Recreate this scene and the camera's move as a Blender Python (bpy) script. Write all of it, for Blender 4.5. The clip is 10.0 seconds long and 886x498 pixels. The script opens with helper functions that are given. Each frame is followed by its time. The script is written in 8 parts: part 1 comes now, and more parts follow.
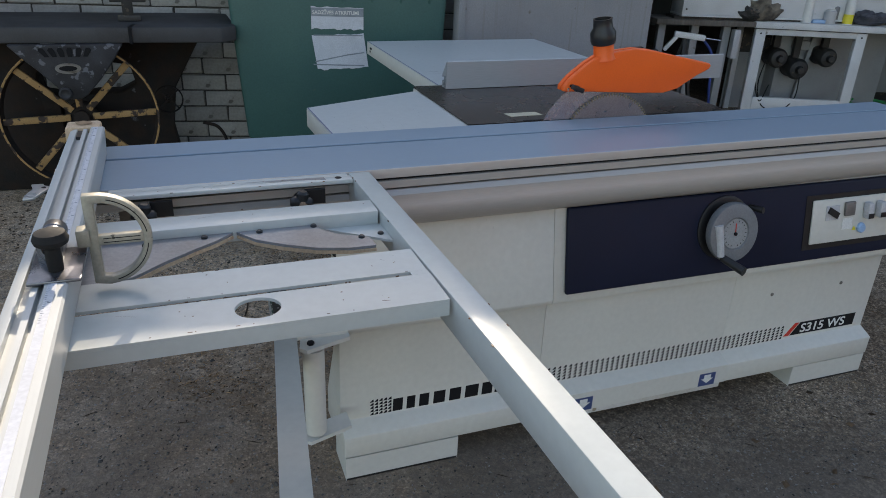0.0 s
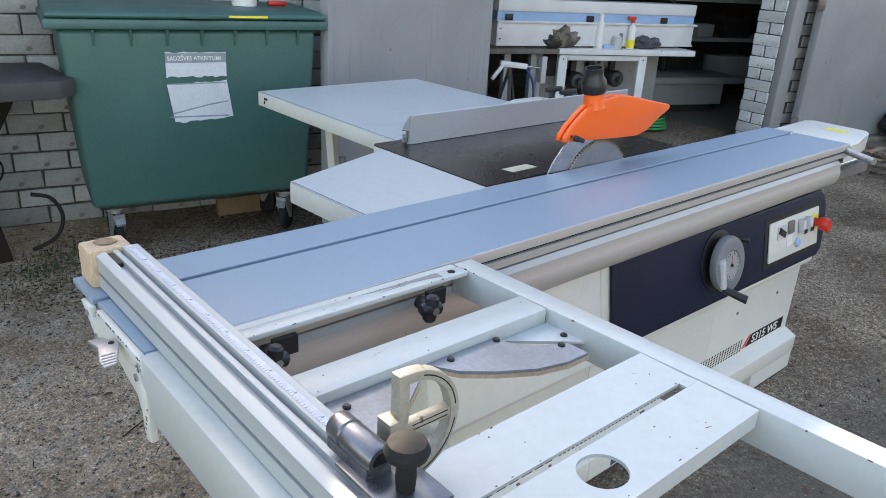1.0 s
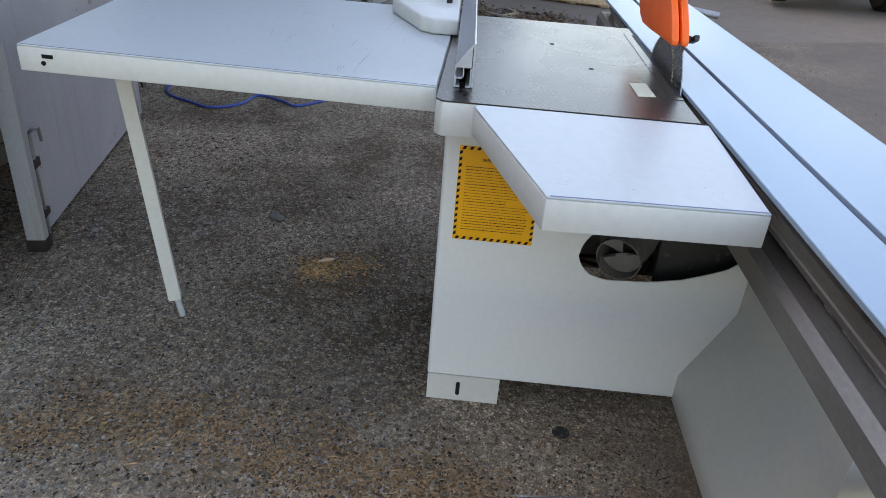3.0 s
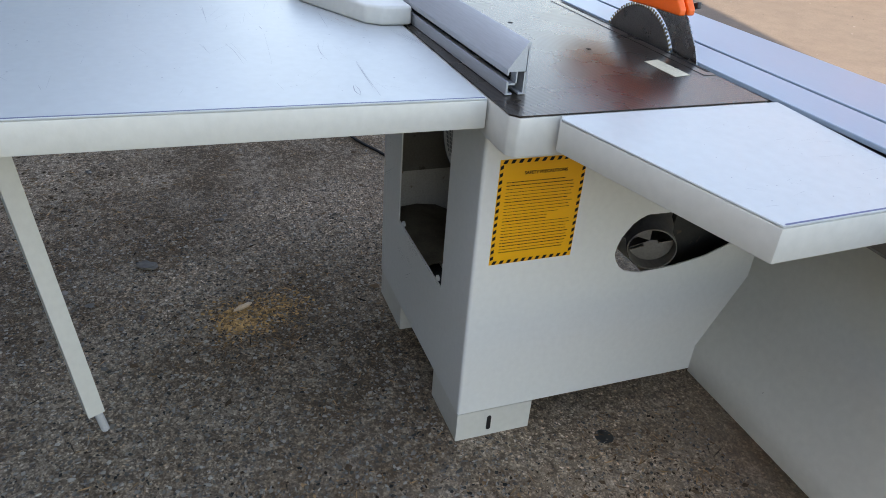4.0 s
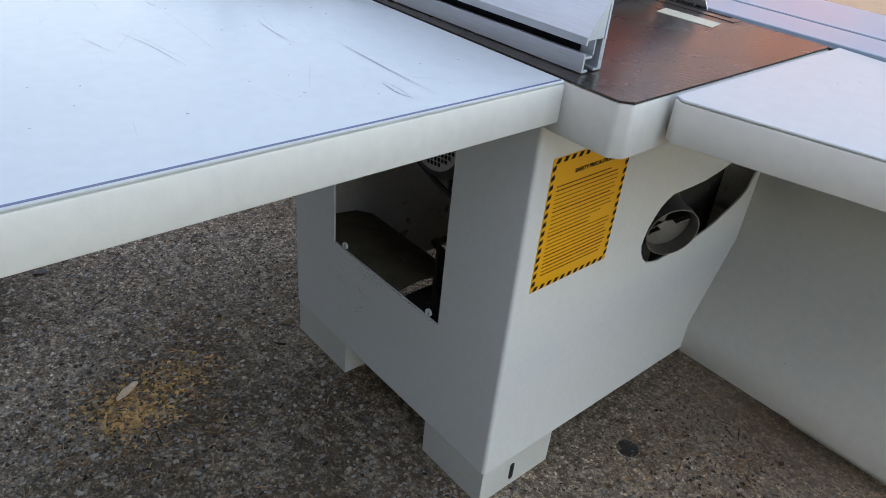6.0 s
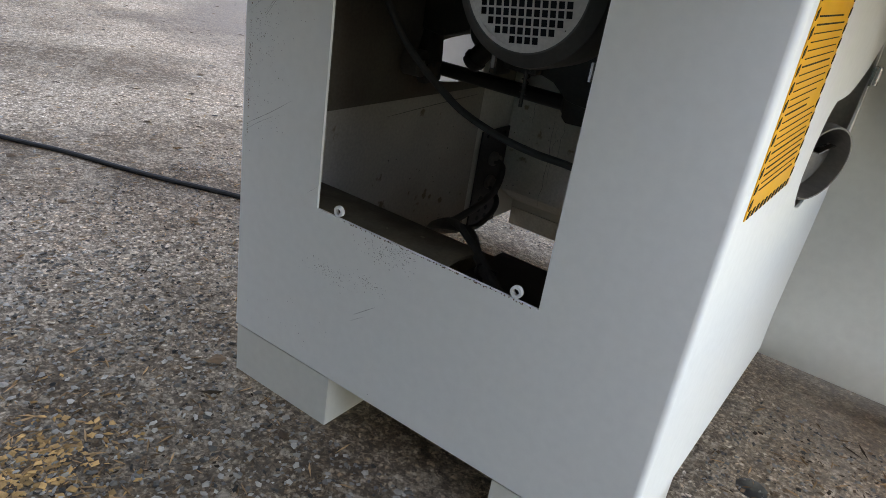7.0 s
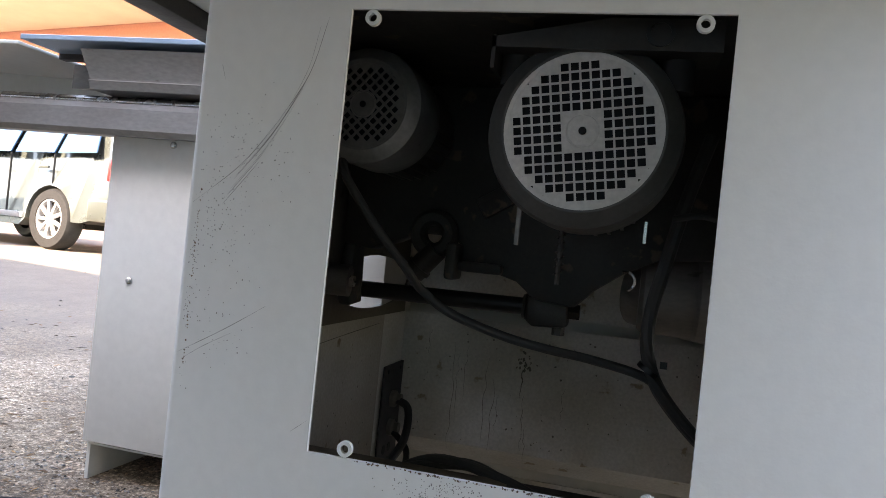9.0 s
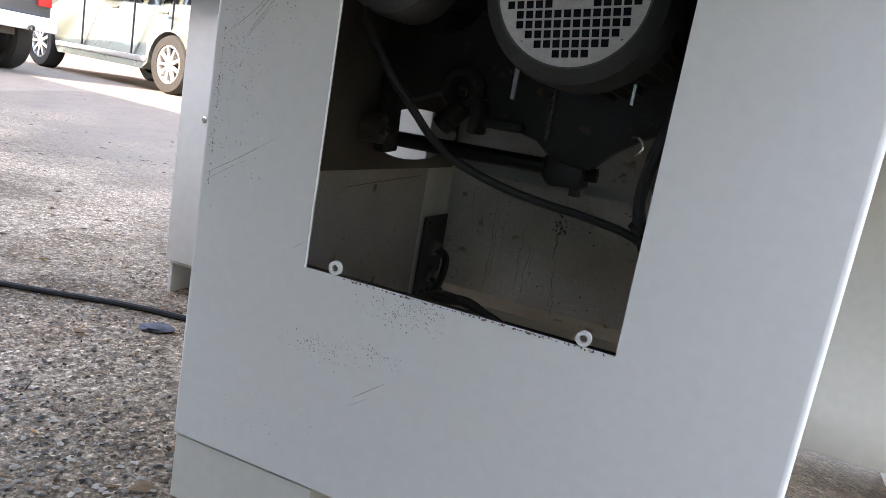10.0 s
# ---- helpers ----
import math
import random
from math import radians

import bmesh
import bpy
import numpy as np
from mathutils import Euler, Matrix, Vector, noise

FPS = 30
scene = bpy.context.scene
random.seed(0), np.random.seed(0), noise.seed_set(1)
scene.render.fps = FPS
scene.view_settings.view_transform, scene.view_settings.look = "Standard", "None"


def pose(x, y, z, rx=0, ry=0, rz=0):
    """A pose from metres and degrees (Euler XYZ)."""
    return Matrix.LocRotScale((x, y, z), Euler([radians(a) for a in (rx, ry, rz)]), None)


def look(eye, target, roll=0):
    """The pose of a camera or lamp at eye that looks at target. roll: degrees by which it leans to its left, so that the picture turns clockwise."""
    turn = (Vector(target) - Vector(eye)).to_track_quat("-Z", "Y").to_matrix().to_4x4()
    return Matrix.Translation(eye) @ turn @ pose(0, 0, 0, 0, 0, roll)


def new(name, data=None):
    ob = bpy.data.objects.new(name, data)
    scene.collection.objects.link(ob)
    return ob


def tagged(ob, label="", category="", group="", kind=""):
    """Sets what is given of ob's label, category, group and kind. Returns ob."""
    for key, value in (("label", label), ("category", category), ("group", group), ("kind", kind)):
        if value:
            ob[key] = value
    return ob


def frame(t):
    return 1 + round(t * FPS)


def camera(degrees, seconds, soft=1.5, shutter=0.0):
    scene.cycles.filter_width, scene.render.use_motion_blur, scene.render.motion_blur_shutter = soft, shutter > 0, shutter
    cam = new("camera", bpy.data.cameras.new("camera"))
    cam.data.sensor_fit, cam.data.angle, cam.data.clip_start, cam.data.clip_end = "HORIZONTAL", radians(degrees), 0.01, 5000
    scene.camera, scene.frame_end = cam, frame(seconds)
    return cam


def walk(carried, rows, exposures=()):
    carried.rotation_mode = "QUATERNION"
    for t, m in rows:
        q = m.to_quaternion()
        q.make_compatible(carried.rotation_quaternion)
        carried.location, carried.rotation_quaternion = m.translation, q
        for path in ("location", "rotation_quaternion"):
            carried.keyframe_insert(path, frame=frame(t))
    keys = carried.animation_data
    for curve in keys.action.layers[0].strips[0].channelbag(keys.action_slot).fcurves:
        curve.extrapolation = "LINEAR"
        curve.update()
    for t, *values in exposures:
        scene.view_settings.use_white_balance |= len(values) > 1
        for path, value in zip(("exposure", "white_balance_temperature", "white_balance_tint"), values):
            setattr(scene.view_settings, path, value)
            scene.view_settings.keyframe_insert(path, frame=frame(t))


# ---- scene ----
cam = camera(63.2, 10.0, 0.9)
PATH = [
    (0, (-0.908, -2.367, 1.389), (-0.256, -0.665, 0.565), 2.5),
    (0.5, (-1.236, -2.207, 1.443), (-0.239, -0.645, 0.691), 3.4),
    (1, (-1.44, -1.807, 1.417), (-0.201, -0.423, 0.676), 3.3),
    (1.5, (-1.607, -1.374, 1.389), (-0.187, -0.207, 0.601), 2.8),
    (2, (-1.619, -0.901, 1.306), (-0.051, -0.015, 0.436), 3.3),
    (2.5, (-1.605, -0.454, 1.289), (0.111, 0.03, 0.381), 4.1),
    (2.7, (-1.587, -0.291, 1.296), (0.156, 0.024, 0.366), 4.3),
    (3.8, (-1.237, 0.436, 1.273), (0.411, -0.11, 0.28), 4.8),
    (4, (-1.139, 0.53, 1.272), (0.459, -0.117, 0.257), 4.5),
    (4.5, (-0.844, 0.613, 1.236), (0.627, -0.229, 0.175), 4.0),
    (5, (-0.686, 0.692, 1.253), (0.676, -0.299, 0.175), 4.1),
    (5.5, (-0.61, 0.716, 1.259), (0.679, -0.326, 0.14), 4.4),
    (5.7, (-0.608, 0.719, 1.235), (0.659, -0.363, 0.129), 4.8),
    (6.8, (-0.26, 0.695, 0.81), (0.781, -0.758, -0.087), 9.0),
    (7, (-0.113, 0.655, 0.711), (0.859, -0.883, -0.119), 9.3),
    (7.5, (0.113, 0.591, 0.585), (0.815, -1.196, 0.026), 8.4),
    (8, (0.171, 0.583, 0.552), (0.674, -1.344, 0.374), 7.7),
    (8.5, (0.241, 0.599, 0.551), (0.727, -1.341, 0.528), 6.0),
    (9, (0.23, 0.631, 0.539), (0.738, -1.303, 0.541), 5.9),
    (9.5, (0.155, 0.631, 0.511), (0.726, -1.28, 0.355), 7.6),
    (10, (0.092, 0.655, 0.534), (0.814, -1.169, 0.145), 10.0),
]
walk(cam, [(t, look(eye, target, roll)) for t, eye, target, roll in PATH], [(0.0, 1.25, 7800, 12), (0.5, 1.98, 7950, 12), (1.0, 2.22, 8100, 13), (1.5, 2.28, 8200, 14), (2.0, 2.35, 8700, 15), (2.5, 2.25, 8150, 17), (4.0, 2.4, 8450, 16), (4.6, 2.38, 8350, 16), (5.0, 2.28, 8350, 16), (5.5, 2.18, 8400, 16), (7.0, 3.45, 8850, 18), (8.0, 3.92, 8750, 20), (9.0, 4.05, 8650, 20), (10.0, 4.05, 8550, 20)])

# ---- light ----
SUN_UP, SUN_AZ = 31.0, 12.0  # degrees above the ground; clockwise from +y
world = bpy.data.worlds.new("sky")
scene.world = world
world.use_nodes = True
wn = world.node_tree
sky = wn.nodes.new("ShaderNodeTexSky")
sky.sky_type, sky.sun_disc = "NISHITA", False
sky.sun_elevation, sky.sun_rotation = radians(SUN_UP), radians(SUN_AZ)
wn.nodes["Background"].inputs["Strength"].default_value = 0.15
wn.links.new(sky.outputs[0], wn.nodes["Background"].inputs["Color"])
sun_data = bpy.data.lights.new("sun", "SUN")
sun_data.energy, sun_data.angle, sun_data.color = 2.4, radians(0.5), (1.0, 0.94, 0.86)
sun = new("sun", sun_data)
sun_way = Vector((math.sin(radians(SUN_AZ)) * math.cos(radians(SUN_UP)), math.cos(radians(SUN_AZ)) * math.cos(radians(SUN_UP)), math.sin(radians(SUN_UP))))
sun.matrix_world = look(sun_way * 30, (0, 0, 0))


# ---- materials ----
def shade(name, color, rough=0.5, metal=0.0, second=None, mix=(6.0, 0.35), grain=(180.0, 0.06), bump=(90.0, 0.08), spots=None, coat=0.0, vary=0.0, stretch=(1, 1, 1), streaks=None, scratch=None, rough_vary=0.12, spec=0.5):
    """A surface of two colours mixed by coarse noise, with fine grain, relief and, where asked, dark spots, scratches and runs."""
    m = bpy.data.materials.new(name)
    m.use_nodes = True
    nt = m.node_tree
    N, L = nt.nodes, nt.links
    b = N["Principled BSDF"]
    co = N.new("ShaderNodeTexCoord").outputs["Object"]
    if stretch != (1, 1, 1):
        mp = N.new("ShaderNodeMapping")
        mp.inputs["Scale"].default_value = stretch
        L.new(co, mp.inputs[0])
        co = mp.outputs[0]

    def noise_tex(scale, detail=4.0, src=None):
        n = N.new("ShaderNodeTexNoise")
        n.inputs["Scale"].default_value, n.inputs["Detail"].default_value = scale, detail
        L.new(src or co, n.inputs["Vector"])
        return n.outputs["Fac"]

    def mixer(fac, a, c, kind="MIX"):
        x = N.new("ShaderNodeMix")
        x.data_type, x.blend_type = "RGBA", kind
        if isinstance(fac, float):
            x.inputs[0].default_value = fac
        else:
            L.new(fac, x.inputs[0])
        for k, v in ((6, a), (7, c)):
            if isinstance(v, tuple):
                x.inputs[k].default_value = (*v, 1)
            else:
                L.new(v, x.inputs[k])
        return x.outputs[2]

    def ramp(src, lo, hi):
        r = N.new("ShaderNodeMapRange")
        r.inputs[1].default_value, r.inputs[2].default_value = lo, hi
        L.new(src, r.inputs[0])
        return r.outputs[0]

    coarse = noise_tex(mix[0])
    c2 = second or tuple(v * (1 - mix[1]) for v in color)
    col = mixer(ramp(coarse, 0.35, 0.68), color, c2)
    fine = noise_tex(grain[0], 3.0)
    dark = tuple(max(0.0, 1 - 3 * grain[1]) for _ in range(3))
    col = mixer(ramp(fine, 0.3, 0.7), mixer(1.0, col, dark, "MULTIPLY"), col)
    if vary:
        info = N.new("ShaderNodeObjectInfo")
        geo = N.new("ShaderNodeNewGeometry")
        add = N.new("ShaderNodeMath")
        add.operation = "ADD"
        L.new(info.outputs["Random"], add.inputs[0])
        L.new(geo.outputs["Random Per Island"], add.inputs[1])
        fr = N.new("ShaderNodeMath")
        fr.operation = "FRACT"
        L.new(add.outputs[0], fr.inputs[0])
        col = mixer(fr.outputs[0], mixer(1.0, col, (1 - vary,) * 3, "MULTIPLY"), col)
    if spots:  # scale, threshold, colour
        col = mixer(ramp(noise_tex(spots[0], 6.0), spots[1], spots[1] + 0.04), col, spots[2])
    if streaks:  # colour, strength: runs down the z axis
        mp = N.new("ShaderNodeMapping")
        mp.inputs["Scale"].default_value = (38, 38, 1.6)
        L.new(co, mp.inputs[0])
        s = ramp(noise_tex(1.0, 2.0, mp.outputs[0]), 0.6, 0.72)
        k = N.new("ShaderNodeMath")
        k.operation = "MULTIPLY"
        k.inputs[1].default_value = streaks[1]
        L.new(s, k.inputs[0])
        col = mixer(k.outputs[0], col, streaks[0])
    if scratch:  # colour, scale
        mp = N.new("ShaderNodeMapping")
        mp.inputs["Rotation"].default_value = (0.2, 0.3, 0.7)
        mp.inputs["Scale"].default_value = (scratch[1], scratch[1] * 0.06, scratch[1] * 0.1)
        L.new(co, mp.inputs[0])
        a = ramp(noise_tex(3.0, 2.0, mp.outputs[0]), 0.76, 0.775)
        bmask = ramp(noise_tex(2.2, 2.0), 0.52, 0.6)
        k = N.new("ShaderNodeMath")
        k.operation = "MULTIPLY"
        L.new(a, k.inputs[0])
        L.new(bmask, k.inputs[1])
        col = mixer(k.outputs[0], col, scratch[0])
    L.new(col, b.inputs["Base Color"])
    b.inputs["Metallic"].default_value = metal
    rr = N.new("ShaderNodeMapRange")
    rr.inputs[3].default_value, rr.inputs[4].default_value = max(0.02, rough - rough_vary), min(1.0, rough + rough_vary)
    L.new(noise_tex(mix[0] * 3), rr.inputs[0])
    L.new(rr.outputs[0], b.inputs["Roughness"])
    b.inputs["Specular IOR Level"].default_value = spec
    b.inputs["Coat Weight"].default_value = coat
    if bump[1]:
        bp = N.new("ShaderNodeBump")
        bp.inputs["Strength"].default_value, bp.inputs["Distance"].default_value = bump[1], 0.3 / bump[0]
        L.new(noise_tex(bump[0], 5.0), bp.inputs["Height"])
        L.new(bp.outputs[0], b.inputs["Normal"])
    return m


CREAM = shade("cream_enamel", (0.64, 0.63, 0.575), 0.42, mix=(2.5, 0.06), grain=(60, 0.02), bump=(240, 0.12), spots=(55, 0.76, (0.28, 0.26, 0.22)))
# the cream enamel again, coloured lighter for the light on the motor bay
BACKS = shade("lit_worn_enamel", (0.71, 0.712, 0.685), 0.75, mix=(1.6, 0.05), grain=(70, 0.015), bump=(260, 0.12), spots=(60, 0.77, (0.3, 0.29, 0.26)), spec=0.12)
TOPS = shade("white_table_enamel", (0.50, 0.525, 0.515), 0.34, mix=(2.0, 0.05), grain=(50, 0.02), bump=(200, 0.04), spots=(60, 0.79, (0.4, 0.4, 0.4)), rough_vary=0.02)
FRAME = shade("outrigger_enamel", (0.53, 0.555, 0.53), 0.34, mix=(3.0, 0.05), grain=(60, 0.02), bump=(220, 0.05), spots=(30, 0.74, (0.16, 0.15, 0.17)))
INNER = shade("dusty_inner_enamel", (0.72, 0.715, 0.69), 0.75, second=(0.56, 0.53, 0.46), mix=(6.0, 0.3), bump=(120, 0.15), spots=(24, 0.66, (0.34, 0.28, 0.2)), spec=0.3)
SIDEIN = shade("brown_side_sheet", (0.46, 0.425, 0.38), 0.75, second=(0.33, 0.29, 0.235), mix=(4.0, 0.3), bump=(120, 0.15), spots=(24, 0.66, (0.2, 0.15, 0.1)), spec=0.3)
UPPERIN = shade("dark_brown_upper_sheet", (0.17, 0.155, 0.13), 0.8, second=(0.12, 0.10, 0.08), mix=(6.0, 0.3), bump=(120, 0.15), spots=(20, 0.66, (0.08, 0.065, 0.05)), spec=0.25)
IRON = shade("machined_cast_iron", (0.105, 0.09, 0.08), 0.27, 0.7, second=(0.07, 0.056, 0.048), mix=(2.2, 0.3), grain=(300, 0.06), bump=(150, 0.03), spots=(140, 0.74, (0.35, 0.3, 0.24)), rough_vary=0.05)


def turned(nt):
    """Fine arcs left by the planer on the cast iron."""
    N, L = nt.nodes, nt.links
    mp = N.new("ShaderNodeMapping")
    mp.inputs["Location"].default_value = (0.25, 0.12, 0.0)
    L.new(N.new("ShaderNodeTexCoord").outputs["Object"], mp.inputs[0])
    wave = N.new("ShaderNodeTexWave")
    wave.wave_type, wave.rings_direction = "RINGS", "Z"
    for k, v in (("Scale", 26.0), ("Distortion", 1.2), ("Detail", 3.0), ("Detail Scale", 2.0)):
        wave.inputs[k].default_value = v
    L.new(mp.outputs[0], wave.inputs["Vector"])
    bp = N.new("ShaderNodeBump")
    bp.inputs["Strength"].default_value, bp.inputs["Distance"].default_value = 0.10, 0.001
    L.new(wave.outputs["Fac"], bp.inputs["Height"])
    b = N["Principled BSDF"]
    if b.inputs["Normal"].is_linked:
        L.new(b.inputs["Normal"].links[0].from_socket, bp.inputs["Normal"])
    L.new(bp.outputs[0], b.inputs["Normal"])


turned(IRON.node_tree)
# blue in the base colour stands in for the sky it reflects
ALU = shade("anodised_aluminium", (0.27, 0.365, 0.455), 0.33, 0.2, mix=(1.6, 0.05), grain=(400, 0.02), bump=(300, 0.015), stretch=(0.08, 1, 1), rough_vary=0.04)
ALU_Y = shade("drawn_aluminium", (0.455, 0.475, 0.47), 0.48, 0.2, mix=(3, 0.08), grain=(420, 0.015), bump=(300, 0.012), stretch=(1, 0.06, 1), spots=(60, 0.75, (0.2, 0.2, 0.2)))
TUBE = shade("champagne_aluminium", (0.5, 0.465, 0.425), 0.46, 0.3, mix=(2, 0.06), grain=(300, 0.02), bump=(300, 0.02), stretch=(0.1, 1, 1), rough_vary=0.04)
DULLCAST = shade("weathered_cast_aluminium", (0.40, 0.38, 0.315), 0.48, 0.4, second=(0.3, 0.285, 0.235), mix=(14, 0.4), bump=(130, 0.2), spots=(60, 0.66, (0.1, 0.095, 0.08)))
STOPSTEEL = shade("dark_polished_steel", (0.2, 0.205, 0.225), 0.3, 0.8, mix=(12, 0.3), grain=(300, 0.05), bump=(200, 0.05))
MITRE_GREY = shade("stained_grey_plate", (0.32, 0.335, 0.36), 0.36, 0.35, second=(0.25, 0.245, 0.245), mix=(8, 0.4), bump=(160, 0.08), spots=(40, 0.7, (0.1, 0.09, 0.08)))
STEEL = shade("bright_steel", (0.55, 0.54, 0.53), 0.26, 1.0, mix=(12, 0.2), grain=(300, 0.05), bump=(200, 0.03))
DARKSTEEL = shade("oily_dark_steel", (0.06, 0.057, 0.055), 0.45, 0.6, second=(0.035, 0.03, 0.026), mix=(9, 0.4), bump=(90, 0.15), spots=(30, 0.68, (0.12, 0.09, 0.06)))
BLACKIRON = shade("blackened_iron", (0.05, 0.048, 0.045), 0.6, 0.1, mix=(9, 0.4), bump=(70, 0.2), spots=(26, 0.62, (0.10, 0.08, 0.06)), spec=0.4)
DUSTYGREY = shade("dusty_grey_steel", (0.27, 0.265, 0.255), 0.5, 0.5, second=(0.17, 0.15, 0.13), mix=(5, 0.35), bump=(120, 0.1), spots=(22, 0.66, (0.1, 0.085, 0.07)), stretch=(0.4, 1, 1))
NAVY = shade("navy_moulded_plastic", (0.010, 0.014, 0.034), 0.5, mix=(4, 0.2), grain=(400, 0.03), bump=(500, 0.1), spec=0.22)
BLACK = shade("black_plastic", (0.014, 0.014, 0.015), 0.42, mix=(20, 0.3), bump=(300, 0.06))
RUBBER = shade("black_rubber", (0.016, 0.016, 0.016), 0.75, mix=(20, 0.3), bump=(200, 0.1), spec=0.3)
ORANGE = shade("orange_plastic", (0.95, 0.13, 0.012), 0.4, mix=(5, 0.08), grain=(200, 0.02), bump=(300, 0.06))
RED = shade("red_plastic", (0.7, 0.03, 0.015), 0.35, mix=(9, 0.1), bump=(200, 0.02))
YELLOW = shade("yellow_film", (0.9, 0.42, 0.012), 0.35, mix=(6, 0.06), grain=(90, 0.01), bump=(30, 0.03))
LEMON = shade("yellow_label", (0.88, 0.75, 0.06), 0.4, mix=(6, 0.06), bump=(30, 0.03))
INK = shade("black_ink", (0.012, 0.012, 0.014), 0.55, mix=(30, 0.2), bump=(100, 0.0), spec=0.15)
WHITE = shade("white_plastic", (0.78, 0.78, 0.75), 0.4, mix=(9, 0.08), bump=(200, 0.03))
PALEGREY = shade("pale_grey_plastic", (0.55, 0.55, 0.56), 0.4, mix=(9, 0.1), bump=(200, 0.03))
BLUEPL = shade("blue_label", (0.05, 0.08, 0.2), 0.4, mix=(9, 0.1), bump=(60, 0.02))
EDGE = shade("slate_blue_edging", (0.11, 0.13, 0.24), 0.5, mix=(9, 0.2), bump=(60, 0.05))
GREYWHEEL = shade("grey_wheel_plastic", (0.2, 0.21, 0.22), 0.4, mix=(9, 0.15), bump=(200, 0.05))
MOTOR = shade("grey_motor_enamel", (0.065, 0.066, 0.064), 0.5, 0.2, second=(0.045, 0.044, 0.04), mix=(12, 0.25), bump=(120, 0.1), spots=(70, 0.73, (0.22, 0.21, 0.19)))
GRILLE = shade("light_grille_plastic", (0.5, 0.5, 0.48), 0.5, mix=(20, 0.12), bump=(120, 0.08), spots=(50, 0.7, (0.22, 0.21, 0.19)))
BEECH = shade("beech_block", (0.64, 0.47, 0.32), 0.7, second=(0.55, 0.385, 0.25), mix=(16, 0.2), grain=(240, 0.08), bump=(160, 0.25), stretch=(1, 1, 0.3), spots=(34, 0.70, (0.30, 0.19, 0.11)), spec=0.25)
STAIN = shade("brown_wood_stain", (0.36, 0.24, 0.145), 0.75, mix=(60, 0.3), bump=(200, 0.1), spec=0.2)
BIN = shade("green_bin_plastic", (0.036, 0.112, 0.103), 0.46, second=(0.048, 0.132, 0.116), mix=(2.5, 0.3), grain=(120, 0.05), bump=(120, 0.06), spots=(14, 0.72, (0.085, 0.13, 0.09)))
PAPER = shade("weathered_paper", (0.66, 0.69, 0.74), 0.8, mix=(9, 0.12), bump=(28, 0.3), spots=(16, 0.7, (0.4, 0.43, 0.46)))
PRINT = shade("faded_print", (0.3, 0.34, 0.38), 0.8, mix=(20, 0.3), bump=(60, 0.02))
BRICK = shade("white_silicate_brick", (0.58, 0.57, 0.55), 0.9, second=(0.44, 0.42, 0.39), mix=(5, 0.2), grain=(60, 0.07), bump=(90, 0.35), vary=0.42, spots=(11, 0.66, (0.19, 0.18, 0.165)), spec=0.2)
MORTAR = shade("old_mortar", (0.12, 0.112, 0.1), 0.95, mix=(7, 0.4), grain=(90, 0.12), bump=(60, 0.5), spec=0.2)
DOOR = shade("grey_sheet_paint", (0.32, 0.325, 0.335), 0.55, second=(0.26, 0.265, 0.275), mix=(2.0, 0.12), bump=(30, 0.08), spots=(13, 0.70, (0.17, 0.15, 0.13)), streaks=((0.21, 0.195, 0.175), 0.4))
WHITEPAINT = shade("old_white_paint", (0.72, 0.73, 0.73), 0.5, mix=(4, 0.15), bump=(90, 0.1), spots=(18, 0.7, (0.35, 0.33, 0.3)))
CASTGREY = shade("worn_grey_casting", (0.055, 0.056, 0.062), 0.6, 0.2, second=(0.03, 0.029, 0.03), mix=(9, 0.4), bump=(60, 0.3), spots=(26, 0.60, (0.15, 0.155, 0.17)), spec=0.3)
WBRICK = shade("whitewashed_brick", (0.74, 0.75, 0.76), 0.85, second=(0.62, 0.62, 0.62), mix=(6, 0.2), grain=(70, 0.05), bump=(70, 0.4), vary=0.15, spots=(16, 0.68, (0.33, 0.31, 0.29)), spec=0.2)
RUSTY = shade("rusted_old_iron", (0.022, 0.02, 0.019), 0.75, 0.1, second=(0.035, 0.023, 0.017), mix=(11, 0.4), bump=(60, 0.4), spots=(20, 0.69, (0.09, 0.09, 0.1)), spec=0.2)
SPOKE = shade("flaking_yellow_paint", (0.42, 0.25, 0.105), 0.75, mix=(12, 0.2), bump=(60, 0.3), spots=(22, 0.53, (0.05, 0.035, 0.028)), spec=0.25)
OLDRED = shade("flaking_red_wood", (0.17, 0.06, 0.035), 0.75, mix=(8, 0.4), bump=(40, 0.4), spots=(9, 0.55, (0.4, 0.28, 0.16)), stretch=(1, 1, 0.25))
TABLEIRON = shade("dull_grey_iron", (0.085, 0.087, 0.09), 0.65, 0.2, second=(0.06, 0.058, 0.058), mix=(4, 0.3), bump=(60, 0.12), spec=0.3)
WOOD = shade("weathered_pallet_wood", (0.62, 0.43, 0.27), 0.8, second=(0.36, 0.25, 0.155), mix=(6, 0.3), grain=(90, 0.1), bump=(60, 0.3), vary=0.35, stretch=(1, 1, 0.2))
OLDWOOD = shade("grey_old_timber", (0.27, 0.235, 0.2), 0.85, second=(0.17, 0.14, 0.115), mix=(7, 0.3), grain=(90, 0.1), bump=(60, 0.35), vary=0.3, stretch=(1, 1, 0.2))
CHIP = shade("brown_wood_chips", (0.56, 0.335, 0.17), 0.9, mix=(40, 0.3), bump=(100, 0.0), vary=0.8, spec=0.2)
FRESH = shade("fresh_wood_chips", (0.75, 0.43, 0.17), 0.9, mix=(40, 0.3), bump=(100, 0.0), vary=0.7, spec=0.2)
LEAF = shade("dead_leaves", (0.21, 0.135, 0.08), 0.9, mix=(40, 0.3), bump=(100, 0.0), vary=0.85, spec=0.2)
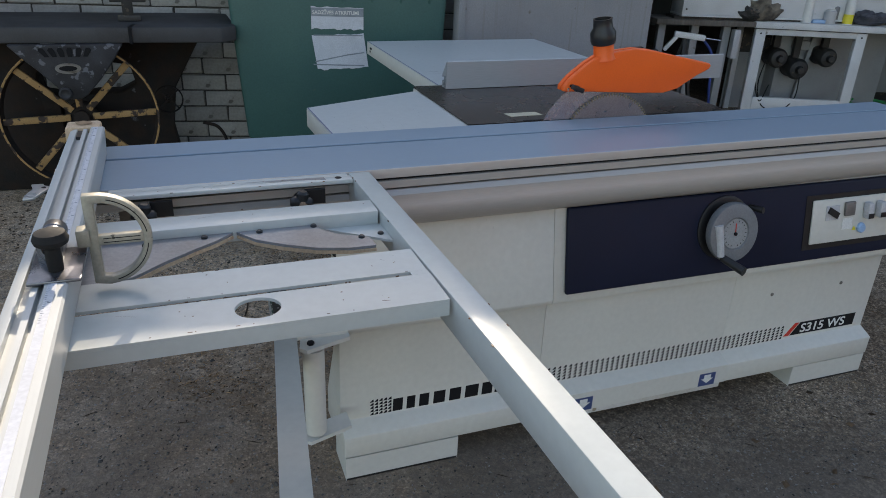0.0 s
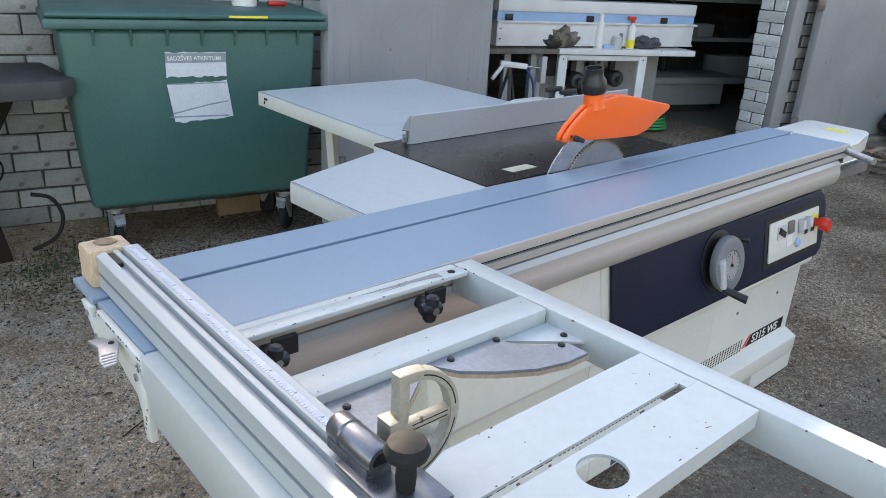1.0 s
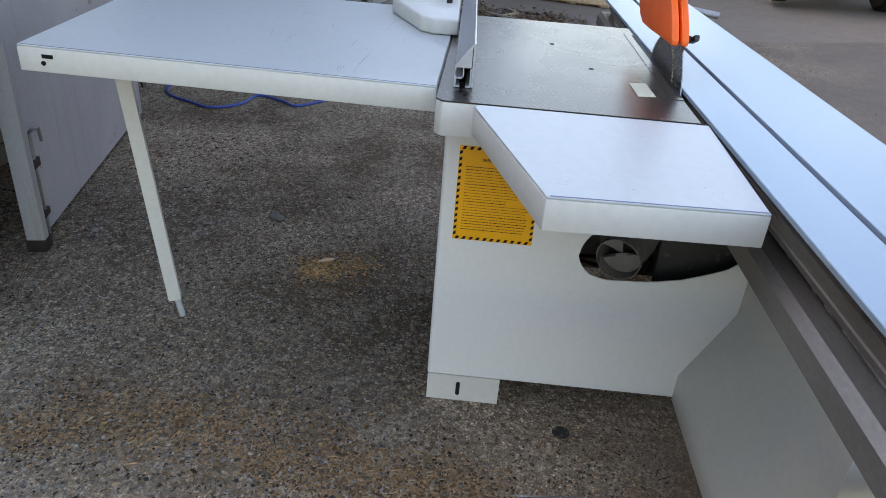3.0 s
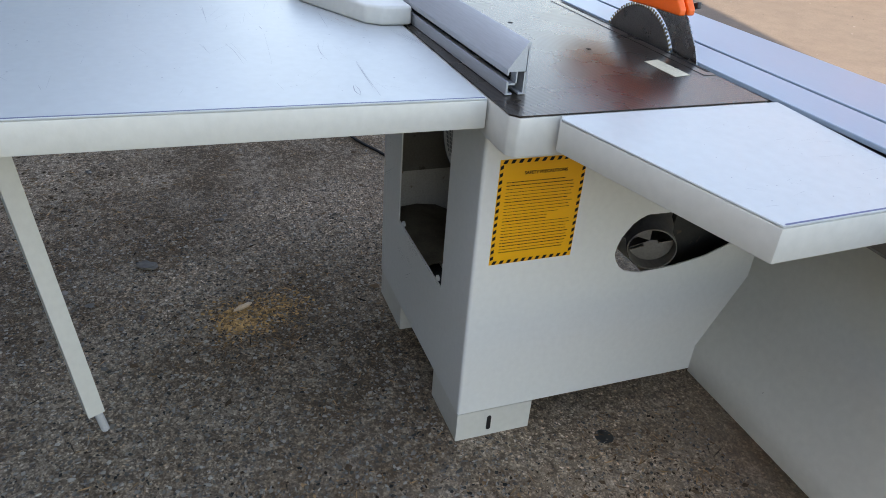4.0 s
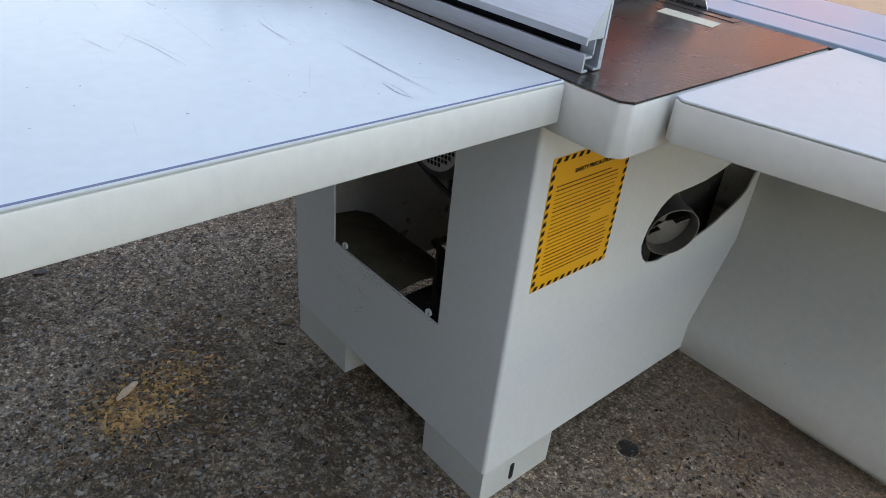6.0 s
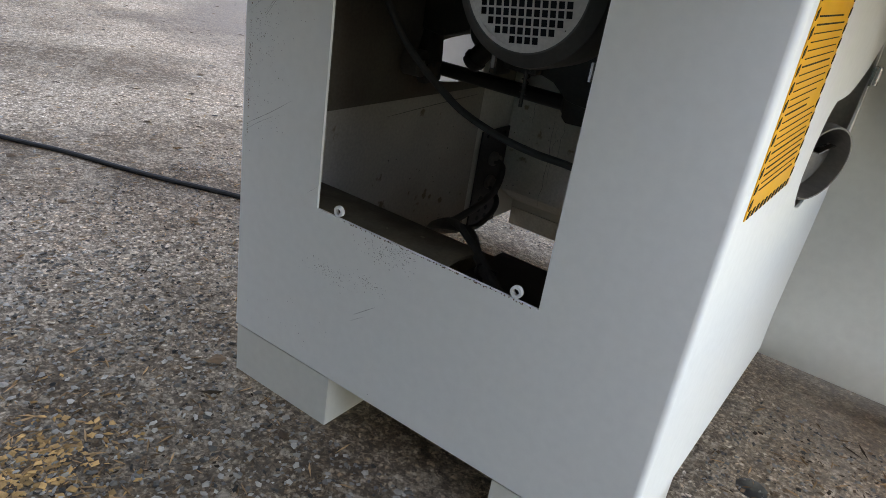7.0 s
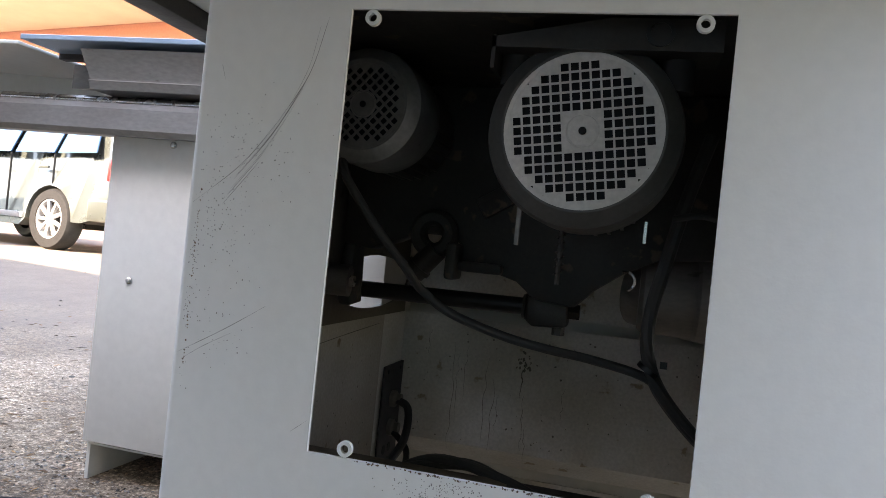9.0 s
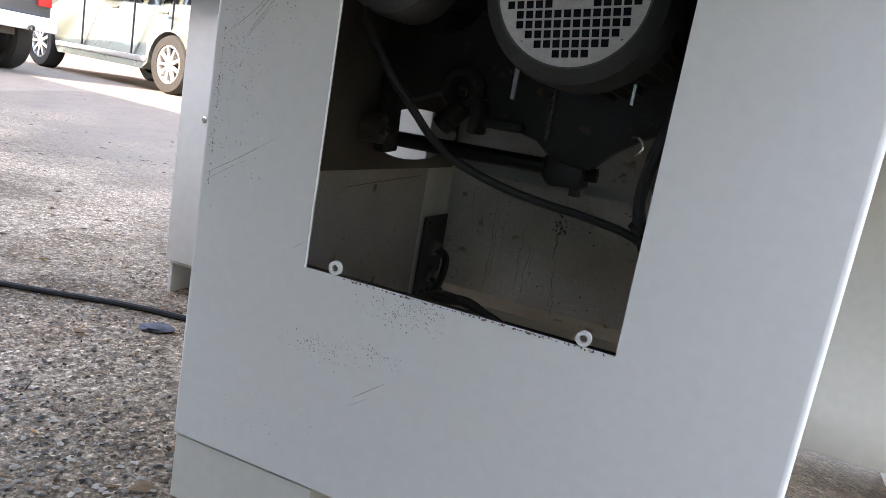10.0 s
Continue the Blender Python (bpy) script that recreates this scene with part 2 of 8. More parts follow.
STONE = shade("loose_gravel", (0.31, 0.285, 0.255), 0.9, mix=(40, 0.3), bump=(100, 0.1), vary=0.88, spec=0.3)
GRIT = shade("mixed_grit", (0.48, 0.43, 0.36), 0.9, mix=(40, 0.3), bump=(100, 0.1), vary=0.95, spec=0.3)
GRASS = shade("dusty_grass", (0.075, 0.095, 0.035), 0.9, mix=(40, 0.3), bump=(100, 0.0), vary=0.5)
# plaster coloured dark to carry the dimness inside the garage
ROOM = shade("darkened_room_plaster", (0.1, 0.098, 0.09), 0.9, mix=(1.5, 0.4), bump=(30, 0.2))
GREENHOSE = shade("green_hose", (0.02, 0.3, 0.09), 0.5, mix=(20, 0.2), bump=(100, 0.05))
BLUEHOSE = shade("blue_hose", (0.03, 0.07, 0.3), 0.45, mix=(20, 0.2), bump=(100, 0.05))
GREYMACH = shade("grey_machine_paint", (0.33, 0.34, 0.34), 0.5, mix=(4, 0.15), bump=(60, 0.1), spots=(15, 0.7, (0.15, 0.14, 0.13)))
BLUESTRIP = shade("pale_blue_film", (0.3, 0.48, 0.72), 0.4, mix=(6, 0.1), bump=(60, 0.02))
RAG = shade("grimy_rag", (0.28, 0.24, 0.19), 0.95, second=(0.05, 0.045, 0.04), mix=(14, 0.3), bump=(50, 0.6))
RAGBLUE = shade("grey_blue_rag", (0.11, 0.115, 0.14), 0.95, mix=(18, 0.5), bump=(50, 0.6))
CARPAINT = shade("silver_car_paint", (0.075, 0.085, 0.076), 0.3, 0.35, mix=(1.5, 0.06), bump=(400, 0.02), coat=0.6)
DARKCAR = shade("dark_car_paint", (0.05, 0.055, 0.06), 0.35, 0.3, mix=(2, 0.1), bump=(300, 0.02), coat=0.5)
RIM = shade("alloy_rim", (0.6, 0.61, 0.62), 0.35, 0.7, mix=(9, 0.1), bump=(200, 0.03))
# the blue of reflected sky is painted into the glass colour
CARGLASS = shade("sky_blue_car_glass", (0.03, 0.075, 0.15), 0.05, mix=(1, 0.1), bump=(1, 0.0), rough_vary=0.02)
TAIL = shade("red_lens", (0.5, 0.02, 0.02), 0.2, mix=(4, 0.1), bump=(50, 0.05))
FACADE = shade("orange_plaster", (0.34, 0.155, 0.115), 0.9, second=(0.3, 0.135, 0.1), mix=(0.6, 0.2), grain=(14, 0.05), bump=(20, 0.2))
PLINTH = shade("beige_plaster", (0.62, 0.5, 0.38), 0.85, mix=(0.7, 0.15), bump=(20, 0.2))
BLADE = shade("saw_blade_steel", (0.42, 0.41, 0.4), 0.3, 0.95, mix=(9, 0.2), grain=(300, 0.08), bump=(240, 0.05))
CARBIDE = shade("carbide_teeth", (0.36, 0.31, 0.2), 0.45, 0.6, mix=(20, 0.3), bump=(200, 0.1))
TAPE = shade("cream_tape", (0.6, 0.56, 0.42), 0.6, mix=(14, 0.15), bump=(100, 0.1))
RULE = shade("scale_strip", (0.6, 0.62, 0.66), 0.4, mix=(9, 0.1), bump=(100, 0.02))
OIL = shade("oily_patch", (0.02, 0.019, 0.018), 0.5, mix=(30, 0.3), bump=(90, 0.3))
CHUTE = shade("brown_dusty_sheet", (0.2, 0.165, 0.115), 0.85, second=(0.08, 0.062, 0.042), mix=(9, 0.3), bump=(120, 0.2), spots=(40, 0.68, (0.2, 0.17, 0.12)), spec=0.2)
REDMARK = shade("red_crayon", (0.5, 0.22, 0.2), 0.6, mix=(60, 0.5), bump=(200, 0.0))
LINEMARK = shade("faint_grey_scratch", (0.27, 0.285, 0.32), 0.5, mix=(60, 0.2), bump=(200, 0.0))
BAREMETAL = shade("chipped_bare_steel", (0.12, 0.095, 0.08), 0.5, 0.4, second=(0.2, 0.1, 0.05), mix=(40, 0.4), bump=(200, 0.2))
TWIG = shade("dry_twigs", (0.09, 0.065, 0.045), 0.9, mix=(40, 0.3), bump=(100, 0.1), vary=0.6, spec=0.2)
PITS = shade("dark_pits", (0.2, 0.195, 0.185), 0.7, mix=(60, 0.5), bump=(200, 0.1))
RUNS = shade("grimy_runs", (0.2, 0.18, 0.15), 0.8, mix=(60, 0.4), bump=(200, 0.0))
COWL = shade("light_motor_enamel", (0.23, 0.23, 0.225), 0.34, 0.3, second=(0.17, 0.168, 0.16), mix=(12, 0.25), bump=(120, 0.1), spots=(50, 0.7, (0.09, 0.085, 0.08)))
ZINC = shade("zinc_plated_steel", (0.42, 0.43, 0.44), 0.4, 0.6, mix=(14, 0.2), bump=(120, 0.05), spots=(30, 0.7, (0.2, 0.19, 0.17)))
FENCEALU = shade("dull_extruded_aluminium", (0.46, 0.485, 0.51), 0.4, 0.35, mix=(3, 0.08), grain=(420, 0.04), bump=(300, 0.03), stretch=(0.06, 1, 1), spots=(60, 0.75, (0.25, 0.25, 0.25)))
CABLEGREY = shade("worn_cable_sheath", (0.05, 0.049, 0.047), 0.6, mix=(30, 0.3), bump=(200, 0.1))
CARD = shade("brown_cardboard", (0.25, 0.16, 0.09), 0.85, mix=(9, 0.2), bump=(60, 0.1))

# ground: dark asphalt with pale aggregate, worn concrete further out in the yard
GROUND = bpy.data.materials.new("asphalt_yard")
GROUND.use_nodes = True


def asphalt(nt):
    N, L = nt.nodes, nt.links
    b = N["Principled BSDF"]
    co = N.new("ShaderNodeTexCoord").outputs["Object"]

    def tex(kind, scale, **k):
        n = N.new(kind)
        n.inputs["Scale"].default_value = scale
        for a, v in k.items():
            n.inputs[a].default_value = v
        L.new(co, n.inputs["Vector"])
        return n

    def rng(src, lo, hi, a=0.0, c=1.0):
        r = N.new("ShaderNodeMapRange")
        for k, v in enumerate((lo, hi, a, c)):
            r.inputs[k + 1].default_value = v
        L.new(src, r.inputs[0])
        return r.outputs[0]

    def mix(f, a, c, kind="MIX"):
        x = N.new("ShaderNodeMix")
        x.data_type, x.blend_type = "RGBA", kind
        if isinstance(f, float):
            x.inputs[0].default_value = f
        else:
            L.new(f, x.inputs[0])
        for k, v in ((6, a), (7, c)):
            if isinstance(v, tuple):
                x.inputs[k].default_value = (*v, 1)
            else:
                L.new(v, x.inputs[k])
        return x.outputs[2]

    wob = tex("ShaderNodeTexNoise", 90.0, Detail=2.0)
    bent = N.new("ShaderNodeMix")
    bent.data_type, bent.blend_type = "RGBA", "LINEAR_LIGHT"
    bent.inputs[0].default_value = 0.006
    L.new(co, bent.inputs[6])
    L.new(wob.outputs["Color"], bent.inputs[7])
    plain = co
    co = bent.outputs[2]
    stones = tex("ShaderNodeTexVoronoi", 140.0, Randomness=1.0)
    sep = N.new("ShaderNodeSeparateColor")
    L.new(stones.outputs["Color"], sep.inputs[0])
    grit = tex("ShaderNodeTexVoronoi", 230.0, Randomness=1.0)
    sep2 = N.new("ShaderNodeSeparateColor")
    L.new(grit.outputs["Color"], sep2.inputs[0])
    co = plain
    pale = rng(sep.outputs[0], 0.78, 0.95, 0.0, 0.7)
    pale2 = rng(sep2.outputs[0], 0.4, 1.0)
    warm = rng(sep.outputs[1], 0.2, 0.9)
    binder = rng(stones.outputs["Distance"], 0.25, 0.6, 0.0, 0.6)
    patch = tex("ShaderNodeTexNoise", 1.3, Detail=5.0).outputs["Fac"]
    wear = tex("ShaderNodeTexNoise", 6.0, Detail=10.0, Roughness=0.75).outputs["Fac"]
    dust = tex("ShaderNodeTexNoise", 2.3, Detail=9.0, Roughness=0.75).outputs["Fac"]
    blot = tex("ShaderNodeTexNoise", 34.0, Detail=7.0, Roughness=0.7).outputs["Fac"]
    speck = tex("ShaderNodeTexNoise", 70.0, Detail=5.0, Roughness=0.75).outputs["Fac"]
    light = mix(warm, (0.46, 0.435, 0.40), (0.40, 0.32, 0.24))
    base = mix(pale2, (0.10, 0.086, 0.071), (0.29, 0.256, 0.215))
    base = mix(pale, base, light)
    base = mix(binder, base, (0.085, 0.07, 0.056))
    base = mix(rng(patch, 0.40, 0.60), mix(1.0, base, (0.64, 0.57, 0.49), "MULTIPLY"), mix(1.0, base, (1.42, 1.38, 1.34), "MULTIPLY"))
    base = mix(rng(wear, 0.46, 0.62, 0.0, 0.4), base, mix(pale2, (0.19, 0.17, 0.145), (0.34, 0.31, 0.275)))
    base = mix(rng(speck, 0.54, 0.60, 0.0, 0.7), base, (0.045, 0.036, 0.028))
    base = mix(rng(speck, 0.44, 0.36, 0.0, 0.3), base, (0.37, 0.335, 0.29))
    base = mix(rng(dust, 0.55, 0.65, 0.0, 0.3), base, mix(pale, (0.10, 0.068, 0.042), (0.24, 0.15, 0.08)))
    base = mix(rng(blot, 0.53, 0.60, 0.0, 0.62), base, (0.06, 0.049, 0.039))
    base = mix(rng(blot, 0.45, 0.38, 0.0, 0.38), base, (0.33, 0.30, 0.26))
    spread = N.new("ShaderNodeSeparateXYZ")  # colour brightened behind and beside the saw for stronger light, with grey dust patches
    L.new(co, spread.inputs[0])
    reach = []
    for axis, lo, hi in (("X", 0.2, -0.55), ("Y", -1.7, -0.9)):
        s = N.new("ShaderNodeMath")
        s.operation = "MULTIPLY_ADD"
        s.inputs[1].default_value = 1.2
        s.inputs[2].default_value = -0.6
        L.new(patch, s.inputs[0])
        s2 = N.new("ShaderNodeMath")
        s2.operation = "ADD"
        L.new(s.outputs[0], s2.inputs[0])
        L.new(spread.outputs[axis], s2.inputs[1])
        reach.append(rng(s2.outputs[0], lo, hi))
    both = N.new("ShaderNodeMath")
    both.operation = "MULTIPLY"
    L.new(reach[0], both.inputs[0])
    L.new(reach[1], both.inputs[1])
    base = mix(both.outputs[0], base, mix(0.42, mix(1.0, base, (1.8, 1.68, 1.55), "MULTIPLY"), mix(rng(wear, 0.42, 0.6), (0.19, 0.152, 0.118), (0.27, 0.25, 0.23))))
    sp = N.new("ShaderNodeSeparateXYZ")
    L.new(co, sp.inputs[0])
    edge = N.new("ShaderNodeMath")
    edge.operation = "MULTIPLY_ADD"
    edge.inputs[1].default_value = 0.32
    L.new(sp.outputs["X"], edge.inputs[0])
    L.new(sp.outputs["Y"], edge.inputs[2])
    e2 = N.new("ShaderNodeMath")
    e2.operation = "MULTIPLY_ADD"
    e2.inputs[1].default_value = 1.6
    L.new(patch, e2.inputs[0])
    L.new(edge.outputs[0], e2.inputs[2])
    yard = rng(e2.outputs[0], 0.5, -0.8)
    slab = mix(rng(wear, 0.4, 0.65), (0.122, 0.111, 0.101), (0.104, 0.094, 0.086))
    slab = mix(rng(speck, 0.52, 0.62, 0.0, 0.35), slab, (0.08, 0.07, 0.06))
    base = mix(yard, base, slab)
    apron = rng(sp.outputs["X"], 5.34, 5.42)  # concrete apron
    base = mix(apron, base, mix(1.0, slab, (1.25, 1.25, 1.25), "MULTIPLY"))
    crisp = N.new("ShaderNodeGamma")
    crisp.inputs["Gamma"].default_value = 1.22
    L.new(base, crisp.inputs["Color"])
    base = mix(1.0, crisp.outputs[0], (1.95, 1.83, 1.68), "MULTIPLY")
    L.new(base, b.inputs["Base Color"])
    b.inputs["Roughness"].default_value = 0.92
    b.inputs["Specular IOR Level"].default_value = 0.25
    hsum = N.new("ShaderNodeMath")
    hsum.operation = "SUBTRACT"
    L.new(rng(speck, 0.0, 1.0, 0.0, 1.6), hsum.inputs[0])
    L.new(stones.outputs["Distance"], hsum.inputs[1])
    bp = N.new("ShaderNodeBump")
    bp.inputs["Distance"].default_value = 0.007
    L.new(rng(yard, 0.0, 1.0, 0.55, 0.22), bp.inputs["Strength"])
    L.new(hsum.outputs[0], bp.inputs["Height"])
    L.new(bp.outputs[0], b.inputs["Normal"])


asphalt(GROUND.node_tree)

# ---- mesh helpers ----
ORIGIN = {}  # where each thing's own zero lies


def box(bm, x0, x1, y0, y1, z0, z1):
    v = [bm.verts.new((x, y, z)) for x in (x0, x1) for y in (y0, y1) for z in (z0, z1)]
    for f in ((0, 1, 3, 2), (4, 6, 7, 5), (0, 4, 5, 1), (2, 3, 7, 6), (0, 2, 6, 4), (1, 5, 7, 3)):
        bm.faces.new([v[i] for i in f])
    return bm


def prism(bm, pts, axis, a, b):
    """A polygon, drawn in the two other axes in order, drawn out along axis from a to b."""
    def at(p, c):
        return {"x": (c, p[0], p[1]), "y": (p[0], c, p[1]), "z": (p[0], p[1], c)}[axis]
    lo = [bm.verts.new(at(p, a)) for p in pts]
    hi = [bm.verts.new(at(p, b)) for p in pts]
    n = len(pts)
    bm.faces.new(lo)
    bm.faces.new(hi[::-1])
    for i in range(n):
        bm.faces.new((lo[i], hi[i], hi[(i + 1) % n], lo[(i + 1) % n]))
    return bm


def ringed(bm, outer, inner, axis, a, b):
    """A plate with a hole: two outlines of the same number of points."""
    def at(p, c):
        return {"x": (c, p[0], p[1]), "y": (p[0], c, p[1]), "z": (p[0], p[1], c)}[axis]
    q = [[bm.verts.new(at(p, c)) for p in o] for o in (outer, inner) for c in (a, b)]
    n = len(outer)
    for i in range(n):
        j = (i + 1) % n
        bm.faces.new((q[0][i], q[0][j], q[2][j], q[2][i]))
        bm.faces.new((q[1][j], q[1][i], q[3][i], q[3][j]))
        bm.faces.new((q[0][j], q[0][i], q[1][i], q[1][j]))
        bm.faces.new((q[2][i], q[2][j], q[3][j], q[3][i]))
    return bm


def rod(bm, p0, p1, r0, r1=None, n=20, caps=True):
    p0, p1 = Vector(p0), Vector(p1)
    r1 = r0 if r1 is None else r1
    q = (p1 - p0).to_track_quat("Z", "Y")
    rings = [[bm.verts.new(p + q @ Vector((r * math.cos(2 * math.pi * i / n), r * math.sin(2 * math.pi * i / n), 0))) for i in range(n)] for p, r in ((p0, r0), (p1, r1))]
    for i in range(n):
        bm.faces.new((rings[0][i], rings[0][(i + 1) % n], rings[1][(i + 1) % n], rings[1][i]))
    if caps:
        bm.faces.new(rings[0][::-1])
        bm.faces.new(rings[1])
    return bm


def lathe(bm, base, way, outline, n=28):
    """Turns (radius, height) pairs round the line from base along way."""
    base, q = Vector(base), Vector(way).to_track_quat("Z", "Y")
    rings = []
    for r, h in outline:
        if r < 1e-6:
            rings.append([bm.verts.new(base + q @ Vector((0, 0, h)))])
        else:
            rings.append([bm.verts.new(base + q @ Vector((r * math.cos(2 * math.pi * i / n), r * math.sin(2 * math.pi * i / n), h))) for i in range(n)])
    for a, b in zip(rings, rings[1:]):
        for i in range(n):
            j = (i + 1) % n
            if len(a) == 1 and len(b) == 1:
                continue
            if len(a) == 1:
                bm.faces.new((a[0], b[j], b[i]))
            elif len(b) == 1:
                bm.faces.new((a[i], a[j], b[0]))
            else:
                bm.faces.new((a[i], a[j], b[j], b[i]))
    return bm


def curve_points(pts, steps=8):
    """A smooth line through pts."""
    P = [Vector(p) for p in pts]
    P = [2 * P[0] - P[1]] + P + [2 * P[-1] - P[-2]]
    out = []
    for i in range(1, len(P) - 2):
        a, b, c, d = P[i - 1:i + 3]
        for k in range(steps):
            t = k / steps
            out.append(0.5 * (2 * b + (c - a) * t + (2 * a - 5 * b + 4 * c - d) * t * t + (3 * b - a - 3 * c + d) * t ** 3))
    return out + [P[-2]]


def tube(bm, pts, r, n=10, steps=8):
    line = curve_points(pts, steps)
    rings, side = [], Vector((0.3, 0.2, 1))
    for i, p in enumerate(line):
        d = (line[min(i + 1, len(line) - 1)] - line[max(i - 1, 0)]).normalized()
        u = d.cross(side)
        u = (u if u.length > 1e-4 else d.orthogonal()).normalized()
        w = d.cross(u)
        rings.append([bm.verts.new(p + r * (u * math.cos(2 * math.pi * k / n) + w * math.sin(2 * math.pi * k / n))) for k in range(n)])
    for a, b in zip(rings, rings[1:]):
        for k in range(n):
            bm.faces.new((a[k], a[(k + 1) % n], b[(k + 1) % n], b[k]))
    bm.faces.new(rings[0][::-1])
    bm.faces.new(rings[-1])
    return bm


def soften(bm, size, segments=2):
    bmesh.ops.recalc_face_normals(bm, faces=bm.faces)
    edges = [e for e in bm.edges if len(e.link_faces) == 2 and e.calc_face_angle(0) > 0.5]
    bmesh.ops.bevel(bm, geom=edges, offset=size, segments=segments, profile=0.5, affect="EDGES", clamp_overlap=True)
    return bm


def mesh_of(name, bm, material):
    bmesh.ops.recalc_face_normals(bm, faces=bm.faces)
    for f in bm.faces:
        f.smooth = True
    for e in bm.edges:
        e.smooth = len(e.link_faces) == 2 and e.calc_face_angle(0) < 0.6
    me = bpy.data.meshes.new(name)
    bm.to_mesh(me)
    bm.free()
    me.materials.append(material)
    return me


def thing(name, place, label, category, group="", m=None):
    """An Empty at the base of a thing. With m, its parts are built in its own axes; else in the world's."""
    ob = new(name)
    ob.empty_display_size = 0.1
    ob.matrix_world = m if m is not None else Matrix.Translation(place)
    ORIGIN[ob] = Vector((0, 0, 0)) if m is not None else Vector(place)
    return tagged(ob, label, category, group)


def part(name, bm, material, parent, label=""):
    o = ORIGIN[parent]
    bm.transform(Matrix.Translation(-o))
    ob = new(name, mesh_of(name, bm, material))
    ob.parent = parent
    ORIGIN[ob] = o
    return tagged(ob, label)


def whole(name, bm, material, label, category="", group="", kind="", m=None):
    ob = new(name, mesh_of(name, bm, material))
    if m is not None:
        ob.matrix_world = m
    ORIGIN[ob] = Vector((0, 0, 0))
    return tagged(ob, label, category, group, kind)


def words(text, size, material, m, parent, depth=0.0004, bold=0.0, squeeze=1.0, name="lettering"):
    """Letters of the built-in font as a mesh, lying in the plane of m."""
    cu = bpy.data.curves.new("text", "FONT")
    cu.body, cu.size, cu.extrude, cu.offset, cu.align_x = text, size, depth, bold, "LEFT"
    ob = new("text", cu)
    me = bpy.data.meshes.new_from_object(ob.evaluated_get(bpy.context.evaluated_depsgraph_get()))
    bpy.data.objects.remove(ob)
    bpy.data.curves.remove(cu)
    me.transform(m @ Matrix.Diagonal((squeeze, 1, 1, 1)))
    me.transform(Matrix.Translation(-ORIGIN[parent]))
    me.materials.clear()
    me.materials.append(material)
    out = new(name, me)
    out.parent = parent
    ORIGIN[out] = ORIGIN[parent]
    return out


def marks(name, parent, place, lines=(), dots=(), material=None, label="", seed=1):
    """Flat worn-through marks on a surface: tapered lines (points, width) and small blots (u, v, radius), laid by place(u, v)."""
    rnd = random.Random(seed)
    bm = bmesh.new()
    for pts, width in lines:
        line = [p.to_2d() for p in curve_points([(u, v, 0) for u, v in pts], 5)]
        left, right = [], []
        for i, p in enumerate(line):
            d = (line[min(i + 1, len(line) - 1)] - line[max(i - 1, 0)]).normalized()
            s = Vector((-d.y, d.x)) * width * 0.55 * (0.25 + 0.75 * math.sin(math.pi * (i + 0.3) / (len(line) - 0.4))) * rnd.uniform(0.5, 1.0)
            left.append(bm.verts.new(place(*(p + s))))
            right.append(bm.verts.new(place(*(p - s))))
        for i in range(len(line) - 1):
            bm.faces.new((left[i], left[i + 1], right[i + 1], right[i]))
    for u, v, r in dots:
        n = rnd.randint(5, 7)
        a0, k = rnd.uniform(0, 6), rnd.uniform(0.5, 1.0)
        ring = []
        for i in range(n):
            a = 2 * math.pi * i / n
            q = r * rnd.uniform(0.6, 1.2)
            x, y = q * math.cos(a), q * k * math.sin(a)
            ring.append(bm.verts.new(place(u + x * math.cos(a0) - y * math.sin(a0), v + x * math.sin(a0) + y * math.cos(a0))))
        bm.faces.new(ring)
    ob = part(name, bm, material, parent, label)
    ob["kind"] = "stuff"
    return ob


def arc(cx, cy, r, a0, a1, n):
    return [(cx + r * math.cos(radians(a0 + (a1 - a0) * i / n)), cy + r * math.sin(radians(a0 + (a1 - a0) * i / n))) for i in range(n + 1)]


def B():
    return bmesh.new()


def hole_plate(bm, axis, a, b, rect, hole, centre, n=56):
    """A rectangular plate (lo1, hi1, lo2, hi2) with a hole whose outline is seen whole from centre."""
    lo1, hi1, lo2, hi2 = rect
    cx, cy = centre
    angles = sorted([2 * math.pi * i / n for i in range(n)] + [math.atan2(y - cy, x - cx) % (2 * math.pi) for x in (lo1, hi1) for y in (lo2, hi2)])
    outer, inner = [], []
    for w in angles:
        dx, dy = math.cos(w), math.sin(w)
        t = min(((hi1 if dx > 0 else lo1) - cx) / dx if abs(dx) > 1e-9 else 9e9, ((hi2 if dy > 0 else lo2) - cy) / dy if abs(dy) > 1e-9 else 9e9)
        outer.append((cx + t * dx, cy + t * dy))
        best = 0.01
        for (x0, y0), (x1, y1) in zip(hole, hole[1:] + hole[:1]):
            ex, ey = x1 - x0, y1 - y0
            den = dx * ey - dy * ex
            if abs(den) > 1e-12:
                s = ((x0 - cx) * ey - (y0 - cy) * ex) / den
                k = ((x0 - cx) * dy - (y0 - cy) * dx) / den
                if s > 0 and -1e-6 <= k <= 1 + 1e-6:
                    best = max(best, s)
        inner.append((cx + best * dx, cy + best * dy))
    return ringed(bm, outer, inner, axis, a, b)


